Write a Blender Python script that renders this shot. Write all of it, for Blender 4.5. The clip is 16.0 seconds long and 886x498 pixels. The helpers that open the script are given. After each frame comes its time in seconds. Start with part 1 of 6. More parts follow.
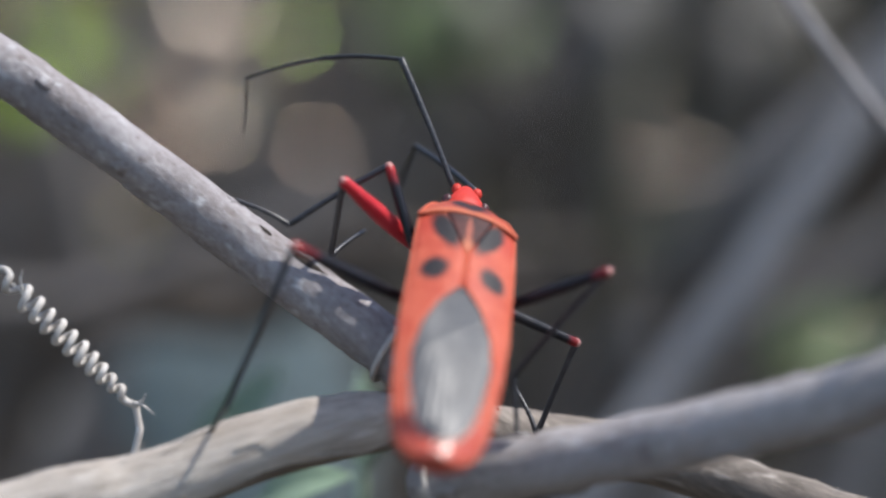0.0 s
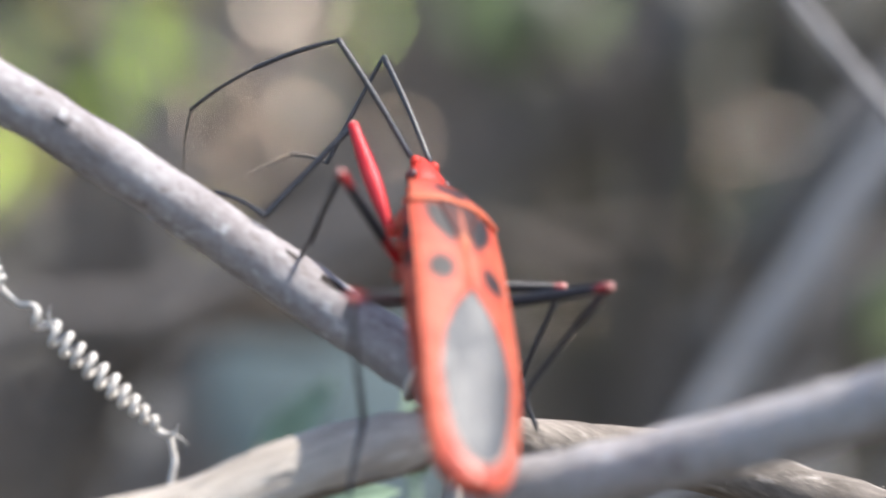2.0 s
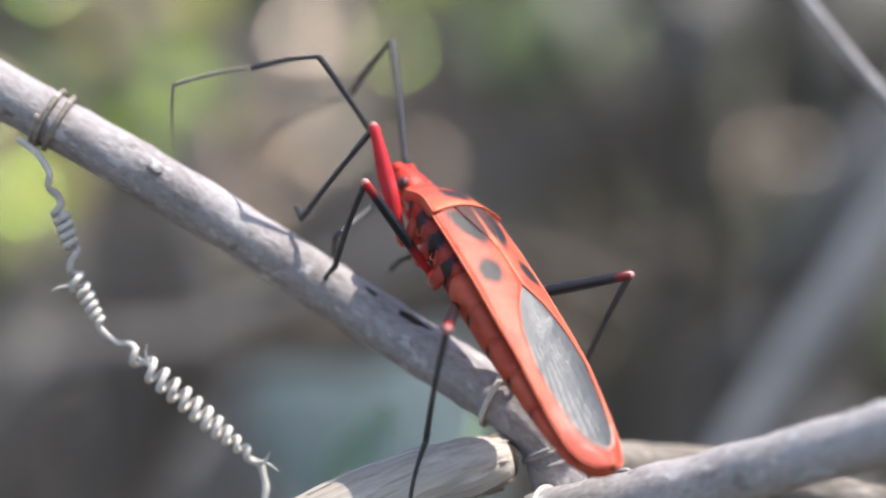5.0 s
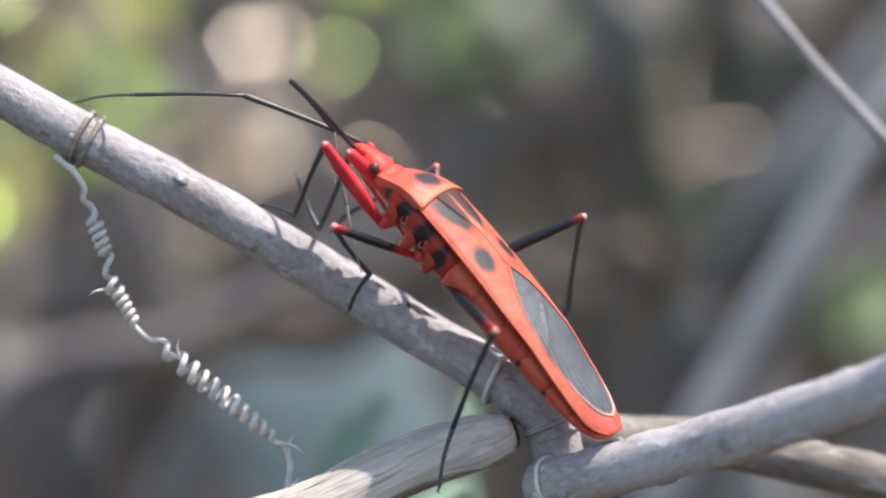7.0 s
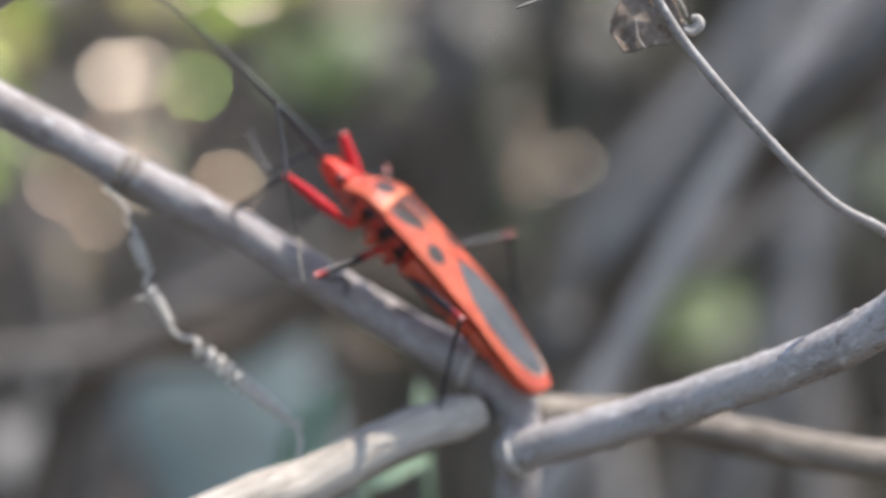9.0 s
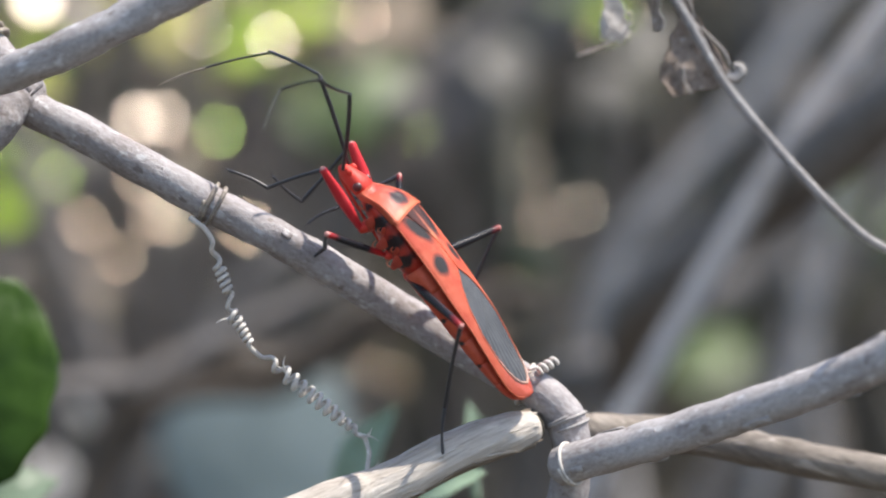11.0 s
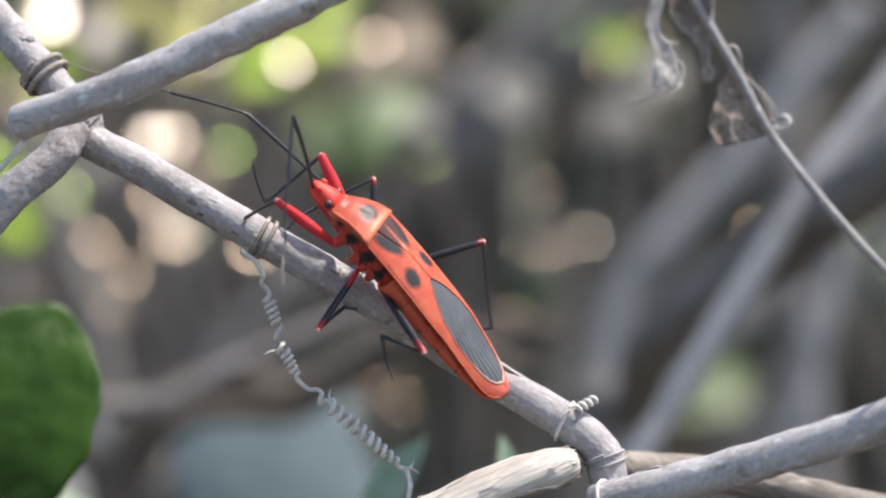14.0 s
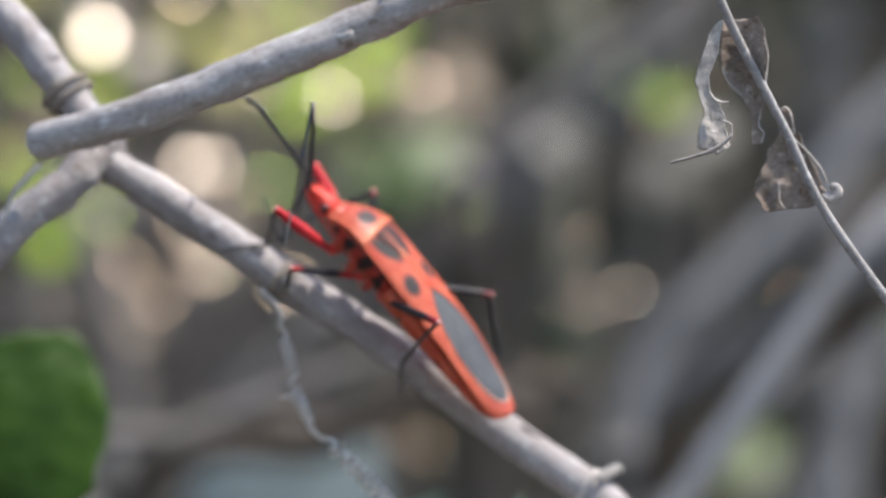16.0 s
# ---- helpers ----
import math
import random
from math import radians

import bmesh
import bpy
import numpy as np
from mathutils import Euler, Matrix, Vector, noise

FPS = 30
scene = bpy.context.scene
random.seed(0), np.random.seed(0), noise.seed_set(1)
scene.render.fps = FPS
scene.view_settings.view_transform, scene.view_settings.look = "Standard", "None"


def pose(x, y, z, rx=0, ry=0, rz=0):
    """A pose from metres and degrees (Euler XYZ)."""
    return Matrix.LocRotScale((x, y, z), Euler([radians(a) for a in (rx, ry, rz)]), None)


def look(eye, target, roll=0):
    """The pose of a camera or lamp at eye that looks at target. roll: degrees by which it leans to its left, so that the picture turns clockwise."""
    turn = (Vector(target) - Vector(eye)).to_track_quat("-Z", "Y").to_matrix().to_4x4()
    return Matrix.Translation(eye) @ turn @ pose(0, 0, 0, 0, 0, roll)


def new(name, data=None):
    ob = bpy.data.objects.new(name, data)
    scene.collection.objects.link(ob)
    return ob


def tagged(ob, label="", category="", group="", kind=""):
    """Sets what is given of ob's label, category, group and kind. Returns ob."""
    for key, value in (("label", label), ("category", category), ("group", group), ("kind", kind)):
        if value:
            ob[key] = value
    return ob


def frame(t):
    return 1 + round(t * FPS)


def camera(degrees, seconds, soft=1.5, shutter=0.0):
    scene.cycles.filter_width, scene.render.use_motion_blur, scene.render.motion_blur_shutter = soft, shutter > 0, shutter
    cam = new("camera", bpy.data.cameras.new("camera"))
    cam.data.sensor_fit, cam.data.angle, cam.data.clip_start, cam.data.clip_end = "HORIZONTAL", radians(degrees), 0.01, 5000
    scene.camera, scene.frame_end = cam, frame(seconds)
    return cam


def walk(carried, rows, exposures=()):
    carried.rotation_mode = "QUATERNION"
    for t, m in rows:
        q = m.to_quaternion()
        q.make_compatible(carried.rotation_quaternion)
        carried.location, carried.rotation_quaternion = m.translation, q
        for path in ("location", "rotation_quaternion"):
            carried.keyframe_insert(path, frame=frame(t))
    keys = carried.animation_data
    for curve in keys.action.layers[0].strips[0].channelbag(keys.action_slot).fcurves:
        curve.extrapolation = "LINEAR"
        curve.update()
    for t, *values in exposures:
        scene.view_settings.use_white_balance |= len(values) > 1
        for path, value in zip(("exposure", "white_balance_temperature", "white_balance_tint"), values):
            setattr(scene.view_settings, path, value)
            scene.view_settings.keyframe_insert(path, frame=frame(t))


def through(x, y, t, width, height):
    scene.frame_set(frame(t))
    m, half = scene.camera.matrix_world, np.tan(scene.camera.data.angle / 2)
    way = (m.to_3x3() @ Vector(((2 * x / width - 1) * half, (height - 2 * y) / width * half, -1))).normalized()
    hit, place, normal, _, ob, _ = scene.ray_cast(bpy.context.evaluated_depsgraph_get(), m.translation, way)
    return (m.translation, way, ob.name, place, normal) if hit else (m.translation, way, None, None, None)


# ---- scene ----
# A large red bug climbs a dry vine among tendrils. Millimetres below are counted from a point on the vine 0.6 m above the ground.
PERCH = Vector((0, 0, 0.6))


def mm(x, y, z):
    return Vector((x, y, z)) / 1000 + PERCH


def view(x, y, z, turn, tilt, roll):
    """A camera pose: millimetres, then degrees of turn to the left, tilt upwards and roll."""
    return Matrix.Translation(mm(x, y, z)) @ pose(0, 0, 0, 0, 0, turn) @ pose(0, 0, 0, tilt) @ pose(0, 0, 0, 0, roll) @ pose(0, 0, 0, 90)


cam = camera(18.0, 16.0, soft=2.2)
walk(cam, [
    (0, view(43.9, -277.0, -8.6, 4.27, -0.95, -5.40)),
    (0.5, view(44.2, -275.2, -5.3, 4.54, -1.32, -4.09)),
    (1, view(46.3, -273.8, -3.1, 5.08, -1.79, -3.32)),
    (1.5, view(50.4, -273.8, -3.7, 5.99, -1.68, -3.40)),
    (2, view(52.0, -274.2, -3.6, 6.50, -1.65, -2.74)),
    (2.5, view(52.7, -277.5, -1.7, 6.83, -1.84, -2.42)),
    (3, view(48.3, -281.2, -1.4, 6.21, -1.73, -2.41)),
    (3.5, view(48.4, -286.6, -0.1, 6.34, -1.79, -2.29)),
    (4, view(44.4, -286.9, 1.1, 5.88, -1.92, -2.01)),
    (4.5, view(47.7, -290.1, -1.0, 6.68, -1.38, -1.77)),
    (7, view(41.8, -325.8, -0.9, 5.14, -1.34, 0.24)),
    (7.5, view(38.7, -341.3, 1.0, 4.10, -1.69, 0.23)),
    (8, view(33.9, -361.5, 1.1, 2.99, -1.57, 0.33)),
    (8.5, view(26.8, -379.6, -0.8, 1.81, -1.08, 0.38)),
    (9, view(20.4, -399.0, -0.3, 0.84, -0.97, 0.85)),
    (11.5, view(6.7, -437.6, -3.4, 0.43, 0.15, 0.32)),
    (12, view(2.5, -439.8, -2.0, 0.16, 0.11, 0.13)),
    (12.5, view(0.0, -442.0, 0.0, -0.00, 0.00, -0.00)),
    (13, view(-1.5, -443.8, 0.3, -0.07, 0.11, -0.25)),
    (13.5, view(-3.2, -445.6, -1.8, -0.23, 0.51, -0.50)),
    (14, view(0.0, -444.8, 0.1, 0.26, 0.41, -0.92)),
    (14.5, view(3.9, -442.2, 2.0, 0.85, 0.32, -1.35)),
    (15, view(1.0, -440.1, -0.2, 0.61, 0.83, -2.28)),
    (15.5, view(-0.1, -434.9, -1.6, 0.65, 1.31, -3.36)),
    (16, view(1.7, -426.2, 1.8, 1.14, 1.23, -4.49)),
], exposures=[
    (0, 0.36, 6460, 10),
    (0.5, 0.76, 6440, 10),
    (1, 0.84, 6480, 10),
    (1.5, 0.92, 6580, 10),
    (2, 1.03, 6680, 10),
    (2.5, 0.94, 6730, 10),
    (3, 0.90, 6700, 10),
    (3.5, 0.98, 6700, 10),
    (4.5, 1.01, 6730, 10),
    (7, 1.07, 6700, 10),
    (8, 1.12, 6780, 10),
    (8.5, 0.92, 6890, 10),
    (9, 0.91, 6890, 10),
    (11.5, 0.92, 6910, 10),
    (12, 0.88, 6930, 10),
    (12.5, 0.92, 6860, 10),
    (13, 0.98, 6830, 10),
    (14, 0.99, 6820, 10),
    (15, 0.88, 6810, 10),
    (16, 0.83, 6850, 10),
])

# the lens is focused on this point, which moves
focus = new("focus_point")
cam.data.dof.use_dof = True
cam.data.dof.focus_object = focus
cam.data.dof.aperture_fstop = 8.3

# ---- world, sun, exposure ----
SUN = Vector((0.42, -0.05, 0.90)).normalized()
world = bpy.data.worlds.new("sky")
scene.world = world
world.use_nodes = True
wn = world.node_tree.nodes
sky = wn.new("ShaderNodeTexSky")
sky.sky_type = "NISHITA"
sky.sun_disc = False
sky.sun_elevation = math.asin(SUN.z)
sky.sun_rotation = math.atan2(SUN.x, SUN.y)
world.node_tree.links.new(sky.outputs[0], wn["Background"].inputs[0])
wn["Background"].inputs[1].default_value = 0.14
sun_data = bpy.data.lights.new("sun", "SUN")
sun_data.energy = 3.6
sun_data.angle = radians(0.6)
sun_data.color = (1.0, 0.955, 0.905)
sun = new("sun", sun_data)
sun.matrix_world = look(SUN * 3, (0, 0, 0))


# ---- materials ----
def material(name, rough=0.6, spec=0.4, metal=0.0, coat=0.0):
    m = bpy.data.materials.new(name)
    m.use_nodes = True
    b = m.node_tree.nodes["Principled BSDF"]
    b.inputs["Roughness"].default_value = rough
    b.inputs["Specular IOR Level"].default_value = spec
    b.inputs["Metallic"].default_value = metal
    b.inputs["Coat Weight"].default_value = coat
    b.inputs["Coat Roughness"].default_value = 0.12
    return m, m.node_tree, b


def coords(t, scale=(1, 1, 1)):
    c = t.nodes.new("ShaderNodeTexCoord")
    mp = t.nodes.new("ShaderNodeMapping")
    mp.inputs["Scale"].default_value = scale
    t.links.new(c.outputs["Object"], mp.inputs[0])
    return mp.outputs[0]


def noise_tex(t, vec, scale, detail=5.0, rough=0.6):
    n = t.nodes.new("ShaderNodeTexNoise")
    n.inputs["Scale"].default_value = scale
    n.inputs["Detail"].default_value = detail
    n.inputs["Roughness"].default_value = rough
    t.links.new(vec, n.inputs["Vector"])
    return n.outputs["Fac"]


def ramp(t, fac, stops):
    r = t.nodes.new("ShaderNodeValToRGB")
    e = r.color_ramp.elements
    while len(e) < len(stops):
        e.new(0.5)
    for k, (p, c) in zip(e, stops):
        k.position, k.color = p, (*c, 1)
    t.links.new(fac, r.inputs[0])
    return r.outputs[0]


def blend(t, fac, a, b, mode="MIX"):
    m = t.nodes.new("ShaderNodeMix")
    m.data_type, m.blend_type = "RGBA", mode
    for sock, v in ((m.inputs[0], fac), (m.inputs[6], a), (m.inputs[7], b)):
        if isinstance(v, (int, float)):
            sock.default_value = v
        elif isinstance(v, tuple):
            sock.default_value = (*v, 1)
        else:
            t.links.new(v, sock)
    return m.outputs[2]


def maths(t, op, a, b=0.0):
    m = t.nodes.new("ShaderNodeMath")
    m.operation = op
    for sock, v in zip(m.inputs, (a, b)):
        if isinstance(v, (int, float)):
            sock.default_value = v
        else:
            t.links.new(v, sock)
    return m.outputs[0]


def bump(t, b, height, strength, distance):
    n = t.nodes.new("ShaderNodeBump")
    n.inputs["Strength"].default_value = strength
    n.inputs["Distance"].default_value = distance
    t.links.new(height, n.inputs["Height"])
    t.links.new(n.outputs[0], b.inputs["Normal"])


def blob_mask(t, centre, radii, turn=0.0, soft=0.18, wobble=0.25):
    """1 inside an ellipsoid, in metres of the object's space, with a slightly uneven rim."""
    c = t.nodes.new("ShaderNodeTexCoord")
    mp = t.nodes.new("ShaderNodeMapping")
    mp.vector_type = "POINT"
    mp.inputs["Scale"].default_value = tuple(1000 / r for r in radii)
    mp.inputs["Location"].default_value = tuple(-k / r for k, r in zip(Matrix.Rotation(radians(turn), 3, "Z") @ Vector(centre), radii))
    spin = t.nodes.new("ShaderNodeVectorRotate")
    spin.rotation_type = "Z_AXIS"
    spin.inputs["Angle"].default_value = radians(turn)
    t.links.new(c.outputs["Object"], spin.inputs["Vector"])
    t.links.new(spin.outputs[0], mp.inputs[0])
    ln = t.nodes.new("ShaderNodeVectorMath")
    ln.operation = "LENGTH"
    t.links.new(mp.outputs[0], ln.inputs[0])
    n = noise_tex(t, c.outputs["Object"], 900, 2)
    d = maths(t, "ADD", ln.outputs["Value"], maths(t, "MULTIPLY", maths(t, "SUBTRACT", n, 0.5), wobble))
    r = t.nodes.new("ShaderNodeMapRange")
    r.inputs[1].default_value, r.inputs[2].default_value = 1 - soft, 1 + soft
    r.inputs[3].default_value, r.inputs[4].default_value = 1.0, 0.0
    t.links.new(d, r.inputs[0])
    return r.outputs[0]


def along(t, v, axis, keep=0.12):
    """Stretches a pattern along an axis, for wood grain."""
    d = Vector(axis).normalized()
    dot = t.nodes.new("ShaderNodeVectorMath")
    dot.operation = "DOT_PRODUCT"
    t.links.new(v, dot.inputs[0])
    dot.inputs[1].default_value = d
    sc = t.nodes.new("ShaderNodeVectorMath")
    sc.operation = "SCALE"
    sc.inputs[0].default_value = d * (1 - keep)
    t.links.new(dot.outputs["Value"], sc.inputs["Scale"])
    sub = t.nodes.new("ShaderNodeVectorMath")
    sub.operation = "SUBTRACT"
    t.links.new(v, sub.inputs[0])
    t.links.new(sc.outputs[0], sub.inputs[1])
    return sub.outputs[0]


def wood(name, light, mid, dark, fleck, rough=0.75, scale=1.0, depth=0.0004, axis=None, keep=0.3, even=0.0, spec=0.3):
    m, t, b = material(name, rough, spec)
    v = coords(t)
    if axis:
        v = along(t, v, axis, keep)
    big = noise_tex(t, v, 160 * scale, 4)
    fine = noise_tex(t, v, 1500 * scale, 6, 0.7)
    speck = noise_tex(t, v, 620 * scale, 3, 0.5)
    base = ramp(t, big, ((0.32 - even, dark), (0.5, mid), (0.68 + even, light)))
    col = blend(t, 0.55, base, ramp(t, fine, ((0.3, dark), (0.55, mid), (0.72, light))))
    col = blend(t, ramp(t, speck, ((0.60, (0, 0, 0)), (0.70, (0.8, 0.8, 0.8)))), col, fleck)
    col = blend(t, ramp(t, speck, ((0.28, (0.75, 0.75, 0.75)), (0.37, (0, 0, 0)))), col, dark)
    t.links.new(col, b.inputs["Base Color"])
    h = maths(t, "ADD", fine, maths(t, "MULTIPLY", speck, 0.8))
    bump(t, b, h, 0.55, depth)
    return m


BARK = wood("grey_vine_bark", (0.49, 0.465, 0.47), (0.365, 0.335, 0.337), (0.165, 0.13, 0.12), (0.58, 0.575, 0.59), 0.6, axis=(0.83, 0.1, -0.52), keep=0.6, even=0.03, spec=0.42, depth=0.0005)
STRAW = wood("pale_stripped_wood", (0.79, 0.735, 0.675), (0.645, 0.585, 0.52), (0.27, 0.215, 0.17), (0.84, 0.80, 0.75), 0.7, 1.1, 0.0012, (0.86, 0.25, 0.40), 0.06)
SIDEBARK = wood("pale_grey_vine_bark", (0.60, 0.575, 0.575), (0.455, 0.425, 0.42), (0.22, 0.18, 0.16), (0.68, 0.67, 0.68), 0.6, axis=(0.86, -0.35, 0.36), keep=0.6, even=0.05, spec=0.42, depth=0.0005)
OLDBARK = wood("torn_brown_bark", (0.40, 0.33, 0.26), (0.24, 0.19, 0.145), (0.09, 0.068, 0.05), (0.5, 0.43, 0.36), 0.8, 0.9, 0.0005, (0.86, 0.25, 0.40), 0.08)
TENDRIL = wood("dry_tendril", (0.77, 0.735, 0.695), (0.65, 0.61, 0.565), (0.34, 0.30, 0.265), (0.82, 0.79, 0.76), 0.7, 1.2, 0.0001)
SCAR = wood("dark_split_bark", (0.06, 0.047, 0.04), (0.032, 0.025, 0.021), (0.015, 0.012, 0.01), (0.11, 0.09, 0.078), 0.95, 1.0, 0.0006)
DRYLEAF = wood("withered_leaf", (0.56, 0.52, 0.49), (0.42, 0.385, 0.36), (0.19, 0.16, 0.14), (0.62, 0.585, 0.56), 0.8, 1.0, 0.0003)
THINSTEM = wood("grey_thin_stem", (0.44, 0.42, 0.415), (0.33, 0.31, 0.305), (0.20, 0.18, 0.17), (0.50, 0.485, 0.48), 0.7, 1.2, 0.0001)
DRYBROWN = wood("withered_brown_leaf", (0.42, 0.355, 0.315), (0.27, 0.215, 0.18), (0.11, 0.078, 0.06), (0.50, 0.45, 0.41), 0.8, 1.0, 0.0003)
PEELING = wood("peeling_tan_bark", (0.46, 0.40, 0.345), (0.27, 0.232, 0.198), (0.10, 0.082, 0.068), (0.56, 0.50, 0.445), 0.75, 0.9, 0.0005, (0.9, 0.0, -0.35), 0.2)
STEM = wood("dry_thicket_stem", (0.30, 0.275, 0.26), (0.20, 0.178, 0.162), (0.085, 0.07, 0.058), (0.38, 0.36, 0.35), 0.8, 0.5)
LITTER = wood("dark_soil_and_litter", (0.10, 0.085, 0.065), (0.05, 0.042, 0.032), (0.02, 0.017, 0.013), (0.16, 0.13, 0.10), 0.9, 0.15, 0.002)


def leaf_material(name, a, b_, through=0.35, spec=0.35):
    m, t, b = material(name, 0.45, spec)
    v = coords(t)
    col = ramp(t, noise_tex(t, v, 70, 5), ((0.35, a), (0.65, b_)))
    t.links.new(col, b.inputs["Base Color"])
    veins = noise_tex(t, v, 420, 3)
    bump(t, b, veins, 0.4, 0.0006)
    tr = t.nodes.new("ShaderNodeBsdfTranslucent")
    t.links.new(col, tr.inputs[0])
    mx = t.nodes.new("ShaderNodeMixShader")
    mx.inputs[0].default_value = through
    t.links.new(b.outputs[0], mx.inputs[1])
    t.links.new(tr.outputs[0], mx.inputs[2])
    t.links.new(mx.outputs[0], t.nodes["Material Output"].inputs[0])
    return m


GREEN = leaf_material("dark_green_leaf", (0.021, 0.058, 0.005), (0.040, 0.094, 0.008), 0.25, 0.25)
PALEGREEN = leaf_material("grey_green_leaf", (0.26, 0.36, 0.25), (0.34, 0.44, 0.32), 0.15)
# PALEGREEN at about half strength: shade put into the leaf's colour
SAGE = leaf_material("grey_green_leaf_painted_shade", (0.115, 0.17, 0.115), (0.165, 0.225, 0.155), 0.15)
# far brighter than living leaves: a backlit glow put into the green
LIME = leaf_material("young_leaf_sun_in_colour", (0.34, 0.52, 0.02), (0.46, 0.64, 0.04), 0.4)
BLUEGREY = leaf_material("waxy_blue_grey_leaf", (0.17, 0.215, 0.215), (0.215, 0.265, 0.265), 0.1)
CREAM = leaf_material("bleached_dry_leaf", (0.66, 0.57, 0.48), (0.80, 0.71, 0.62), 0.1)


def shell_material(name, base, deep, spots=(), black=(0.024, 0.021, 0.022), rough=0.5, wobble=0.35, tints=(), wet=()):
    """Orange-red cuticle with black marks, tinted patches and wet-looking patches."""
    m, t, b = material(name, rough, 0.34)
    v = coords(t)
    pale = tuple(min(1.0, k * 1.08 + 0.03) for k in base)
    col = ramp(t, noise_tex(t, v, 260, 5, 0.65), ((0.30, deep), (0.52, base), (0.74, pale)))
    pits = noise_tex(t, v, 4200, 3, 0.6)
    col = blend(t, maths(t, "MULTIPLY", pits, 0.35), col, deep)
    col = blend(t, ramp(t, noise_tex(t, v, 1100, 3), ((0.58, (0, 0, 0)), (0.72, (0.35, 0.35, 0.35)))), col, pale)
    for centre, radii, tint in tints:
        col = blend(t, blob_mask(t, centre, radii, 0.0, 0.45, 0.6), col, tint)
    for centre, radii, *turn in spots:
        col = blend(t, blob_mask(t, centre, radii, *(turn or [0.0]), 0.26, wobble), col, black)
    t.links.new(col, b.inputs["Base Color"])
    lumps = maths(t, "ADD", pits, maths(t, "MULTIPLY", noise_tex(t, v, 900, 3), 1.5))
    bump(t, b, lumps, 0.38, 0.00014)
    if wet:
        shine = None
        for centre, radii in wet:
            k = blob_mask(t, centre, radii, 0.0, 0.4, 0.5)
            shine = k if shine is None else maths(t, "MAXIMUM", shine, k)
        t.links.new(maths(t, "SUBTRACT", rough, maths(t, "MULTIPLY", shine, rough - 0.2)), b.inputs["Roughness"])
        t.links.new(maths(t, "MULTIPLY", shine, 0.5), b.inputs["Coat Weight"])
        b.inputs["Coat Roughness"].default_value = 0.32
    return m


ORANGE, DEEP, RED, DARKRED = (0.57, 0.120, 0.064), (0.46, 0.066, 0.036), (0.54, 0.042, 0.030), (0.32, 0.018, 0.016)
CORIUM = shell_material("orange_forewing", ORANGE, DEEP, [((1.4, s * 2.95, 4.3), (1.75, 1.35, 2.5), s * 14) for s in (1, -1)]
                        + [((7.9, s * 2.25, 4.5), (3.1, 1.2, 2.5), s * -20) for s in (1, -1)],
                        tints=[((-21.3, s * 2.0, 2.2), (3.4, 2.6, 3.0), (0.55, 0.098, 0.060)) for s in (1, -1)] + [((9.5, s * 4.0, 4.0), (3.0, 1.2, 3.0), (0.50, 0.07, 0.04)) for s in (1, -1)],
                        wet=[((-21.0, 0, 2.0), (4.2, 5.5, 4.0))])
PRONOTUM = shell_material("orange_pronotum", (0.55, 0.125, 0.068), (0.44, 0.064, 0.036), [((13.5, 0, 4), (1.35, 1.85, 3))], (0.036, 0.024, 0.025), 0.42, 0.9,
                          [((13.6, 0, 4), (1.9, 2.7, 3), (0.36, 0.055, 0.038)), ((16.8, 0, 3), (0.8, 2.4, 3), (0.40, 0.05, 0.03)), ((11.2, 0, 4.4), (0.8, 5.0, 3), (0.60, 0.175, 0.085))])
SCUTELLUM = shell_material("dark_scutellum", (0.10, 0.030, 0.026), (0.045, 0.022, 0.021), rough=0.65, tints=[((8.2, 0, 5), (2.2, 0.3, 3), (0.34, 0.10, 0.065)), ((5.4, 0, 5), (1.3, 0.55, 3), (0.52, 0.17, 0.09))])
BODY = shell_material("red_body", (0.59, 0.105, 0.050), (0.46, 0.045, 0.028), [((x, s * y, z), (0.42, 1.2, 0.85)) for s in (1, -1) for x, y, z in
                      ((-1.5, 4.7, -0.4), (-6.0, 4.6, -0.3), (-10.5, 4.3, -0.1), (-15.0, 3.7, 0.2))])
THORAX = shell_material("red_and_black_thorax", (0.46, 0.05, 0.03), (0.30, 0.02, 0.018), [((x, s * 4.0, z), (w, 2.6, h), 0.0) for s in (1, -1) for x, z, w, h in
                        ((5.0, 0.3, 1.0, 2.4), (8.3, 0.6, 1.3, 2.6), (11.9, 0.4, 1.3, 2.4), (15.2, 0.2, 0.7, 1.5))], (0.022, 0.013, 0.015), 0.4, 1.3)
PLATE = shell_material("orange_side_plate", (0.48, 0.065, 0.036), (0.26, 0.025, 0.018), wobble=1.0, rough=0.4)
HEADRED = shell_material("red_head", (0.64, 0.046, 0.028), RED)
FEMUR_RED = shell_material("red_femur", (0.62, 0.034, 0.042), (0.50, 0.018, 0.03), (), rough=0.34)


def femur_dark(name, start, stop):
    """Black in the middle, red at both ends, along the limb's own length (x, mm)."""
    return shell_material(name, (0.50, 0.02, 0.022), (0.36, 0.012, 0.016), [(((start + stop) / 2, 0, 0), ((stop - start) / 2, 9, 9))], (0.014, 0.014, 0.018), 0.3)


def dark_material(name, col, rough=0.4):
    m, t, b = material(name, rough, 0.7)
    v = coords(t)
    c2 = tuple(k * 1.9 + 0.04 for k in col)
    t.links.new(ramp(t, noise_tex(t, v, 2600, 3), ((0.4, col), (0.75, c2))), b.inputs["Base Color"])
    bump(t, b, noise_tex(t, v, 5200, 2), 0.4, 0.00006)
    return m


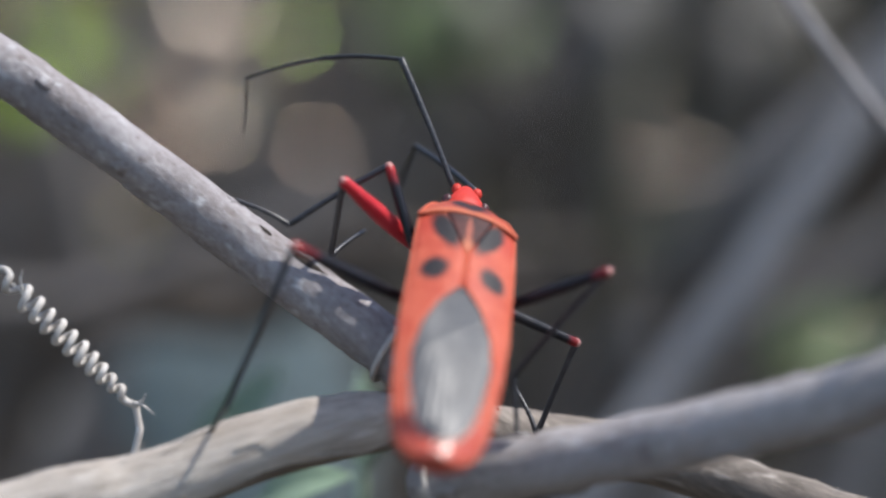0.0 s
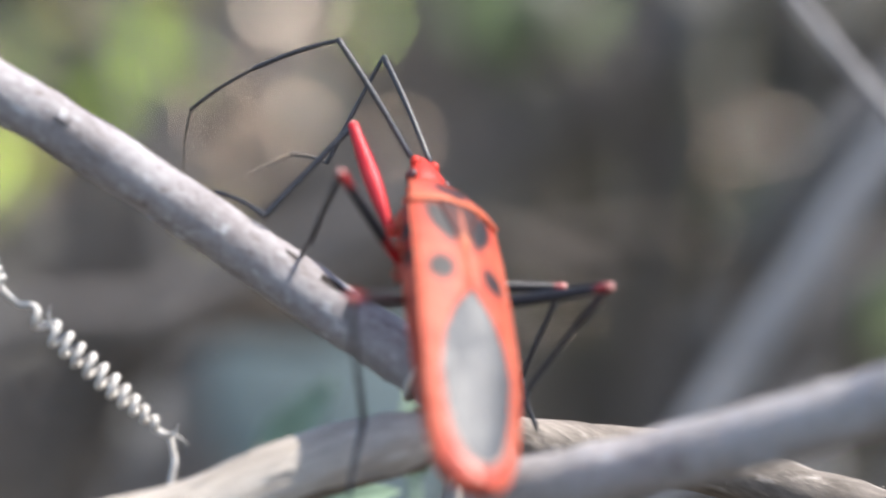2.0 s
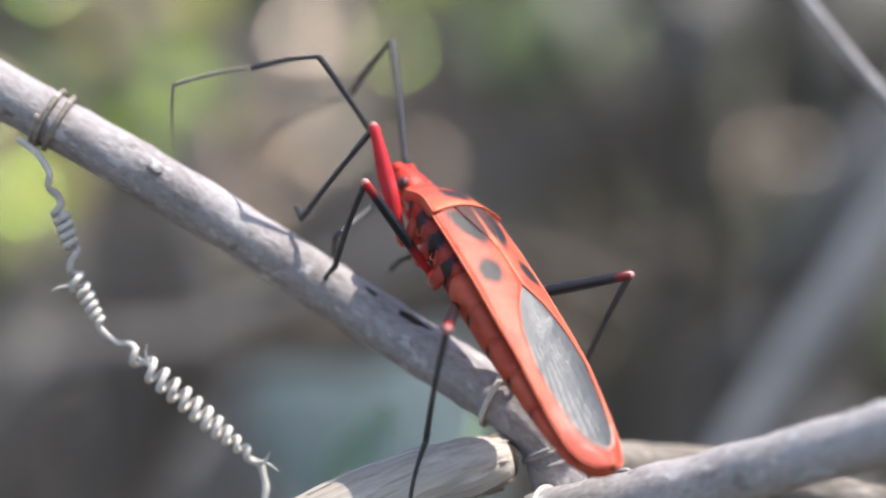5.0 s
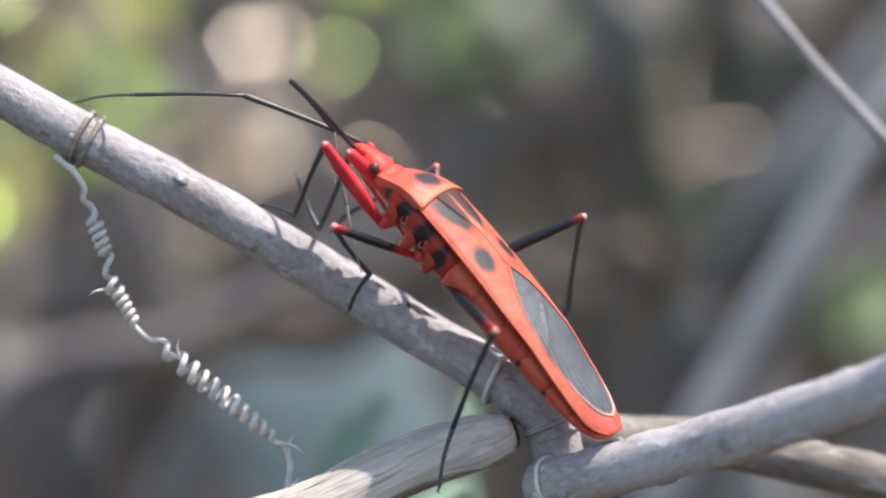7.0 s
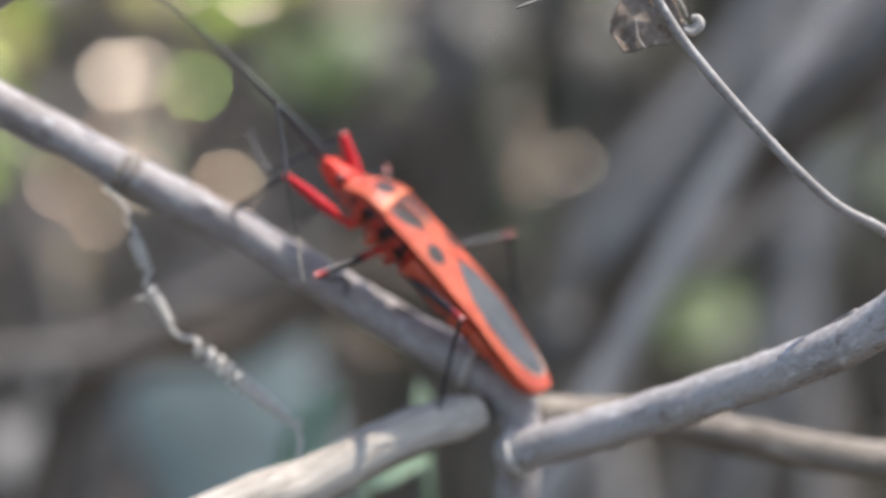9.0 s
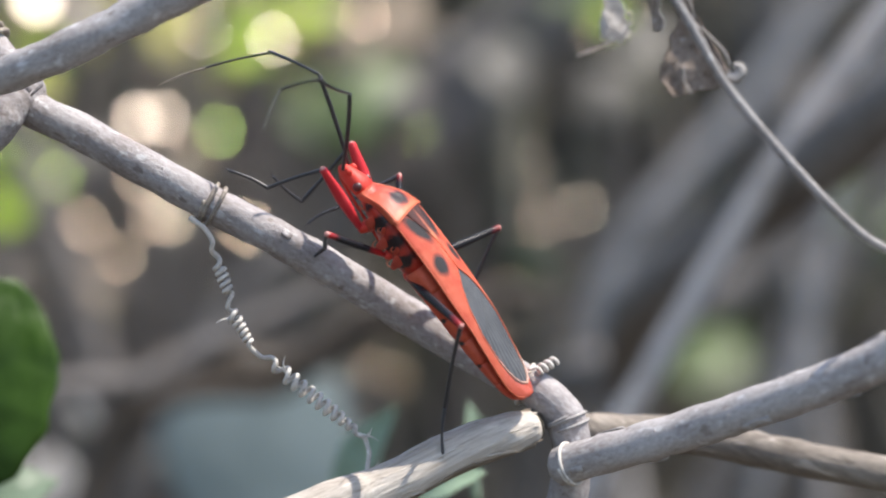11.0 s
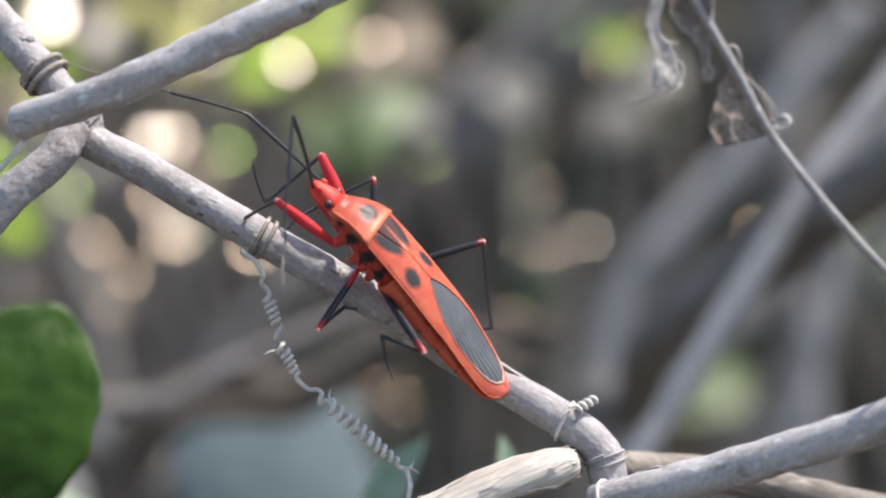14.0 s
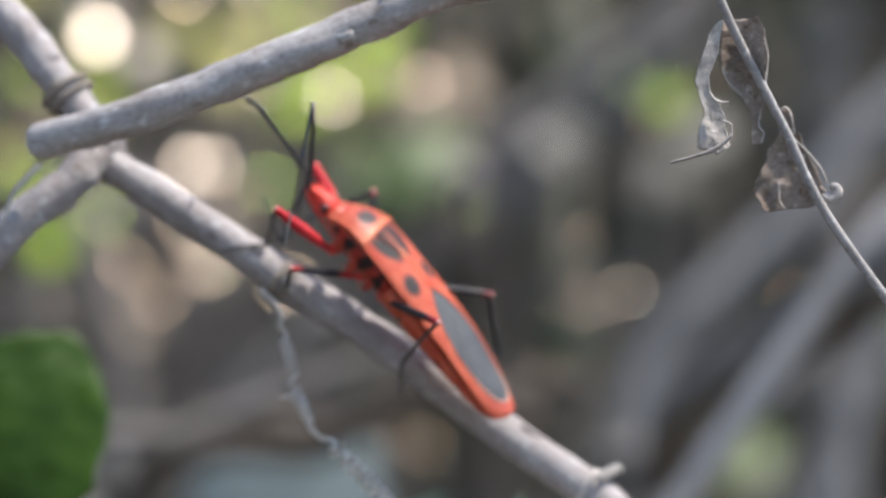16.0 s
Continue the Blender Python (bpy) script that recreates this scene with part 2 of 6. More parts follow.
LIMB = dark_material("black_limb", (0.014, 0.014, 0.018))
EYE = dark_material("dark_eye", (0.05, 0.006, 0.006), 0.4)
TIP = dark_material("tan_antenna_tip", (0.16, 0.135, 0.105), 0.6)
SHAFT = dark_material("grey_brown_antenna_shaft", (0.045, 0.04, 0.036), 0.5)


def membrane_material():
    m, t, b = material("smoky_wing_membrane", 0.46, 0.7, 0, 0.0)
    v = coords(t, (1, 1, 1))
    base = ramp(t, noise_tex(t, v, 300, 4), ((0.3, (0.052, 0.056, 0.062)), (0.7, (0.090, 0.094, 0.100))))
    c = t.nodes.new("ShaderNodeTexCoord")
    sep = t.nodes.new("ShaderNodeSeparateXYZ")
    t.links.new(c.outputs["Object"], sep.inputs[0])
    fan = maths(t, "DIVIDE", maths(t, "SUBTRACT", sep.outputs[1], 0.0012), maths(t, "ADD", maths(t, "MULTIPLY", sep.outputs[0], -1.0), 0.004))
    ribs = maths(t, "ABSOLUTE", maths(t, "SINE", maths(t, "ADD", maths(t, "MULTIPLY", fan, 78.0), maths(t, "MULTIPLY", noise_tex(t, v, 200, 2), 1.2))))
    col = blend(t, maths(t, "MULTIPLY", maths(t, "POWER", ribs, 6.0), 0.2), base, (0.18, 0.18, 0.185))
    veins = maths(t, "POWER", maths(t, "SUBTRACT", 1.0, ribs), 4.0)
    col = blend(t, maths(t, "MULTIPLY", veins, 0.4), col, (0.018, 0.019, 0.021))
    t.links.new(col, b.inputs["Base Color"])
    bump(t, b, maths(t, "ADD", ribs, maths(t, "MULTIPLY", noise_tex(t, v, 1500, 3), 0.5)), 0.35, 0.0002)
    return m


MEMBRANE = membrane_material()


# ---- mesh helpers ----
def finish(name, bm, mat, smooth=True):
    me = bpy.data.meshes.new(name)
    bmesh.ops.recalc_face_normals(bm, faces=bm.faces)
    bm.to_mesh(me)
    bm.free()
    me.materials.append(mat)
    if smooth:
        me.polygons.foreach_set("use_smooth", [True] * len(me.polygons))
    return me


def thing(name, bm, mat, label, category, group="", kind="", smooth=True):
    return tagged(new(name, finish(name, bm, mat, smooth)), label, category, group, kind)


def part(name, bm, mat, parent, label="", smooth=True):
    ob = new(name, finish(name, bm, mat, smooth))
    ob.parent = parent
    return tagged(ob, label)


def curve(points, n=10):
    """A Catmull-Rom line through the points."""
    p = [Vector(q) for q in points]
    p = [p[0] * 2 - p[1], *p, p[-1] * 2 - p[-2]]
    out = []
    for i in range(1, len(p) - 2):
        a, b, c, d = p[i - 1:i + 3]
        for k in range(n):
            s = k / n
            out.append(0.5 * (2 * b + (c - a) * s + (2 * a - 5 * b + 4 * c - d) * s * s + (3 * b - a - 3 * c + d) * s ** 3))
    return out + [p[-2]]


def steps(a, b, n):
    return [a + (b - a) * i / n for i in range(n + 1)]


def lerp(keys, x):
    """Piecewise linear value from (x, value) keys, in rising x."""
    if x <= keys[0][0]:
        return keys[0][1]
    for (a, u), (b, v) in zip(keys, keys[1:]):
        if x <= b:
            return u + (v - u) * (x - a) / (b - a)
    return keys[-1][1]


def smooth_lerp(keys, x):
    h = 0.7
    return sum(lerp(keys, x + d * h) * w for d, w in ((-1, 0.25), (0, 0.5), (1, 0.25)))


def tube(bm, line, radius, sides=12, rough=0.0, seed=0.0, grain=180.0, flat=1.0, cap=True):
    """A swept round body along a line of points; radius is a number or a function of 0..1; rough is the unevenness, as a share."""
    n = len(line)
    tang = [((line[min(i + 1, n - 1)] - line[max(i - 1, 0)]).normalized()) for i in range(n)]
    side = tang[0].orthogonal().normalized()
    rings = []
    for i, (p, t) in enumerate(zip(line, tang)):
        side = (side - t * side.dot(t)).normalized()
        up = t.cross(side)
        r = radius(i / (n - 1)) if callable(radius) else radius
        ring = []
        for k in range(sides):
            a = 2 * math.pi * k / sides
            d = side * math.cos(a) + up * math.sin(a) * flat
            q = p + d * r
            if rough:
                q = p + d * r * (1 + rough * noise.noise(q * grain + Vector((seed, seed, 0))) + 0.5 * rough * noise.noise(q * grain * 3.1))
            ring.append(bm.verts.new(q))
        rings.append(ring)
    for a, b in zip(rings, rings[1:]):
        for k in range(sides):
            bm.faces.new((a[k], a[(k + 1) % sides], b[(k + 1) % sides], b[k]))
    if cap:
        for ring, p, t, s in ((rings[0], line[0], tang[0], -1), (rings[-1], line[-1], tang[-1], 1)):
            r = radius(0 if s < 0 else 1) if callable(radius) else radius
            tip = bm.verts.new(p + t * s * r * 0.45)
            mid = [bm.verts.new(p + (v.co - p) * 0.72 + t * s * r * 0.3) for v in ring]
            for k in range(sides):
                j = (k + 1) % sides
                bm.faces.new((ring[k], ring[j], mid[j], mid[k]))
                bm.faces.new((mid[k], mid[j], tip))
    return bm


def ellipsoid(bm, centre, radii, turn=None, u=16, v=10):
    m = Matrix.Translation(centre) @ (turn or Matrix()) @ Matrix.Diagonal((*radii, 1))
    bmesh.ops.create_uvsphere(bm, u_segments=u, v_segments=v, radius=1, matrix=m)
    return bm


def knobs(bm, line, radius, count, seed, size=(0.08, 0.22)):
    """Small bark warts along a branch."""
    rnd = random.Random(seed)
    for _ in range(count):
        i = rnd.randrange(1, len(line) - 1)
        t = (line[i + 1] - line[i - 1]).normalized()
        d = (t.orthogonal().normalized())
        d = Matrix.Rotation(rnd.uniform(0, 6.28), 3, t) @ d
        s = rnd.uniform(*size) / 1000
        ellipsoid(bm, line[i] + d * radius * 0.98, (s * 1.5, s, s * 0.7), d.to_track_quat("Z", "X").to_matrix().to_4x4(), 7, 5)


# ---- vines and sticks ----
def branch(name, pts, radii, label, mat=BARK, rough=0.09, seed=1.0, warts=40, sides=22, n=14, category="vine", flakes=0):
    line = curve([mm(*p) for p in pts], n)
    bm = bmesh.new()
    tube(bm, line, lambda s: lerp(radii, s) / 1000, sides, rough, seed, 260.0)
    ob = thing(name, bm, mat, label, category)
    if warts:
        bm = bmesh.new()
        knobs(bm, line, lerp(radii, 0.5) / 1000, warts, seed)
        tagged(part("bark_warts", bm, mat, ob), kind="stuff")
    for k in range(flakes):
        part("bark_flake", flake(line, lerp(radii, 0.5) / 1000, seed * 31 + k), mat, ob)
    return ob


def flake(line, radius, seed):
    """A small curved plate of bark lifting off a vine."""
    rnd = random.Random(seed)
    i = rnd.randrange(2, len(line) - 3)
    t = (line[i + 1] - line[i - 1]).normalized()
    u = t.orthogonal().normalized()
    v = t.cross(u)
    a0, wide, long_ = rnd.uniform(0, 6.28), rnd.uniform(0.15, 0.4), rnd.uniform(0.6, 1.9) / 1000
    bm = bmesh.new()
    low, top = [], []
    for lift, rows in ((0.97, low), (1.018, top)):
        for p in range(4):
            row = []
            for q in range(4):
                w = wide * (1 - 0.5 * abs(p - 1.5) / 1.5 * rnd.random())
                ang = a0 + w * (q - 1.5) / 1.5
                r = radius * (lift + (0.009 * p if lift > 1 else 0))
                row.append(bm.verts.new(line[i] + t * long_ * (p - 1.5) / 1.5 + (u * math.cos(ang) + v * math.sin(ang)) * r))
            rows.append(row)
    for p in range(3):
        for q in range(3):
            bm.faces.new((top[p][q], top[p + 1][q], top[p + 1][q + 1], top[p][q + 1]))
            bm.faces.new((low[p][q], low[p][q + 1], low[p + 1][q + 1], low[p + 1][q]))
        for q in (0, 3):
            bm.faces.new((top[p][q], low[p][q], low[p + 1][q], top[p + 1][q]))
    for p in (0, 3):
        for q in range(3):
            bm.faces.new((top[p][q], top[p][q + 1], low[p][q + 1], low[p][q]))
    return bm


MAIN = ((-165.0, 25.0, 105.0), (-105.0, 16.0, 63.0), (-79.2, 12.0, 43.0), (-69.9, 9.0, 33.7), (-64.2, 7.4, 27.2), (-60.6, 5.8, 20.9), (-51.1, 4.3, 15.9), (-33.9, 5.1, 6.2), (-14.8, 7.7, -4.3), (2.7, 11.9, -15.4), (19.9, 9.5, -25.5), (25.1, 8.9, -32.0), (24.0, 11.0, -46.0), (15.0, 16.0, -90.0), (5.0, 30.0, -300.0), (0.0, 35.0, -620.0))
NEAR = ((23.3, 5.2, -37.2), (48.1, -8.1, -28.9), (72.0, -22.3, -18.5), (90.5, -35.9, -2.6), (150.0, -62.0, 28.0), (235.0, -50.0, -150.0), (250.0, -40.0, -620.0))
RSTICK = ((27.1, 21.5, -32.3), (44.3, 27.8, -34.0), (76.2, 24.1, -40.2), (125.0, 22.0, -50.0), (215.0, 20.0, -180.0), (235.0, 20.0, -620.0))
LSTICK = ((-200.0, -40.0, -620.0), (-150.0, -40.0, -260.0), (-75.0, -24.0, -82.0), (-44.0, -14.0, -56.5), (-26.0, -8.0, -47.8), (-11.3, -3.0, -41.9), (-3.8, 0.1, -39.6), (8.3, 3.8, -34.0), (19.3, 7.2, -30.9))
THIN = ((10.0, -33.0, 92.0), (20.0, -31.0, 72.0), (25.3, -30.0, 59.6), (31.8, -27.8, 46.2), (40.9, -25.5, 31.8), (49.0, -23.8, 18.7), (65.9, -21.0, 0.2), (82.8, -15.8, -12.2), (120.0, -6.0, -60.0), (150.0, 0.0, -620.0))
FRONT = ((-69.1, -5.0, 21.8), (-53.3, -10.0, 27.4), (-30.6, -13.9, 37.7), (-11.0, -16.2, 48.1), (8.0, -24.0, 60.0), (10.0, -70.0, 120.0), (-120.0, -130.0, 170.0), (-260.0, -150.0, -100.0), (-270.0, -150.0, -620.0))
LOWLEFT = ((-165.0, 0.0, -620.0), (-150.0, 0.0, -200.0), (-108.0, -2.0, -30.0), (-78.2, -0.3, 2.6), (-70.5, 0.7, 11.3), (-64.5, 2.1, 16.8), (-62.3, 3.3, 20.1), (-59.5, 6.5, 23.5))
main_vine = branch("climbing_vine", MAIN, ((0, 3.3), (0.2, 3.0), (0.5, 2.9), (0.8, 3.2), (1, 3.3)), "grey weathered woody vine stem climbing at a slant", seed=2.0, warts=90, flakes=26)
near_vine = branch("side_vine", NEAR, ((0, 3.1), (0.3, 3.2), (1, 3.7)), "thick grey woody vine stem with rough bark", SIDEBARK, seed=5.0, warts=90, flakes=26)
front_vine = branch("crossing_vine", FRONT, ((0, 2.9), (0.3, 3.0), (1, 3.3)), "grey knotted vine stem crossing over another", SIDEBARK, 0.17, seed=7.0, warts=90, flakes=22)
low_vine = branch("crossing_vine", LOWLEFT, ((0, 3.1), (1, 3.0)), "grey vine stem running down behind a crossing", seed=9.0, warts=40, flakes=8)
right_stick = branch("dry_stick", RSTICK, ((0, 2.7), (1, 3.4)), "dry brown stick with peeling pale bark", PEELING, 0.12, 11.0, 30, category="stick")
left_stick = branch("broken_stick", LSTICK, ((0, 4.2), (0.6, 3.8), (0.96, 3.3), (1, 2.7)), "pale broken stick stripped of its bark", STRAW, 0.05, 13.0, 0, 26, category="stick")
# a dark ragged strip where bark has split off the vine
scar = curve([mm(*p) for p in MAIN], 14)
scar = scar[next(i for i, p in enumerate(scar) if p.x > 0.001):]
scar = scar[:next(i for i, p in enumerate(scar) if p.x > 0.0115)]
bm = bmesh.new()
low, top = [], []
for i, p in enumerate(scar):
    t = (scar[min(i + 1, len(scar) - 1)] - scar[max(i - 1, 0)]).normalized()
    u = (Vector((0, -0.5, 0.87)) - t * t.dot(Vector((0, -0.5, 0.87)))).normalized()
    v = t.cross(u)
    half = 0.05 + 0.12 * math.sin(math.pi * i / (len(scar) - 1)) + 0.08 * noise.noise(Vector((i * 0.9, 3, 0)))
    for rows, r in ((low, 2.8), (top, 2.99 + 0.12 * noise.noise(Vector((i * 0.8, 7, 0))))):
        rows.append([bm.verts.new(p + (u * math.cos(g) + v * math.sin(g)) * r / 1000) for g in steps(-half, half, 4)])
for i in range(len(scar) - 1):
    for k in range(4):
        bm.faces.new((top[i][k], top[i + 1][k], top[i + 1][k + 1], top[i][k + 1]))
    for k in (0, 4):
        bm.faces.new((top[i][k], low[i][k], low[i + 1][k], top[i + 1][k]))
for i in (0, len(scar) - 1):
    for k in range(4):
        bm.faces.new((top[i][k], top[i][k + 1], low[i][k + 1], low[i][k]))
part("split_bark", bm, SCAR, main_vine, "dark ragged strip of split bark")
# the stick's torn lower bark, and a dark solid cap as its hollow's shade
line = curve([mm(*p) for p in LSTICK], 14)[46:]
for a0, a1, grow, seed in ((-2.6, -1.0, 1.05, 3.0), (2.2, 2.9, 1.04, 5.0)):
    bm = bmesh.new()
    inner, outer = [], []
    for i, p in enumerate(line[:-1]):
        t = (line[i + 1] - p).normalized()
        u = (Vector((0, -1, 0)) - t * t.dot(Vector((0, -1, 0)))).normalized()
        v = u.cross(t)
        r = 0.00345 * (1.0 - 0.12 * max(0, i / len(line) - 0.8) / 0.2)
        b0 = a0 + 0.22 * noise.noise(Vector((i * 0.12, seed, 0))) + 0.08 * noise.noise(Vector((i * 0.7, seed, 2)))
        b1 = a1 + 0.25 * noise.noise(Vector((i * 0.11, seed, 4))) + 0.1 * noise.noise(Vector((i * 0.8, seed, 6)))
        for rows, g in ((inner, 0.97), (outer, grow + 0.03 * noise.noise(Vector((i * 0.2, seed, 9))))):
            rows.append([bm.verts.new(p + (u * math.cos(b0 + (b1 - b0) * k / 6) + v * math.sin(b0 + (b1 - b0) * k / 6)) * r * g) for k in range(7)])
    for i in range(len(outer) - 1):
        for k in range(6):
            bm.faces.new((outer[i][k], outer[i + 1][k], outer[i + 1][k + 1], outer[i][k + 1]))
        for k in (0, 6):
            bm.faces.new((outer[i][k], inner[i][k], inner[i + 1][k], outer[i + 1][k]))
    for i in (0, len(outer) - 1):
        for k in range(6):
            bm.faces.new((outer[i][k], outer[i][k + 1], inner[i][k + 1], inner[i][k]))
    part("torn_bark", bm, OLDBARK, left_stick, "torn strip of brown bark")
END, WAY = line[-1], (line[-1] - line[-3]).normalized()
bm = bmesh.new()
ellipsoid(bm, END + WAY * 0.0008, (0.0007, 0.0020, 0.0020), WAY.to_track_quat("X", "Z").to_matrix().to_4x4())
part("hollow_shade_cap", bm, LITTER, left_stick, "dark cap in place of the shaded hollow at the broken end")
# splinters round the broken end, and fibres lifting off along the stick
rnd = random.Random(21)
SIDE = WAY.orthogonal().normalized()
for k in range(8):
    out = Matrix.Rotation(2 * math.pi * (k + rnd.uniform(-0.3, 0.3)) / 8, 3, WAY) @ SIDE
    base = END + out * 0.0024 - WAY * 0.0012
    tip = END + out * rnd.uniform(0.0021, 0.0029) + WAY * rnd.uniform(0.0003, 0.0011)
    bm = bmesh.new()
    tube(bm, curve([base, (base + tip) / 2 + out * 0.0002, tip], 4), lambda q: 0.00055 * (1.05 - q), 6, 0.3, k, 900.0, 0.5)
    part("splinter", bm, rnd.choice((STRAW, STRAW, OLDBARK)), left_stick)
for k in range(16):
    i = rnd.randrange(4, len(line) - 6)
    t = (line[i + 1] - line[i]).normalized()
    out = Matrix.Rotation(rnd.uniform(-1.4, 1.0), 3, t) @ (Vector((0, -1, 0)) - t * -t.y).normalized()
    a = line[i] + out * 0.0035
    far = rnd.uniform(0.002, 0.007)
    bm = bmesh.new()
    tube(bm, curve([a, a + t * far * 0.5 + out * 0.0002, a + t * far + out * rnd.uniform(0.0003, 0.0012)], 4), lambda q: 0.00017 * (1.1 - q), 5, 0.2, k, 900.0)
    part("loose_fibre", bm, STRAW, left_stick)
thin_stem = branch("thin_stem", THIN, ((0, 0.66), (1, 0.74)), "thin pale grey dry stem", THINSTEM, 0.08, 15.0, 10, 10, category="stem")


# ---- tendrils wound on the vines ----
def ring_line(path, at, turns, pitch, radius, phase=0.0):
    """A helix round a vine, at a share of its length."""
    line = curve([mm(*p) for p in path], 14)
    i = max(1, min(len(line) - 2, round(at * (len(line) - 1))))
    c, t = line[i], (line[i + 1] - line[i - 1]).normalized()
    u = (Vector((0, -1, 0)) - t * t.dot(Vector((0, -1, 0)))).normalized()
    v = t.cross(u)
    out = []
    n = int(26 * turns)
    for k in range(n + 1):
        a = 2 * math.pi * turns * k / n + phase
        out.append(c + t * (pitch * (k / n - 0.5) * turns + 0.35 * math.sin(a * 0.7 + phase)) / 1000 + (u * math.cos(a) + v * math.sin(a)) * radius / 1000)
    return out


def wound(path, at, turns, pitch, radius, wire, label, seed, phase=0.0, mat=TENDRIL):
    bm = bmesh.new()
    tube(bm, ring_line(path, at, turns, pitch, radius, phase), wire / 1000, 8, 0.15, seed, 900.0)
    return thing("wound_tendril", bm, mat, label, "tendril", "tendrils wound on the vines")


wound(MAIN, 0.4764, 2.2, 1.0, 3.25, 0.36, "dry tendril wound twice round a grey vine", 1.0, mat=PEELING)
wound(MAIN, 0.229, 2.6, 1.15, 3.75, 0.46, "brown dry tendril wound round a vine", 2.0, mat=PEELING)
wound(MAIN, 0.6575, 1.15, 0.7, 3.3, 0.34, "pale dry tendril looped round a vine", 3.0, 2.0)
wound(MAIN, 0.7191, 2.1, 0.8, 3.35, 0.24, "thin grey tendril wound round a bent vine", 4.0, mat=THINSTEM)
wound(NEAR, 0.012, 1.6, 0.9, 3.35, 0.30, "pale tendril wound round the end of a vine", 5.0)


def coil_line(knots, per_turn=14):
    """A hanging tendril: knots of (x, y, z, coil radius, turns up to the next knot), in mm."""
    out, ang = [], 0.0
    side = Vector((0.75, -0.2, 0.65)).normalized()
    for (x, y, z, r, turns), (x2, y2, z2, r2, _) in zip(knots, knots[1:]):
        a, b = mm(x, y, z), mm(x2, y2, z2)
        t = (b - a).normalized()
        u = (Vector((0, 1, 0)) - t * t.y).normalized()
        v = t.cross(u)
        n = max(5, int(turns * per_turn))
        for k in range(n):
            s = k / n
            ang += 2 * math.pi * turns / n
            rr = (r + (r2 - r) * s) / 1000
            out.append(a.lerp(b, s) + (u * math.cos(ang) + v * math.sin(ang)) * rr)
    return out + [mm(*knots[-1][:3])]


bm = bmesh.new()
KNOTS = ((-34.3, 3.2, 2.5, 0.00, 0.0), (-32.3, 3.0, 1.0, 0.10, 0.3), (-31.0, 3.5, -1.3, 0.30, 0.8), (-30.4, 4.5, -4.0, 0.45, 0.5), (-30.0, 5.0, -5.3, 0.75, 4.5), (-28.5, 5.0, -9.4, 0.60, 0.5), (-28.4, 5.0, -11.2, 0.25, 0.5), (-28.2, 5.0, -12.7, 0.95, 1.2), (-27.1, 5.0, -13.9, 0.70, 4.2), (-25.3, 5.2, -17.3, 0.45, 0.4), (-23.4, 5.5, -19.6, 0.20, 0.4), (-21.6, 5.7, -20.5, 0.85, 1.1), (-19.5, 6.0, -22.5, 1.05, 5.2), (-13.1, 6.7, -27.8, 1.00, 4.0), (-8.7, 7.2, -31.4, 0.40, 0.3), (-7.3, 7.2, -32.4, 0.15, 0.2), (-6.8, 7.2, -34.8, 0.15, 0.3), (-7.2, 7.2, -38.2, 0.10, 0.2), (-6.9, 7.2, -41.6, 0.10, 0.0))
tube(bm, coil_line(KNOTS), 0.00039, 8, 0.16, 3.0, 700.0)
tendril = thing("coiled_tendril", bm, TENDRIL, "pale dry tendril coiled like a spring, hanging from a vine", "tendril")
# frayed ends
for pts in (((-7.6, 7.0, -32.1), (-6.3, 6.5, -32.3), (-5.1, 6.0, -33.0)), ((-7.3, 7.0, -32.4), (-6.5, 6.5, -31.6), (-6.2, 6.0, -30.9)), ((-19.5, 6.0, -22.5), (-20.0, 5.0, -20.7), (-19.7, 4.5, -19.3)), ((-19.2, 6.0, -22.4), (-20.6, 5.0, -21.2), (-21.2, 5.0, -20.9)), ((-28.0, 5.0, -13.3), (-29.6, 4.0, -13.6), (-30.5, 4.0, -14.1))):
    bm = bmesh.new()
    tube(bm, curve([mm(*p) for p in pts], 4), lambda s: 0.00022 * (1.15 - s), 6, 0.1, 2.0, 900.0)
    part("frayed_fibre", bm, TENDRIL, tendril)
bm = bmesh.new()
tube(bm, coil_line(((18.8, 6.0, -22.0, 0.30, 0.3), (20.0, 7.0, -22.2, 0.70, 3.5), (23.1, 9.0, -20.5, 0.60, 0.0))), 0.0003, 8, 0.1, 4.0, 900.0)
thing("short_tendril", bm, TENDRIL, "short pale tendril spring standing off a vine", "tendril")
bm = bmesh.new()
tube(bm, curve([mm(*p) for p in ((-68.6, -4.0, 18.8), (-70.4, -5.0, 16.4), (-72.2, -5.0, 14.0), (-73.3, -4.0, 10.5), (-75.6, -3.0, 6.5))], 8), lambda s: 0.0005 - 0.0002 * s, 8, 0.1, 5.0, 900.0)
thing("hanging_tendril", bm, TENDRIL, "dark thin tendril hanging from a knotted vine end", "tendril")


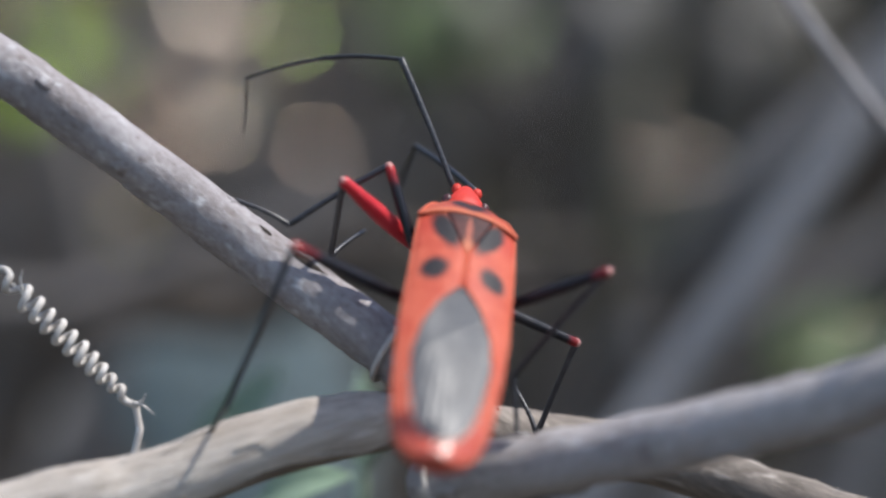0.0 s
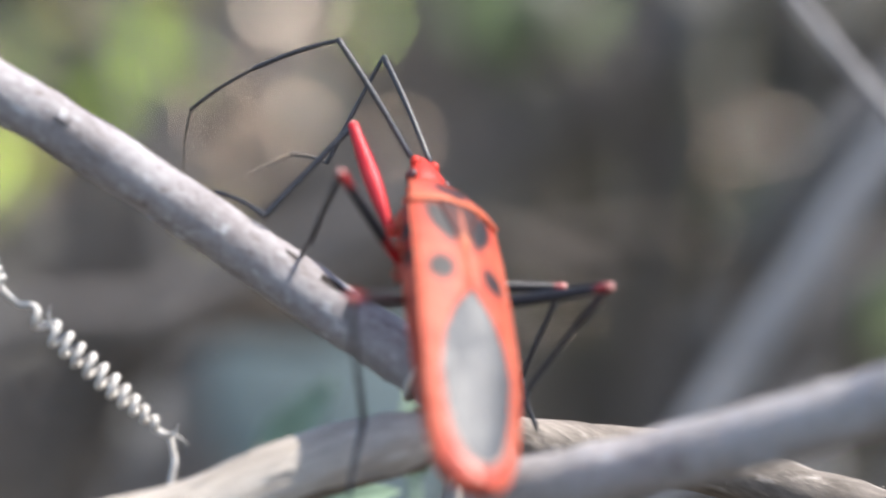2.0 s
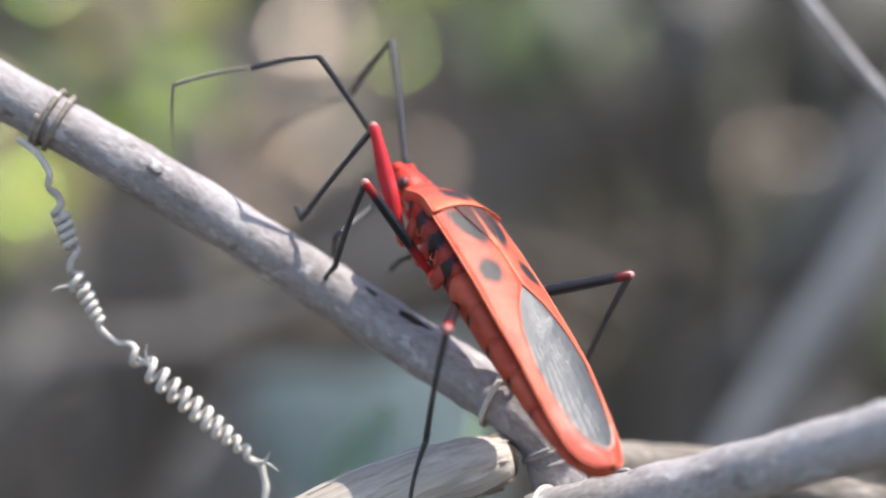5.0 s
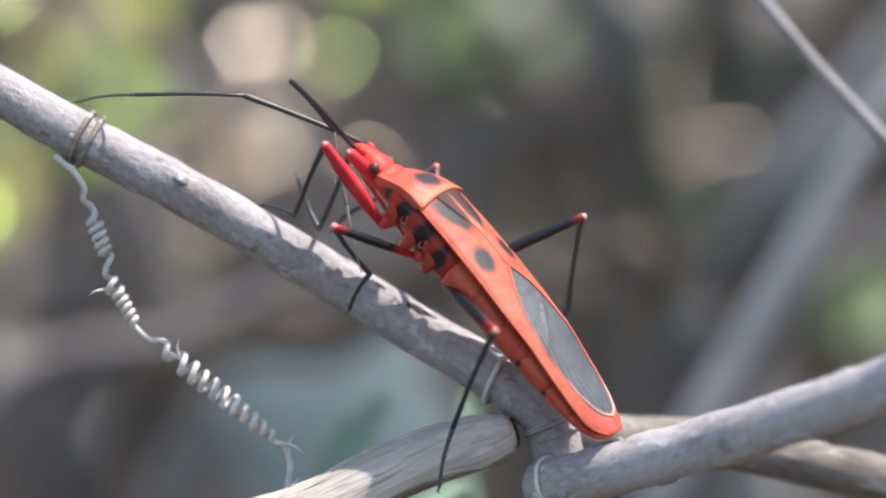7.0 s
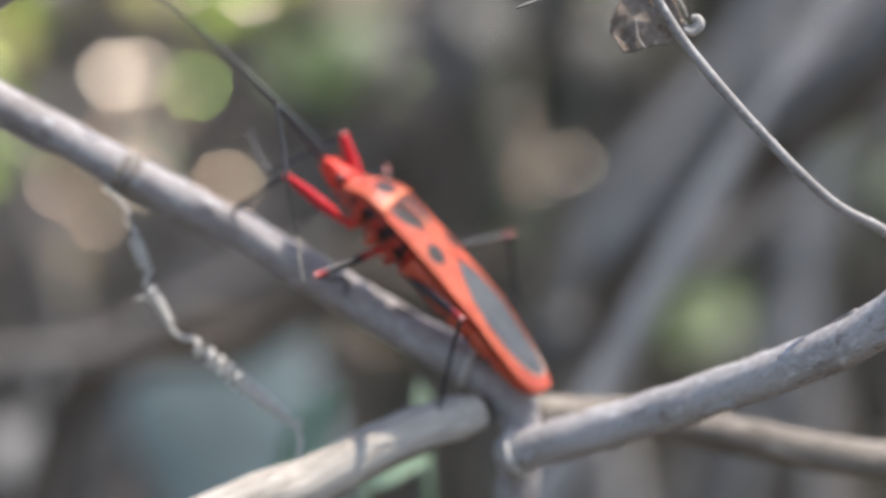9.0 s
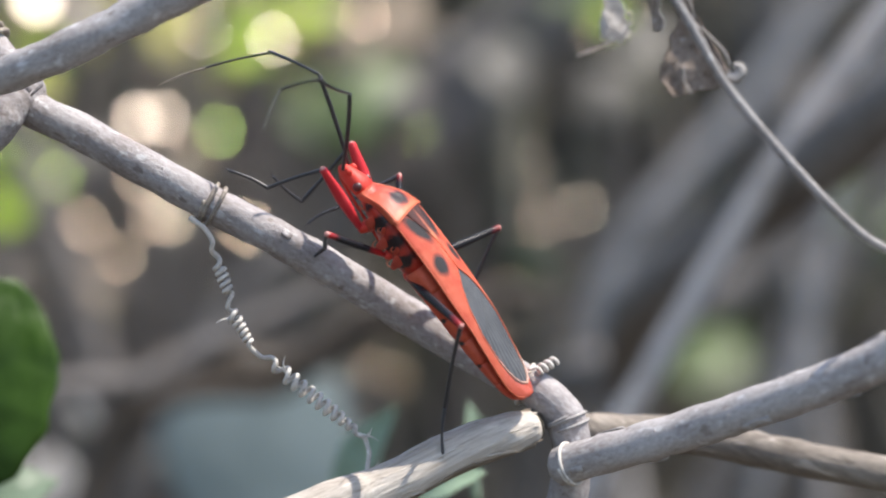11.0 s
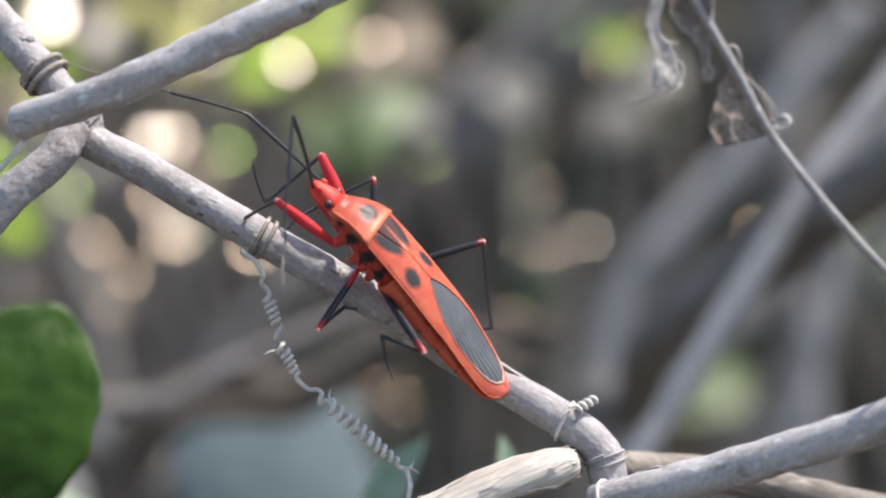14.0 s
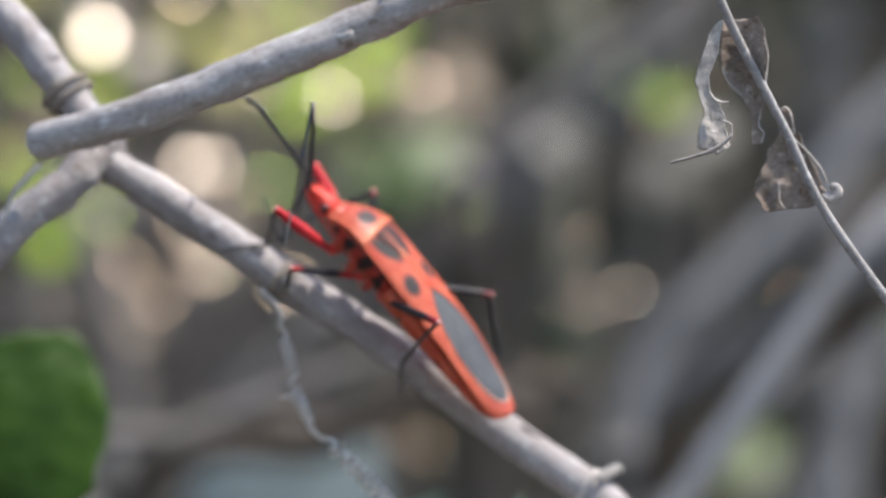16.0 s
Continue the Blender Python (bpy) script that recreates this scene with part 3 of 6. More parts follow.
# ---- leaves ----
def blade(bm, base, tip, width, face, curl=0.0, fold=0.2, crumple=0.0, seed=0.0, shape=((0, 0.05), (0.25, 0.8), (0.45, 1.0), (0.75, 0.6), (1, 0.02)), nu=18, nv=8, thick=0.12):
    """A leaf between two points (metres), with a folded midrib, curl along its length and crumples, and a real thickness."""
    axis = tip - base
    side = axis.cross(face).normalized()
    up = side.cross(axis).normalized()
    length = axis.length
    layers = []
    for off in (0.0, thick / 1000):
        rows = []
        for i in range(nu + 1):
            s = i / nu
            w = lerp(shape, s) * width / 2
            row = []
            for j in range(-nv, nv + 1):
                q = j / nv
                p = base + axis * s + side * (w * q) + up * (curl * length * math.sin(math.pi * s) + fold * w * abs(q) + off)
                if crumple:
                    k = p * 210 + Vector((seed, seed * 1.7, 0))
                    d = Vector((noise.noise(k), noise.noise(k + Vector((9, 3, 1))), noise.noise(k + Vector((2, 7, 5)))))
                    k2 = p * 520 + Vector((seed, 0, seed))
                    d += 0.45 * Vector((noise.noise(k2), noise.noise(k2 + Vector((9, 3, 1))), noise.noise(k2 + Vector((2, 7, 5)))))
                    p = p + d * crumple / 1000
                row.append(bm.verts.new(p))
            rows.append(row)
        layers.append(rows)
    a, b = layers
    m = 2 * nv
    for i in range(nu):
        for j in range(m):
            bm.faces.new((a[i][j], a[i + 1][j], a[i + 1][j + 1], a[i][j + 1]))
            bm.faces.new((b[i][j], b[i][j + 1], b[i + 1][j + 1], b[i + 1][j]))
        for j in (0, m):
            bm.faces.new((a[i][j], b[i][j], b[i + 1][j], a[i + 1][j]))
    for i in (0, nu):
        for j in range(m):
            bm.faces.new((a[i][j], a[i][j + 1], b[i][j + 1], b[i][j]))
    return bm


def rib(bm, base, tip, face, curl, r):
    axis = tip - base
    up = axis.cross(face).normalized().cross(axis).normalized()
    tube(bm, [base + axis * s + up * (curl * axis.length * math.sin(math.pi * s) - r * 0.3) for s in steps(-0.12, 0.95, 10)], lambda s: r * (1.1 - 0.8 * s), 6)


def leaf(name, base, tip, width, face, mat, label, curl=0.1, fold=0.15, crumple=0.0, seed=0.0, rib_r=0.0004, group="", stalk=False, **more):
    """One leaf with its midrib, in mm."""
    bm = bmesh.new()
    a, b, f = mm(*base), mm(*tip), Vector(face).normalized()
    blade(bm, a, b, width / 1000, f, curl, fold, crumple, seed, **more)
    ob = thing(name, bm, mat, label, "leaf", group)
    bm = bmesh.new()
    rib(bm, a, b, f, curl, rib_r)
    part("midrib", bm, mat, ob)
    if stalk:
        bm = bmesh.new()
        tube(bm, curve([a, a + Vector((0, 0.01, -0.06)), Vector((a.x - 0.03, a.y + 0.02, 0.2)), Vector((a.x - 0.02, a.y + 0.02, -0.01))], 6), 0.0007, 6)
        part("stalk", bm, mat, ob)
    return ob


leaf("green_leaf", (-87.7, 52.0, -43.8), (-71.2, 62.0, -7.5), 33, (0.25, -1, 0.35), GREEN, "broad dark green living leaf", curl=0.08, fold=0.12, crumple=0.6, seed=5.0, stalk=True, rib_r=0.0005, nu=24, nv=12, shape=((0, 0.3), (0.2, 0.9), (0.45, 1.0), (0.75, 0.8), (0.92, 0.42), (1, 0.05)))
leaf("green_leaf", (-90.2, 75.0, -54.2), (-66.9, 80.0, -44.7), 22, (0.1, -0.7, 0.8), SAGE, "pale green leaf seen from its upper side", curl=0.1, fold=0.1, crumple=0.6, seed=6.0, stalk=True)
leaf("green_leaf", (-18.5, 115.0, -52.8), (-5.1, 105.0, -32.8), 11, (0.4, -0.6, 0.85), PALEGREEN, "narrow grey-green leaf behind a tendril", curl=0.02, fold=0.05, crumple=0.5, seed=7.0, stalk=True)
leaf("green_leaf", (10.0, 75.0, -43.8), (8.9, 72.0, -30.4), 6.0, (0.4, -0.7, 0.5), PALEGREEN, "small grey-green leaf tip behind a stick", curl=0.05, fold=0.3, seed=8.0, stalk=True)
leaf("green_leaf", (0.6, 48.0, -45.9), (12.0, 46.0, -41.2), 6.5, (0.1, -0.8, 0.7), PALEGREEN, "small green leaf under a broken stick", curl=0.1, fold=0.3, seed=9.0, stalk=True)
leaf("waxy_leaf", (-70.4, 420.0, -97.3), (-32.4, 430.0, -42.1), 78, (0.1, -1, 0.45), BLUEGREY, "large waxy blue-grey leaf low in the thicket", curl=0.05, fold=0.1, crumple=1.0, seed=10.0, stalk=True, rib_r=0.001)


def withered(mid, widths, face, mat, label, cup=0.3, crumple=1.0, seed=0.0, rims=()):
    """A dead leaf hanging along a bent midline (mm), cupped and crumpled, with rolled rims."""
    line = curve([mm(*p) for p in mid], 8)
    side0 = Vector(face).normalized()
    keys = [(i / (len(widths) - 1), w / 1000) for i, w in enumerate(widths)]
    n, nv = len(line), 9
    bm = bmesh.new()
    layers = []
    for off in (0.0, 0.00016):
        rows = []
        for i, p in enumerate(line):
            t = (line[min(i + 1, n - 1)] - line[max(i - 1, 0)]).normalized()
            side = t.cross(side0).normalized()
            up = side.cross(t).normalized()
            w = lerp(keys, i / (n - 1)) * (1 + 0.12 * noise.noise(Vector((i * 0.5, seed, 0)))) / 2
            row = []
            for j in range(-nv, nv + 1):
                q = j / nv
                v = p + side * w * q + up * (cup * w * q * q + off)
                k = v * 230 + Vector((seed, seed * 1.7, 0))
                d = Vector((noise.noise(k), noise.noise(k + Vector((9, 3, 1))), noise.noise(k + Vector((2, 7, 5)))))
                k2 = v * 640 + Vector((0, seed, 0))
                d += 0.4 * Vector((noise.noise(k2), noise.noise(k2 + Vector((9, 3, 1))), noise.noise(k2 + Vector((2, 7, 5)))))
                row.append(bm.verts.new(v + d * crumple / 1000 * min(1, w * 500)))
            rows.append(row)
        layers.append(rows)
    a, b = layers
    for i in range(n - 1):
        for j in range(2 * nv):
            bm.faces.new((a[i][j], a[i + 1][j], a[i + 1][j + 1], a[i][j + 1]))
            bm.faces.new((b[i][j], b[i][j + 1], b[i + 1][j + 1], b[i + 1][j]))
        for j in (0, 2 * nv):
            bm.faces.new((a[i][j], b[i][j], b[i + 1][j], a[i + 1][j]))
    for i in (0, n - 1):
        for j in range(2 * nv):
            bm.faces.new((a[i][j], a[i][j + 1], b[i][j + 1], b[i][j]))
    ob = thing("withered_leaf", bm, mat, label, "leaf", "withered leaves on the thin stem")
    bm = bmesh.new()
    tube(bm, [p + Vector((0, 0.0002, 0)) for p in line], lambda s: 0.00028 * (1.2 - s), 6, 0.2, seed, 900.0)
    part("midrib", bm, mat, ob)
    for pts, r in rims:
        bm = bmesh.new()
        tube(bm, curve([mm(*p) for p in pts], 6), lambda s: r / 1000 * (1.0 - 0.35 * abs(2 * s - 1)), 9, 0.3, seed, 700.0, 0.7)
        part("rolled_edge", bm, DRYLEAF, ob, "pale rolled leaf edge")
    return ob


withered(((30.8, -28.0, 45.8), (29.9, -28.0, 43.8), (29.4, -28.0, 41.2), (28.8, -28.0, 37.7), (29.4, -28.0, 34.9), (30.2, -28.0, 33.2), (30.6, -28.0, 30.9), (30.6, -28.0, 29.0), (30.1, -28.0, 27.0)), (0.65, 1.78, 2.14, 1.88, 1.68, 2.75, 4.04, 5.34, 3.56), (0.2, -1, 0.15), DRYLEAF, "torn grey withered leaf with a rolled pale edge", 0.1, 0.8, 2, ((((33.4, -29.0, 29.7), (32.3, -29.0, 28.4), (30.3, -29.0, 27.0), (27.8, -29.0, 26.0), (25.2, -29.0, 25.1)), 0.36), (((29.8, -29.0, 35.5), (30.5, -29.0, 34.6), (31.5, -29.0, 34.2), (32.5, -29.0, 34.3)), 0.3), (((32.0, -28.5, 31.6), (33.2, -28.5, 31.2), (33.5, -28.5, 29.4)), 0.2)))
withered(((34.1, -25.0, 46.6), (34.5, -25.0, 44.3), (34.8, -25.0, 41.1), (35.2, -25.0, 38.2), (36.3, -25.0, 35.9), (37.0, -25.0, 33.7), (37.1, -25.0, 31.6), (37.5, -25.0, 30.1), (37.4, -25.0, 28.8)), (4.85, 6.31, 6.63, 5.34, 3.56, 2.01, 0.91, 1.62, 1.1), (-0.3, -1, 0.1), DRYBROWN, "dark brown folded withered leaf on a thin stem", 0.5, 0.7, 3, ((((37.2, -25.5, 44.4), (38.0, -25.5, 41.5), (37.9, -25.5, 38.2), (37.8, -25.5, 35.0), (37.4, -25.5, 31.7), (38.2, -25.5, 30.6), (38.0, -25.5, 29.1)), 0.22), (((31.3, -25.5, 42.9), (31.3, -25.5, 40.6), (32.2, -25.5, 38.0), (34.5, -25.5, 35.8)), 0.2)))
withered(((41.6, -20.0, 34.6), (42.0, -20.0, 31.9), (42.4, -20.0, 28.7), (42.8, -20.0, 25.4), (43.1, -20.0, 22.4), (43.5, -20.0, 20.3)), (1.29, 2.43, 5.5, 8.25, 10.19, 8.74), (-0.1, -1, 0.15), DRYBROWN, "brown crumpled withered leaf behind a thin stem", 0.2, 0.9, 4, ((((47.9, -21.5, 22.5), (48.8, -21.5, 22.2), (49.7, -21.5, 22.9), (49.6, -21.5, 23.8), (48.9, -21.5, 23.9)), 0.95), (((41.3, -21.5, 23.9), (41.6, -21.5, 21.3), (42.6, -21.5, 19.9)), 0.2), (((40.7, -20.5, 34.2), (41.5, -20.5, 34.8), (42.4, -20.5, 33.7), (43.1, -20.5, 31.0)), 0.28), (((43.1, -21.0, 30.3), (45.3, -21.0, 28.4), (47.4, -21.0, 26.1), (48.3, -21.0, 24.2)), 0.22)))


# ---- the bug ----
bug = tagged(new("red_bug"), "large orange-red bug with black spots and long black legs", "insect")
HALF_WIDTH = ((-23.9, 0.6), (-23.4, 2.0), (-22.4, 3.2), (-21.0, 3.95), (-19.2, 4.5), (-17, 4.8), (-12, 5.2), (-6, 5.4), (0, 5.3), (6, 5.2), (11.4, 5.0))
CENTRE_Z = ((-24, 2.4), (-19.7, 3.2), (-10, 4.6), (0, 5.0), (6, 5.0), (11.4, 4.8))
MEMBRANE_W = ((-21.8, 0.0), (-21.6, 0.8), (-21.1, 1.5), (-20.0, 2.3), (-18.2, 3.0), (-15, 3.7), (-11, 4.05), (-7, 3.5), (-3.5, 2.1), (-0.6, 0.0))
SCUT_W = ((4.3, 0.0), (11.4, 2.7))


def roof(x, y):
    """Height of the folded wings."""
    w = max(0.3, smooth_lerp(HALF_WIDTH, x))
    return smooth_lerp(CENTRE_Z, x) - 1.4 * min(1.3, abs(y) / w) ** 2.2 * min(1, w / 4)


def sheet(xs, inner, outer, lift, nv=8, thick=0.18, relief=lambda x, y: 0.0):
    """A strip of wing between two outlines y = inner(x) and y = outer(x), with a real thickness, in mm."""
    bm = bmesh.new()
    layers = []
    for dz in (0, -thick):
        rows = []
        for x in xs:
            a, b = inner(x), outer(x)
            ys = [a + (b - a) * j / nv for j in range(nv + 1)]
            rows.append([bm.verts.new(Vector((x, y, roof(x, y) + lift + dz + relief(x, y))) / 1000) for y in ys])
        layers.append(rows)
    top, low = layers
    for i in range(len(xs) - 1):
        for j in range(nv):
            bm.faces.new((top[i][j], top[i + 1][j], top[i + 1][j + 1], top[i][j + 1]))
            bm.faces.new((low[i][j], low[i][j + 1], low[i + 1][j + 1], low[i + 1][j]))
        for j in (0, nv):
            bm.faces.new((top[i][j], low[i][j], low[i + 1][j], top[i + 1][j]))
    for i in (0, len(xs) - 1):
        for j in range(nv):
            bm.faces.new((top[i][j], top[i][j + 1], low[i][j + 1], low[i][j]))
    bmesh.ops.remove_doubles(bm, verts=bm.verts, dist=1e-6)
    return bm


for s, word in ((1, "left"), (-1, "right")):
    part("forewing", sheet(steps(-23.8, 11.2, 72), lambda x: s * max(0.04, (lerp(MEMBRANE_W, x) if x < 2 else lerp(SCUT_W, x)) - 0.05),
                           lambda x: s * max(0.06, smooth_lerp(HALF_WIDTH, x)), 0.05), CORIUM, bug, "orange-red forewing with black spots")


def pleats(x, y):
    """Creases of the folded membrane: ribs fanning backwards and one slanting fold."""
    rim = max(0.0, 1 - (abs(y) / max(0.2, lerp(MEMBRANE_W, x))) ** 4)
    ribs = abs(math.sin(78.0 * (y - 1.2) / (4 - x) + 1.1 * noise.noise(Vector((x * 0.3, y * 0.4, 0)))))
    fold = math.exp(-((x + 7.0 + 1.1 * (y + 0.5)) / 0.5) ** 2)
    return rim * (0.042 * ribs ** 0.7 * min(1, max(0, (-3 - x) / 4)) + 0.08 * fold + 0.05 * noise.noise(Vector((x * 1.3, y * 1.3, 3)))) - 0.06


part("wing_membrane", sheet(steps(-21.75, -0.6, 94), lambda x: -lerp(MEMBRANE_W, x) - 0.12, lambda x: lerp(MEMBRANE_W, x) + 0.12, -0.02, 60, 0.12, pleats), MEMBRANE, bug, "smoky grey veined wing membrane")
part("scutellum", sheet(steps(4.4, 11.3, 12), lambda x: -lerp(SCUT_W, x), lambda x: lerp(SCUT_W, x), 0.12, 8), SCUTELLUM, bug, "dark triangular scutellum")
# pale seams: where the wings meet, and round the membrane
bm = bmesh.new()
tube(bm, [Vector((x, 0, roof(x, 0) + 0.06)) / 1000 for x in steps(-0.8, 4.6, 8)], 0.00011, 6)
for s in (1, -1):
    tube(bm, [Vector((x, s * (lerp(MEMBRANE_W, x) + 0.02), roof(x, lerp(MEMBRANE_W, x)) + 0.04)) / 1000 for x in steps(-20.6, -0.7, 30)], 0.00010, 6)
    tube(bm, [Vector((x, s * smooth_lerp(HALF_WIDTH, x), roof(x, smooth_lerp(HALF_WIDTH, x)))) / 1000 for x in steps(-23.4, 11.2, 44)], 0.00014, 6)
SEAM = shell_material("pale_orange_seam", (0.60, 0.145, 0.075), (0.52, 0.095, 0.05))
part("wing_seam", bm, SEAM, bug, "pale orange wing edge")
# the cream hem of the membrane, widest behind
HEM = shell_material("cream_membrane_hem", (0.52, 0.34, 0.28), (0.48, 0.20, 0.14))
bm = bmesh.new()
hem_x = steps(-9.0, -21.7, 36)
hem = [(x, lerp(MEMBRANE_W, x) + 0.08) for x in hem_x]
hem = [(x, y) for x, y in hem] + [(-21.95, 0.0)] + [(x, -y) for x, y in reversed(hem)]
tube(bm, [Vector((x, y, roof(x, y) + 0.02)) / 1000 for x, y in hem], lambda q: (0.05 + 0.16 * math.sin(math.pi * q) ** 3) / 1000, 8, 0.1, 3.0, 900.0)
part("membrane_hem", bm, HEM, bug, "cream hem round the wing membrane")


def loft(sections, sides=24):
    """A closed body from sections (x, half width, top, bottom, keel) in mm; keel 0 is round below, 1 is a sharp V."""
    bm = bmesh.new()
    rings = []
    for x, w, top, low, keel in sections:
        ring = []
        mid = (top + low) / 2 + (top - low) * 0.15
        for k in range(sides):
            a = 2 * math.pi * k / sides
            c, s = math.cos(a), math.sin(a)
            if s >= 0:
                y, z = w * c, mid + (top - mid) * s
            else:
                round_y = w * c
                v_y = w * (1 - abs(s)) * (1 if c > 0 else -1)
                y = round_y + (v_y - round_y) * keel
                z = mid + (mid - low) * s
            ring.append(bm.verts.new(Vector((x, y, z)) / 1000))
        rings.append(ring)
    for a, b in zip(rings, rings[1:]):
        for k in range(sides):
            j = (k + 1) % sides
            bm.faces.new((a[k], a[j], b[j], b[k]))
    for ring in (rings[0], rings[-1]):
        bm.faces.new(ring)
    return bm


# abdomen in overlapping rings
EDGES = (3.0, -1.5, -6.0, -10.5, -15.0, -19.0, -21.9, -23.7)
for a, b in zip(EDGES, EDGES[1:]):
    rows = []
    for x in steps(a, b, 6):
        w = max(0.4, smooth_lerp(HALF_WIDTH, x) * 0.98)
        z = roof(x, w) - 0.25
        low = lerp(((-23.7, 0.6), (-22.9, -0.4), (-21, -1.0), (-15, -1.8), (-8, -2.3), (3, -2.8)), x)
        puff = 1 + 0.025 * math.sin(math.pi * (x - a) / (b - a))
        rows.append((x, w * puff, z, low * puff, 0.22))
    part("abdomen_segment", loft(rows), BODY, bug, "red abdomen segment with black side marks")
part("thorax", loft([(2.5, 4.4, 3.2, -2.8, 0.3), (5, 4.5, 3.6, -3.0, 0.2), (9, 4.5, 3.8, -2.9, 0.2), (12, 4.1, 3.4, -2.4, 0.2), (15, 3.2, 2.4, -1.7, 0.1), (17.2, 2.2, 1.7, -1.1, 0)]), THORAX, bug, "red thorax with black bands")

# side plates over the hips: upright orange-red lobes with dark clefts between them
for s in (1, -1):
    for x, y, z, wide, high in ((15.4, 2.2, 0.3, 0.65, 1.5), (12.9, 3.05, -0.7, 0.9, 1.8), (10.9, 3.75, 1.0, 0.6, 1.3), (9.2, 3.45, -0.9, 0.9, 1.9), (7.3, 3.95, 0.9, 0.55, 1.3), (5.6, 3.65, -0.9, 0.85, 1.7)):
        lean = Matrix.Rotation(radians(16), 4, "Y")
        bm = ellipsoid(bmesh.new(), Vector((x, s * y, z)) / 1000, (wide / 1000, 0.00045, high / 1000), lean, 18, 12)
        for v in bm.verts:
            v.co += (v.co - Vector((x, s * y, z)) / 1000) * 0.35 * noise.noise(v.co * 700)
        plate = part("side_plate", bm, PLATE, bug, "orange-red side plate of the thorax")
        bm = bmesh.new()
        low = [Vector((x + wide * 0.95 * math.cos(a) - 0.28 * high * math.sin(a), s * (y + 0.2), z + high * 0.98 * math.sin(a))) / 1000 for a in steps(-2.7, -0.4, 12)]
        tube(bm, low, lambda q: (0.04 + 0.07 * math.sin(math.pi * q)) / 1000, 6)
        part("plate_rim", bm, SEAM, plate, "pale orange rim of the plate")

# pronotum: a domed trapezoid with a raised rim
bm = bmesh.new()
rows = []
for x in steps(11.0, 17.6, 16):
    f = min(1.0, (x - 11.0) / 6.6)
    w = 5.15 * (1 - f) ** 0.85 * 1.0 + 2.35 * (1 - (1 - f) ** 0.85)
    zc = 4.95 - 0.25 * f - 3.1 * f ** 1.3 + 0.10 * math.exp(-(f / 0.1) ** 2) + 0.38 * math.sin(math.pi * f) ** 2 + (0.12 if f > 0.9 else 0) - (0.18 if 0.78 < f < 0.9 else 0)
    rows.append([bm.verts.new(Vector((x - 0.5 * (1 - f) * abs(j / 10) ** 2, w * j / 10, zc - 1.22 * abs(j / 10) ** 2.2 + (0.12 if abs(j) == 10 else 0) - 0.22 * math.sin(math.pi * f) * math.exp(-(j / 2.2) ** 2) * (1 if f > 0.35 else 0.4))) / 1000) for j in range(-10, 11)]
                + [bm.verts.new(Vector((x, w * 0.86 * j / 10, zc - 2.6 + 0.1 * abs(j) / 10)) / 1000) for j in range(10, -11, -1)])
for a, b in zip(rows, rows[1:]):
    for k in range(len(a)):
        j = (k + 1) % len(a)
        bm.faces.new((a[k], a[j], b[j], b[k]))
for r in (rows[0], rows[-1]):
    bm.faces.new(r)
part("pronotum", bm, PRONOTUM, bug, "orange pronotum with a dark band and a raised rim")
bm = bmesh.new()
tube(bm, [Vector((11.0 - 0.5 * abs(j / 10) ** 2, 5.2 * j / 10, 5.0 - 1.2 * abs(j / 10) ** 2.2)) / 1000 for j in range(-10, 11)], 0.00011, 8)
part("pronotum_rim", bm, SEAM, bug, "pale orange hind rim of the pronotum")
for s in (1, -1):
    bm = bmesh.new()
    line = []
    for x in steps(11.1, 17.5, 14):
        f = min(1.0, (x - 11.0) / 6.6)
        w = 5.15 * (1 - f) ** 0.85 + 2.35 * (1 - (1 - f) ** 0.85)
        line.append(Vector((x - 0.5 * (1 - f), s * (w + 0.03), 4.95 - 0.25 * f - 3.1 * f ** 1.3 + 0.38 * math.sin(math.pi * f) ** 2 - 1.12)) / 1000)
    tube(bm, line, 0.00017, 8)
    part("pronotum_edge", bm, SEAM, bug, "pale orange side edge of the pronotum")

# head, eyes, beak
head = part("head", loft([(16.2, 1.7, 1.2, -1.3, 0), (17.4, 1.75, 1.35, -1.6, 0), (18.0, 2.0, 1.55, -1.7, 0), (19.0, 2.0, 1.5, -1.9, 0), (20.0, 1.6, 1.2, -2.0, 0), (21.2, 1.25, 0.7, -2.0, 0), (22.3, 0.8, 0.2, -1.7, 0), (22.8, 0.3, -0.5, -1.3, 0)], 18), HEADRED, bug, "red pointed head")
for s in (1, -1):
    part("eye", ellipsoid(bmesh.new(), Vector((18.6, s * 1.98, 0.35)) / 1000, (0.00075, 0.0006, 0.0008)), EYE, bug, "dark red round eye")
    part("antenna_socket", ellipsoid(bmesh.new(), Vector((21.3, s * 1.1, 0.2)) / 1000, (0.0007, 0.00055, 0.0006)), HEADRED, bug)
bm = bmesh.new()
tube(bm, curve([Vector(p) / 1000 for p in ((22.2, 0, -1.2), (20.5, 0, -2.2), (15, 0, -2.9), (8, 0, -3.4))], 6), lambda s: 0.00038 - 0.0002 * s, 8)
part("beak", bm, HEADRED, bug, "thin red folded beak")


# ---- legs and antennae: rigid pieces along +x, each posed on the body ----
def rod(length, r0, r1, swell=0.0, flat=1.0, bent=0.0, sides=10):
    """A limb piece from the origin along x, in mm, swollen in its middle, with round ends."""
    bm = bmesh.new()
    line = [Vector((length * s, 0, bent * math.sin(math.pi * s))) / 1000 for s in steps(0, 1, 14)]
    tube(bm, line, lambda s: (r0 + (r1 - r0) * s + swell * math.sin(math.pi * min(1, s * 1.05)) ** 1.3) / 1000, sides, 0.03, length, 900.0, flat)
    return bm


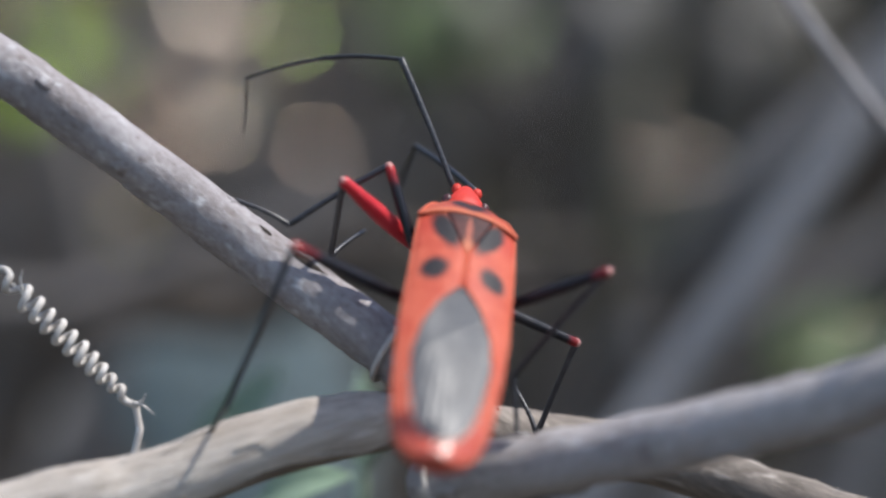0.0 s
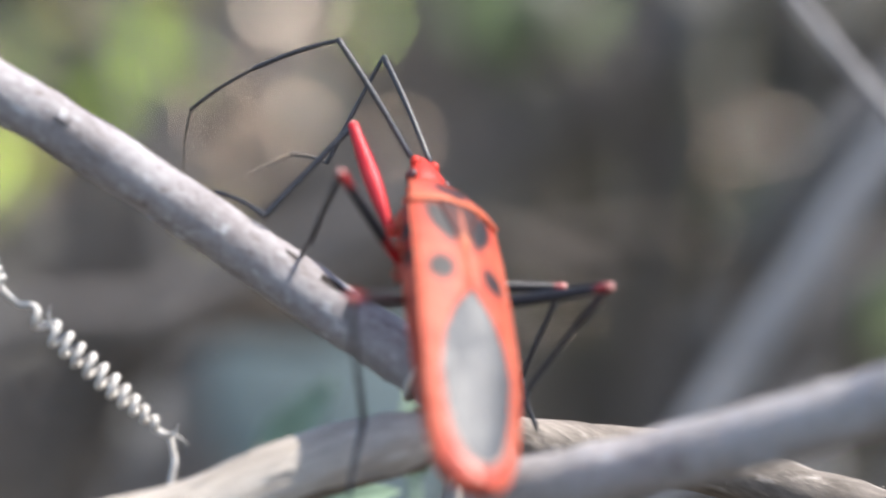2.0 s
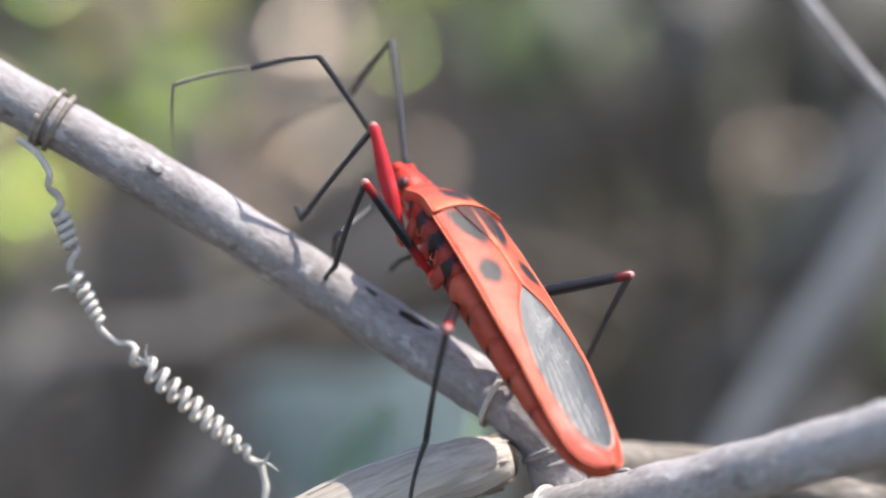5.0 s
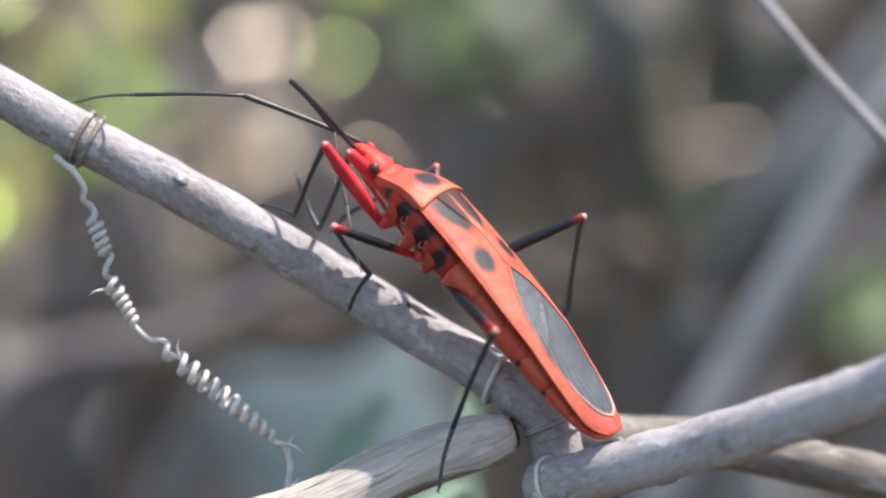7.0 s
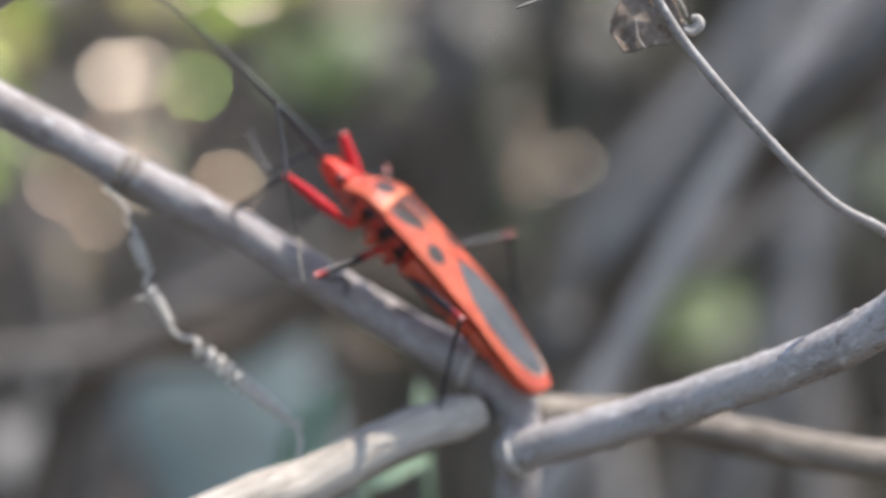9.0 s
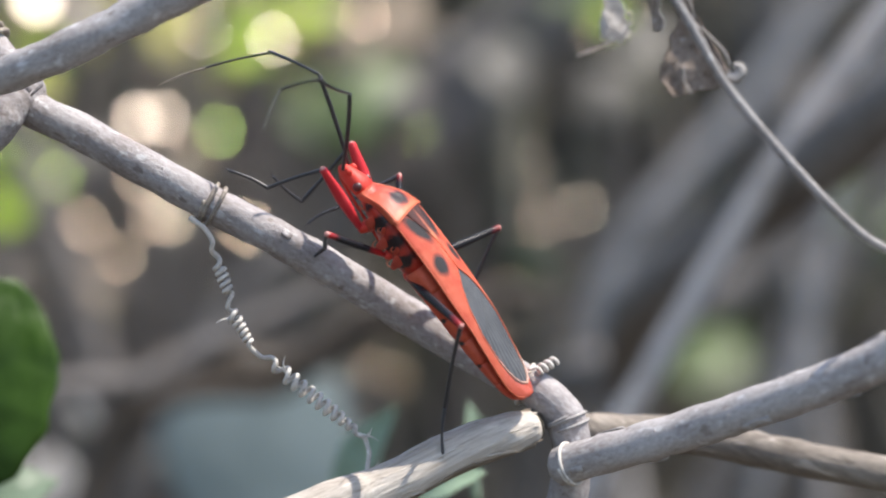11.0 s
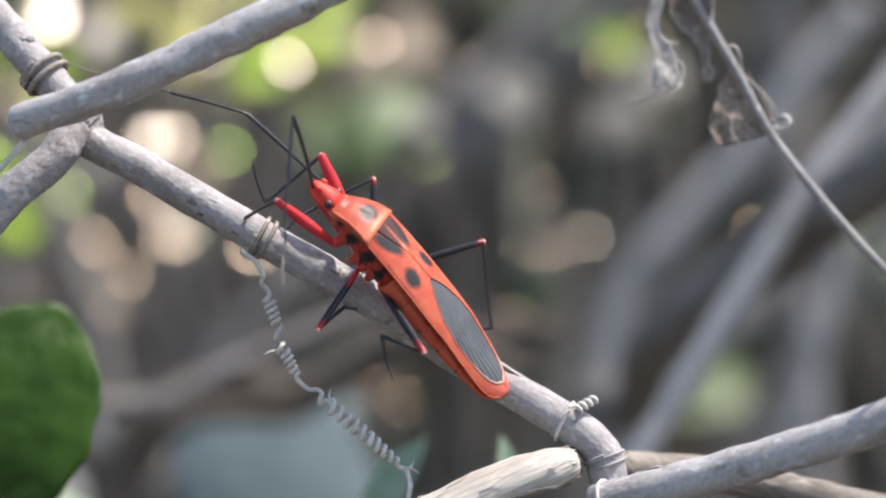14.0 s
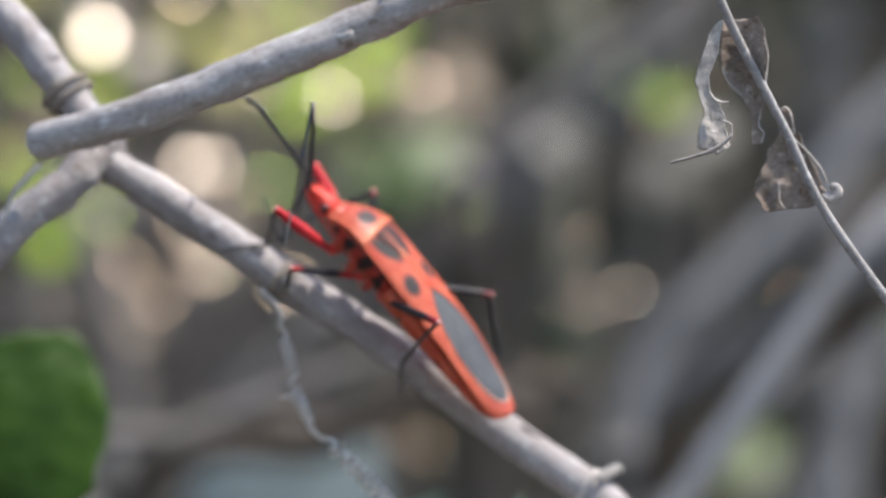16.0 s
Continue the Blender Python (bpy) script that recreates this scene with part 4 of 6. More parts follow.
def hairs(bm, length, r, count, seed):
    """Short bristles on a limb piece."""
    rnd = random.Random(seed)
    for _ in range(count):
        x, a, h = rnd.uniform(0.08, 0.97) * length, rnd.uniform(0, 6.28), rnd.uniform(0.15, 0.34)
        d = Vector((0.5, math.cos(a), math.sin(a))).normalized()
        p = Vector((x, math.cos(a) * r, math.sin(a) * r))
        tube(bm, [p / 1000, (p + d * h) / 1000], lambda s: 0.000028 * (1.2 - s), 3, cap=False)
    return bm


FEMUR_MID = femur_dark("black_red_middle_femur", 3.4, 11.6)
FEMUR_HIND = femur_dark("black_red_hind_femur", 1.2, 16.0)
KNEE = shell_material("pinkish_knee", (0.60, 0.32, 0.29), (0.46, 0.15, 0.13))


def limb(kind, base, lengths):
    """Builds one leg or antenna; returns its pieces with their starting joint."""
    pieces = []
    if kind == "antenna":
        looks = (("antenna_base", 0.30, 0.36, LIMB, "black first antenna segment"), ("antenna_shaft", 0.23, 0.26, LIMB, "black second antenna segment"),
                 ("antenna_shaft", 0.17, 0.20, SHAFT, "grey-brown third antenna segment"), ("antenna_tip", 0.18, 0.09, TIP, "tan antenna tip"))
        for (name, r0, r1, mat, label), length in zip(looks, lengths):
            bm = hairs(rod(length, r0, r1, 0.0, 1.0, 0.25), length, r0, 26, length)
            pieces.append(part(name, bm, mat, bug, label))
        return base, pieces
    mat = {"fore": FEMUR_RED, "middle": FEMUR_MID, "hind": FEMUR_HIND}[kind]
    fat = {"fore": (0.5, 0.62, 0.38) if base[1] > 0 else (0.55, 0.75, 0.45), "middle": (0.42, 0.5, 0.12), "hind": (0.42, 0.55, 0.18)}[kind]
    root = Vector((base[0] - 0.5, base[1] * 0.55, base[2] + 1.7))
    bm = tube(bmesh.new(), [(root + (Vector(base) - root) * k) / 1000 for k in steps(0, 1.05, 6)], lambda s: (1.2 - 0.45 * s) / 1000, 12)
    part("coxa", bm, HEADRED, bug, "red hip joint")
    words = {"fore": "thick red thigh", "middle": "red and black thigh", "hind": "black thigh with red ends"}[kind]
    femur = part("femur", rod(lengths[0], *fat), mat, bug, words)
    part("knee", ellipsoid(bmesh.new(), Vector((lengths[0] - 0.05, 0, 0)) / 1000, (0.00056, 0.00046, 0.0005)), KNEE, femur, "pinkish red knee")
    tibia = part("tibia", hairs(rod(lengths[1], 0.36, 0.33, -0.05, 1, 0.2), lengths[1], 0.33, 60, lengths[1]), LIMB, bug, "thin black shin with short hairs")
    foot = hairs(rod(lengths[2], 0.34, 0.24, -0.06, 1, 0.3), lengths[2], 0.28, 20, 5)
    ellipsoid(foot, Vector((lengths[2] * 0.48, 0, 0.28)) / 1000, (0.0004, 0.0003, 0.0003), None, 8, 6)
    for s in (1, -1):
        tube(foot, curve([Vector(p) / 1000 for p in ((lengths[2], 0, 0), (lengths[2] + 0.5, s * 0.25, 0.05), (lengths[2] + 0.75, s * 0.4, -0.3))], 3), lambda q: 0.0001 * (1.2 - q), 5)
    tarsus = part("tarsus", foot, LIMB, bug, "black foot with two claws")
    pieces = [femur, tibia, tarsus]
    return base, pieces


def limb_track(limb_):
    """A recorder: call it with a time and the joints after the first; call it with nothing to key all pieces, joint by joint, with steps between."""
    base, pieces = limb_
    seen = []

    def bend(t=None, *joints):
        if t is not None:
            chain = [Vector(base), *map(Vector, joints)]
            seen.append((t, [(b - a).normalized() for a, b in zip(chain, chain[1:])], [(b - a).length for a, b in zip(chain, chain[1:])]))
            return
        poses = []
        for (t0, d0, size), (t1, d1, _) in zip(seen, seen[1:]):
            n = max(1, math.ceil((t1 - t0) / 0.26), math.ceil(max(math.degrees(p.angle(q)) for p, q in zip(d0, d1)) / 60))
            for k in range(n):
                turned = []
                for p, q in zip(d0, d1):
                    r = p.rotation_difference(q)
                    turned.append(Matrix.Rotation(r.angle * k / n, 3, r.axis) @ p)
                poses.append((t0 + (t1 - t0) * k / n, turned, size))
        poses.append(seen[-1])
        rows = [[] for _ in pieces]
        last = [(Vector((1, 0, 0)), Matrix.Identity(3))] * len(pieces)
        for t, ways, size in poses:
            at = Vector(base)
            for i, (x, length) in enumerate(zip(ways, size)):
                turn = last[i][0].rotation_difference(x).to_matrix() @ last[i][1]
                last[i] = (x, turn)
                m = turn.to_4x4()
                m.translation = at / 1000
                rows[i].append((t, m))
                at = at + x * length
        for ob, r in zip(pieces, rows):
            walk(ob, r)
    return bend


LEG_FL = limb("fore", (13.0, 3.2, -2.9), (12.70, 13.12, 6.68))
LEG_ML = limb("middle", (7.3, 2.6, -2.4), (12.81, 11.79, 5.64))
LEG_HL = limb("hind", (2.8, 2.4, -1.9), (16.96, 17.38, 7.17))
LEG_FR = limb("fore", (13.3, -3.5, -2.5), (11.43, 12.77, 7.13))
LEG_MR = limb("middle", (7.2, -2.9, -2.4), (11.87, 11.06, 5.26))
LEG_HR = limb("hind", (3.1, -2.6, -1.8), (15.83, 14.71, 7.66))
ANT_L = limb("antenna", (22.1, 1.5, -0.1), (14.93, 10.18, 9.32, 7.95))
ANT_R = limb("antenna", (22.2, -0.9, 0.0), (15.49, 12.99, 10.95, 8.05))


# ---- ground and thicket behind ----
bm = bmesh.new()
bmesh.ops.create_grid(bm, x_segments=60, y_segments=60, size=1)
for v in bm.verts:
    r = v.co.length
    v.co.x, v.co.y = v.co.x * (1 + 400 * r ** 6), v.co.y * (1 + 400 * r ** 6)
    v.co.z = 0.02 * noise.noise(v.co * 3)
thing("ground", bm, LITTER, "dark soil strewn with dry litter", "ground", kind="structure")


def stem(pts, r0, r1, seed, mat=None, label="leafless grey dry sapling in the thicket"):
    bm = bmesh.new()
    tube(bm, curve([mm(*p) for p in pts], 8), lambda s: (r0 + (r1 - r0) * s) / 1000, 12, 0.14, seed, 40.0)
    ob = thing("dry_sapling", bm, mat or STEM, label, "sapling", "saplings of the thicket")
    line = curve([mm(*p) for p in pts], 8)
    rnd = random.Random(seed)
    for k in range(3 if pts[-1][1] > 800 else 0):
        a = line[int(len(line) * rnd.uniform(0.35, 0.95))]
        d = Vector((rnd.uniform(-1, 1), rnd.uniform(0, 0.5), rnd.uniform(0.2, 1))).normalized() * rnd.uniform(0.05, 0.12)
        bm = bmesh.new()
        tube(bm, curve([a, a + d * 0.5 + Vector((0, 0, 0.008)), a + d], 5), lambda s: (r1 * 0.35 - r1 * 0.25 * s) / 1000, 7, 0.1, seed, 60.0)
        part("side_twig", bm, mat or STEM, ob)
    for k in range(3):
        a = line[int(len(line) * rnd.uniform(0.3, 0.9))] + Vector((rnd.uniform(-0.4, 0.4), -0.7, rnd.uniform(-0.2, 0.5))) * (r1 / 1000)
        part("bark_knot", ellipsoid(bmesh.new(), a, (r1 * 0.0004, r1 * 0.0004, r1 * 0.0006), None, 10, 7), mat or STEM, ob)
    return ob


DARKSTEM = wood("dark_brown_stem", (0.15, 0.125, 0.105), (0.095, 0.078, 0.064), (0.04, 0.033, 0.027), (0.2, 0.175, 0.155), 0.85, 0.5)
PALESTEM = wood("pale_grey_stem", (0.48, 0.46, 0.455), (0.385, 0.365, 0.36), (0.23, 0.215, 0.205), (0.6, 0.58, 0.575), 0.8, 0.5)
OLIVESTEM = wood("olive_grey_stem", (0.33, 0.31, 0.24), (0.24, 0.222, 0.17), (0.13, 0.118, 0.085), (0.4, 0.38, 0.3), 0.8, 0.5)
OLIVE = leaf_material("yellow_green_leaf", (0.46, 0.44, 0.12), (0.62, 0.58, 0.20), 0.35)
TAN = leaf_material("tan_dry_leaf", (0.30, 0.225, 0.155), (0.42, 0.325, 0.235), 0.1)
GREYLEAF = leaf_material("grey_dry_leaf", (0.17, 0.16, 0.143), (0.24, 0.225, 0.2), 0.1)
PALELEAF = leaf_material("pale_grey_leaf", (0.22, 0.217, 0.214), (0.30, 0.296, 0.292), 0.1)
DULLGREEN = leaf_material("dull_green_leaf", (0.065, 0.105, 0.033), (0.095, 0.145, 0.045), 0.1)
stem(((-8.8, 576.1, -620.0), (-8.8, 576.1, -350.0), (-1.0, 576.1, -328.5), (10.8, 547.8, -243.9), (35.8, 487.8, -63.9), (55.4, 401.6, -39.9), (54.5, 316.1, -18.9), (82.3, 234.5, 10.0), (130.9, 162.3, 52.3)), 9.5, 7.5, 1, STEM)
stem(((-258.0, 912.0, -620.0), (-258.0, 912.0, -350.0), (-234.0, 912.0, -276.4), (-198.0, 912.0, -193.9), (-151.5, 912.0, -87.3), (-99.6, 912.0, -21.6), (-39.4, 912.0, 22.2), (-12.0, 912.0, 44.0), (48.1, 912.0, 104.2), (86.4, 912.0, 142.5)), 11, 12, 2, STEM)
stem(((104.6, 905.0, -620.0), (104.6, 905.0, -350.0), (92.8, 905.0, -267.5), (75.1, 905.0, -179.3), (53.3, 905.0, -70.5), (31.6, 905.0, 11.2), (28.8, 905.0, 65.6), (32.9, 905.0, 147.2)), 9, 9, 3, OLIVESTEM)
stem(((9.7, 560.0, -620.0), (9.7, 560.0, -350.0), (25.8, 560.0, -199.9), (49.8, 560.0, -113.2), (70.0, 560.0, -40.3), (110.5, 560.0, -11.9), (158.7, 560.0, 46.8), (185.4, 560.0, 79.1)), 8, 6, 4, STEM)
stem(((19.2, 700.0, -620.0), (19.2, 700.0, -350.0), (48.1, 700.0, -207.9), (91.4, 700.0, -129.0), (142.1, 700.0, -36.7), (211.3, 700.0, 67.1)), 9, 7, 5, STEM)
stem(((185.5, 925.0, -620.0), (185.5, 925.0, -350.0), (181.6, 925.0, -216.6), (175.6, 925.0, -126.8), (164.6, 925.0, 38.9), (150.8, 925.0, 163.2)), 14, 12, 6, STEM)
stem(((-135.6, 915.0, -620.0), (-135.6, 915.0, -350.0), (-143.2, 915.0, -242.5), (-154.6, 915.0, -153.2), (-173.8, 915.0, -2.5), (-187.5, 915.0, 148.3)), 12, 12, 7, DARKSTEM)
stem(((-250.7, 920.0, -620.0), (-250.7, 920.0, -350.0), (-247.2, 920.0, -263.1), (-242.0, 920.0, -173.3), (-233.1, 920.0, -19.4), (-250.3, 920.0, 108.3)), 12, 12, 8, DARKSTEM)
stem(((-165.8, 908.0, -620.0), (-165.8, 908.0, -350.0), (-150.1, 908.0, -257.6), (-126.5, 908.0, -170.8), (-105.9, 908.0, -95.0), (-97.7, 908.0, 30.5), (-92.3, 908.0, 105.5)), 14, 12, 9, DARKSTEM)
stem(((-414.9, 916.0, -620.0), (-414.9, 916.0, -350.0), (-357.8, 916.0, -154.1), (-272.0, 916.0, -126.8), (-206.9, 916.0, -106.1), (-116.9, 916.0, -60.1)), 10, 8, 10, STEM)
stem(((-146.6, 914.0, -620.0), (-146.6, 914.0, -350.0), (-143.8, 914.0, -215.0), (-139.6, 914.0, -125.1), (-133.9, 914.0, -2.5), (-150.3, 914.0, 93.4)), 10, 11, 11, DARKSTEM)
stem(((-16.9, 930.0, -620.0), (-16.9, 930.0, -350.0), (-13.0, 930.0, -227.4), (-7.3, 930.0, -137.6), (0.6, 930.0, -14.1), (-35.2, 930.0, 105.0)), 16, 14, 12, DARKSTEM)
stem(((-386.3, 922.0, -620.0), (-386.3, 922.0, -350.0), (-329.6, 922.0, -140.9), (-244.5, 922.0, -111.6), (-183.9, 922.0, -90.7), (-131.6, 922.0, -65.9)), 14, 12, 13, STEM)
stem(((-133.0, 330.0, -620.0), (-133.0, 330.0, -350.0), (-95.0, 330.0, -64.6), (-38.0, 330.0, -32.6), (-13.1, 330.0, -18.5), (18.1, 330.0, -27.9)), 4.4, 3.6, 14, DARKSTEM)
stem(((-60.0, 225.0, -620.0), (-30.0, 225.0, -300.0), (10.0, 222.0, -118.0), (36.0, 220.0, -60.0), (52.5, 220.0, -30.0), (74.0, 220.0, 5.0), (93.0, 222.0, 33.0), (118.0, 226.0, 66.0)), 4.2, 3.2, 15, PALESTEM)
stem(((-15.5, 926.0, 42.0), (-26.0, 800.0, 46.0), (-17.0, 570.0, 45.0), (-8.8, 560.0, 53.3), (11.4, 560.0, 72.8), (36.6, 560.0, 95.4), (60.8, 562.0, 116.0), (95.0, 565.0, 146.0)), 6.5, 5.5, 23, STEM, "slanting grey limb of a dry sapling")
stem(((90.4, 700.0, -620.0), (90.4, 700.0, -350.0), (82.5, 700.0, -195.1), (70.6, 700.0, -105.9), (61.4, 700.0, -36.7), (75.2, 700.0, 0.2), (107.5, 700.0, 38.3), (130.6, 700.0, 67.1), (165.2, 700.0, 111.0)), 7, 6, 16, PALESTEM)
stem(((153.7, 650.0, -620.0), (153.7, 650.0, -350.0), (150.1, 650.0, -191.1), (144.7, 650.0, -101.3), (141.4, 650.0, -46.1), (133.7, 650.0, 2.4), (129.3, 650.0, 24.5)), 3.5, 2.5, 17, PALESTEM)
stem(((-85.7, 600.0, -620.0), (-85.7, 600.0, -350.0), (-96.4, 600.0, -216.8), (-112.4, 600.0, -128.2), (-121.9, 600.0, -75.6), (-133.5, 600.0, -25.0), (-150.3, 600.0, 19.2), (-165.0, 600.0, 50.7)), 5.5, 4.5, 18, STEM)
stem(((-235.7, 320.0, -620.0), (-214.2, 320.0, -300.0), (-135.7, 320.0, -70.0), (-75.0, 320.0, -35.7), (-42.8, 320.0, -19.3), (-21.2, 320.0, -9.9)), 4.6, 2.1, 22, STEM)
stem(((-211.4, 560.0, -620.0), (-211.4, 560.0, -350.0), (-180.6, 560.0, -190.4), (-134.4, 560.0, -113.2), (-116.2, 560.0, -82.8), (-95.9, 560.0, -50.4), (-71.7, 560.0, -18.0), (-57.5, 560.0, -1.8)), 6.5, 4.5, 19, STEM)
stem(((-133.5, 350.0, -620.0), (-133.5, 350.0, -350.0), (-97.0, 350.0, -76.4), (-42.2, 350.0, -39.8), (-23.1, 350.0, -27.0), (2.6, 350.0, -20.6), (28.2, 350.0, -15.8)), 3.7, 2.9, 20, DARKSTEM)
stem(((57.2, 520.0, -620.0), (57.2, 520.0, -350.0), (74.4, 520.0, -194.8), (100.3, 520.0, -108.6), (123.6, 520.0, -30.9), (135.3, 520.0, 21.6), (152.4, 520.0, 74.0)), 3, 2.5, 21, PALESTEM)


# near the camera's path; leaves are aimed by it to throw glints
CAMERA_SIDE = mm(20, -390, 0)


def sun_leaf(at, size, mat, label, glossy=False):
    """One leaf of the thicket, turned half way between the sun and the camera; the stiff glossy ones mirror the sun
    into the lens as glints.
    """
    rnd = random.Random(at[0] * 7 + at[2])
    c = Vector(at)
    face = ((CAMERA_SIDE - mm(*at)).normalized() + SUN).normalized()
    if not glossy:
        face = (face + Vector((rnd.uniform(-0.3, 0.3), 0, rnd.uniform(-0.3, 0.3)))).normalized()
    axis = Matrix.Rotation(rnd.uniform(0, 6.28), 3, face) @ face.orthogonal().normalized()
    bm = bmesh.new()
    blade(bm, mm(*(c - axis * size * 0.6)), mm(*(c + axis * size * 0.6)), size * 0.95 / 1000, face, *((0.0, 0.0, 0.0) if glossy else (0.08, 0.15, 1.5)), at[0], ((0, 0.1), (0.2, 0.75), (0.5, 1.0), (0.8, 0.65), (1, 0.03)), 8, 4, 0.3)
    ob = thing("thicket_leaf", bm, mat, label, "leaf", "leaves of the thicket")
    bm = bmesh.new()
    a = mm(*(c - axis * size * 0.55))
    tube(bm, curve([a, a + Vector((rnd.uniform(-0.02, 0.02), 0.01, -0.08)), Vector((a.x + rnd.uniform(-0.06, 0.06), a.y + 0.02, 0.25)), Vector((a.x, a.y + 0.02, -0.01))], 4), 0.0012, 5)
    part("stalk", bm, STEM, ob)
    return ob


def glossy_material(name, col, rough):
    m, t, b = material(name, rough, 1.0)
    b.inputs["Specular Tint"].default_value = (*(min(1.0, k * 1.3 + 0.1) for k in col), 1)
    t.links.new(ramp(t, noise_tex(t, coords(t), 90, 3), ((0.3, tuple(k * 0.8 for k in col)), (0.7, col))), b.inputs["Base Color"])
    return m


SHINY_CREAM = glossy_material("stiff_bleached_leaf", (0.66, 0.57, 0.48), 0.27)
SHINY_TAN = glossy_material("stiff_tan_leaf", (0.50, 0.37, 0.26), 0.25)
SHINY_GREEN = glossy_material("stiff_green_leaf", (0.36, 0.56, 0.05), 0.25)
sun_leaf((-152.3, 747.0, 96.3), 16, CREAM, "bleached dry leaf catching the sun")
sun_leaf((-70.9, 794.0, 95.1), 20, OLIVE, "sunlit green leaf in the thicket")
sun_leaf((-45.1, 841.0, 96.2), 24, TAN, "brown dry leaf in the thicket")
sun_leaf((-22.6, 888.0, 107.7), 26, TAN, "brown dry leaf in the thicket")
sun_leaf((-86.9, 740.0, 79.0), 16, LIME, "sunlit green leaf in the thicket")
sun_leaf((-122.6, 787.0, 11.4), 22, GREYLEAF, "brown dry leaf in the thicket")
sun_leaf((-119.6, 834.0, 33.8), 14, OLIVE, "sunlit green leaf in the thicket")
sun_leaf((-59.9, 881.0, 112.5), 15, OLIVE, "sunlit green leaf in the thicket")
sun_leaf((-182.1, 733.0, 35.5), 27, LIME, "sunlit green leaf in the thicket")
sun_leaf((-238.6, 780.0, 31.2), 24, DULLGREEN, "dark green leaf in the thicket")
sun_leaf((-115.6, 827.0, 42.3), 20, TAN, "brown dry leaf in the thicket")
sun_leaf((-161.3, 874.0, -4.5), 14, TAN, "brown dry leaf in the thicket")
sun_leaf((-116.2, 726.0, 23.3), 18, GREYLEAF, "brown dry leaf in the thicket")
sun_leaf((-159.7, 773.0, 40.3), 18, GREYLEAF, "brown dry leaf in the thicket")
sun_leaf((-257.2, 820.0, -13.3), 26, LIME, "sunlit green leaf in the thicket")
sun_leaf((-166.9, 867.0, -23.6), 14, TAN, "brown dry leaf in the thicket")
sun_leaf((-144.0, 719.0, -16.8), 12, TAN, "bleached dry leaf catching the sun")
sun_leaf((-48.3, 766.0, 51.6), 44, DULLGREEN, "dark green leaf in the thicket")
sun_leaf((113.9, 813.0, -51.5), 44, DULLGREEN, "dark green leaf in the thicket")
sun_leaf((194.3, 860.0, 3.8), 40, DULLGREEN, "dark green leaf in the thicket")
sun_leaf((64.3, 712.0, 93.5), 15, LIME, "sunlit green leaf in the thicket")
sun_leaf((-30.1, 759.0, 58.5), 44, DULLGREEN, "dark green leaf in the thicket")
sun_leaf((-189.4, 853.0, 81.4), 16, LIME, "sunlit green leaf in the thicket")
sun_leaf((-181.7, 705.0, 14.1), 18, LIME, "sunlit green leaf in the thicket")
sun_leaf((189.5, 799.0, 10.3), 30, DULLGREEN, "dark green leaf in the thicket")
sun_leaf((-95.9, 560.0, -63.6), 19, PALELEAF, "brown dry leaf in the thicket")
sun_leaf((-190.4, 846.0, 121.9), 15, CREAM, "bleached dry leaf catching the sun")
sun_leaf((-225.2, 893.0, 95.1), 15, LIME, "sunlit green leaf in the thicket")
sun_leaf((-136.2, 745.0, 108.8), 16, OLIVE, "sunlit green leaf in the thicket")
sun_leaf((-94.7, 792.0, 114.2), 14, OLIVE, "sunlit green leaf in the thicket")
sun_leaf((-131.9, 600.0, -60.8), 20, PALELEAF, "brown dry leaf in the thicket")
sun_leaf((-151.8, 620.0, -89.1), 22, PALELEAF, "brown dry leaf in the thicket")
sun_leaf((-200.5, 640.0, -62.8), 22, GREYLEAF, "brown dry leaf in the thicket")
sun_leaf((-267.0, 839.0, -24.9), 24, OLIVE, "sunlit green leaf in the thicket")
sun_leaf((-112.4, 600.0, -75.6), 26, GREYLEAF, "brown dry leaf in the thicket")
sun_leaf((41.7, 886.0, -10.7), 30, DULLGREEN, "dark green leaf in the thicket")
sun_leaf((-129.6, 738.0, 52.9), 7.2, SHINY_CREAM, "bleached dry leaf catching the sun", True)
sun_leaf((-124.9, 785.0, 56.0), 6.1, SHINY_CREAM, "bleached dry leaf catching the sun", True)
sun_leaf((-163.2, 832.0, 103.2), 5.8, SHINY_CREAM, "bleached dry leaf catching the sun", True)
sun_leaf((-115.8, 879.0, 101.7), 4.3, SHINY_CREAM, "bleached dry leaf catching the sun", True)
sun_leaf((-117.1, 731.0, 10.9), 4.3, SHINY_TAN, "brown dry leaf in the thicket", True)
sun_leaf((57.7, 778.0, 15.0), 3.2, SHINY_CREAM, "bleached dry leaf catching the sun", True)
sun_leaf((-203.5, 825.0, 38.9), 7.2, SHINY_GREEN, "sunlit green leaf in the thicket", True)
sun_leaf((-264.0, 872.0, 35.2), 6.5, SHINY_CREAM, "bleached dry leaf catching the sun", True)
sun_leaf((-231.3, 724.0, -10.3), 6.5, SHINY_GREEN, "sunlit green leaf in the thicket", True)
sun_leaf((-142.2, 771.0, -4.2), 4.3, SHINY_TAN, "brown dry leaf in the thicket", True)
sun_leaf((-137.6, 818.0, 58.9), 5.8, SHINY_CREAM, "bleached dry leaf catching the sun", True)
sun_leaf((-121.3, 865.0, 41.4), 4.3, SHINY_TAN, "brown dry leaf in the thicket", True)
sun_leaf((-127.0, 717.0, 28.2), 4.3, SHINY_TAN, "brown dry leaf in the thicket", True)
sun_leaf((-156.2, 764.0, 9.2), 4.3, SHINY_TAN, "brown dry leaf in the thicket", True)
sun_leaf((-211.9, 811.0, 46.7), 6.5, SHINY_GREEN, "sunlit green leaf in the thicket", True)
sun_leaf((-169.8, 858.0, -24.2), 4, SHINY_TAN, "brown dry leaf in the thicket", True)
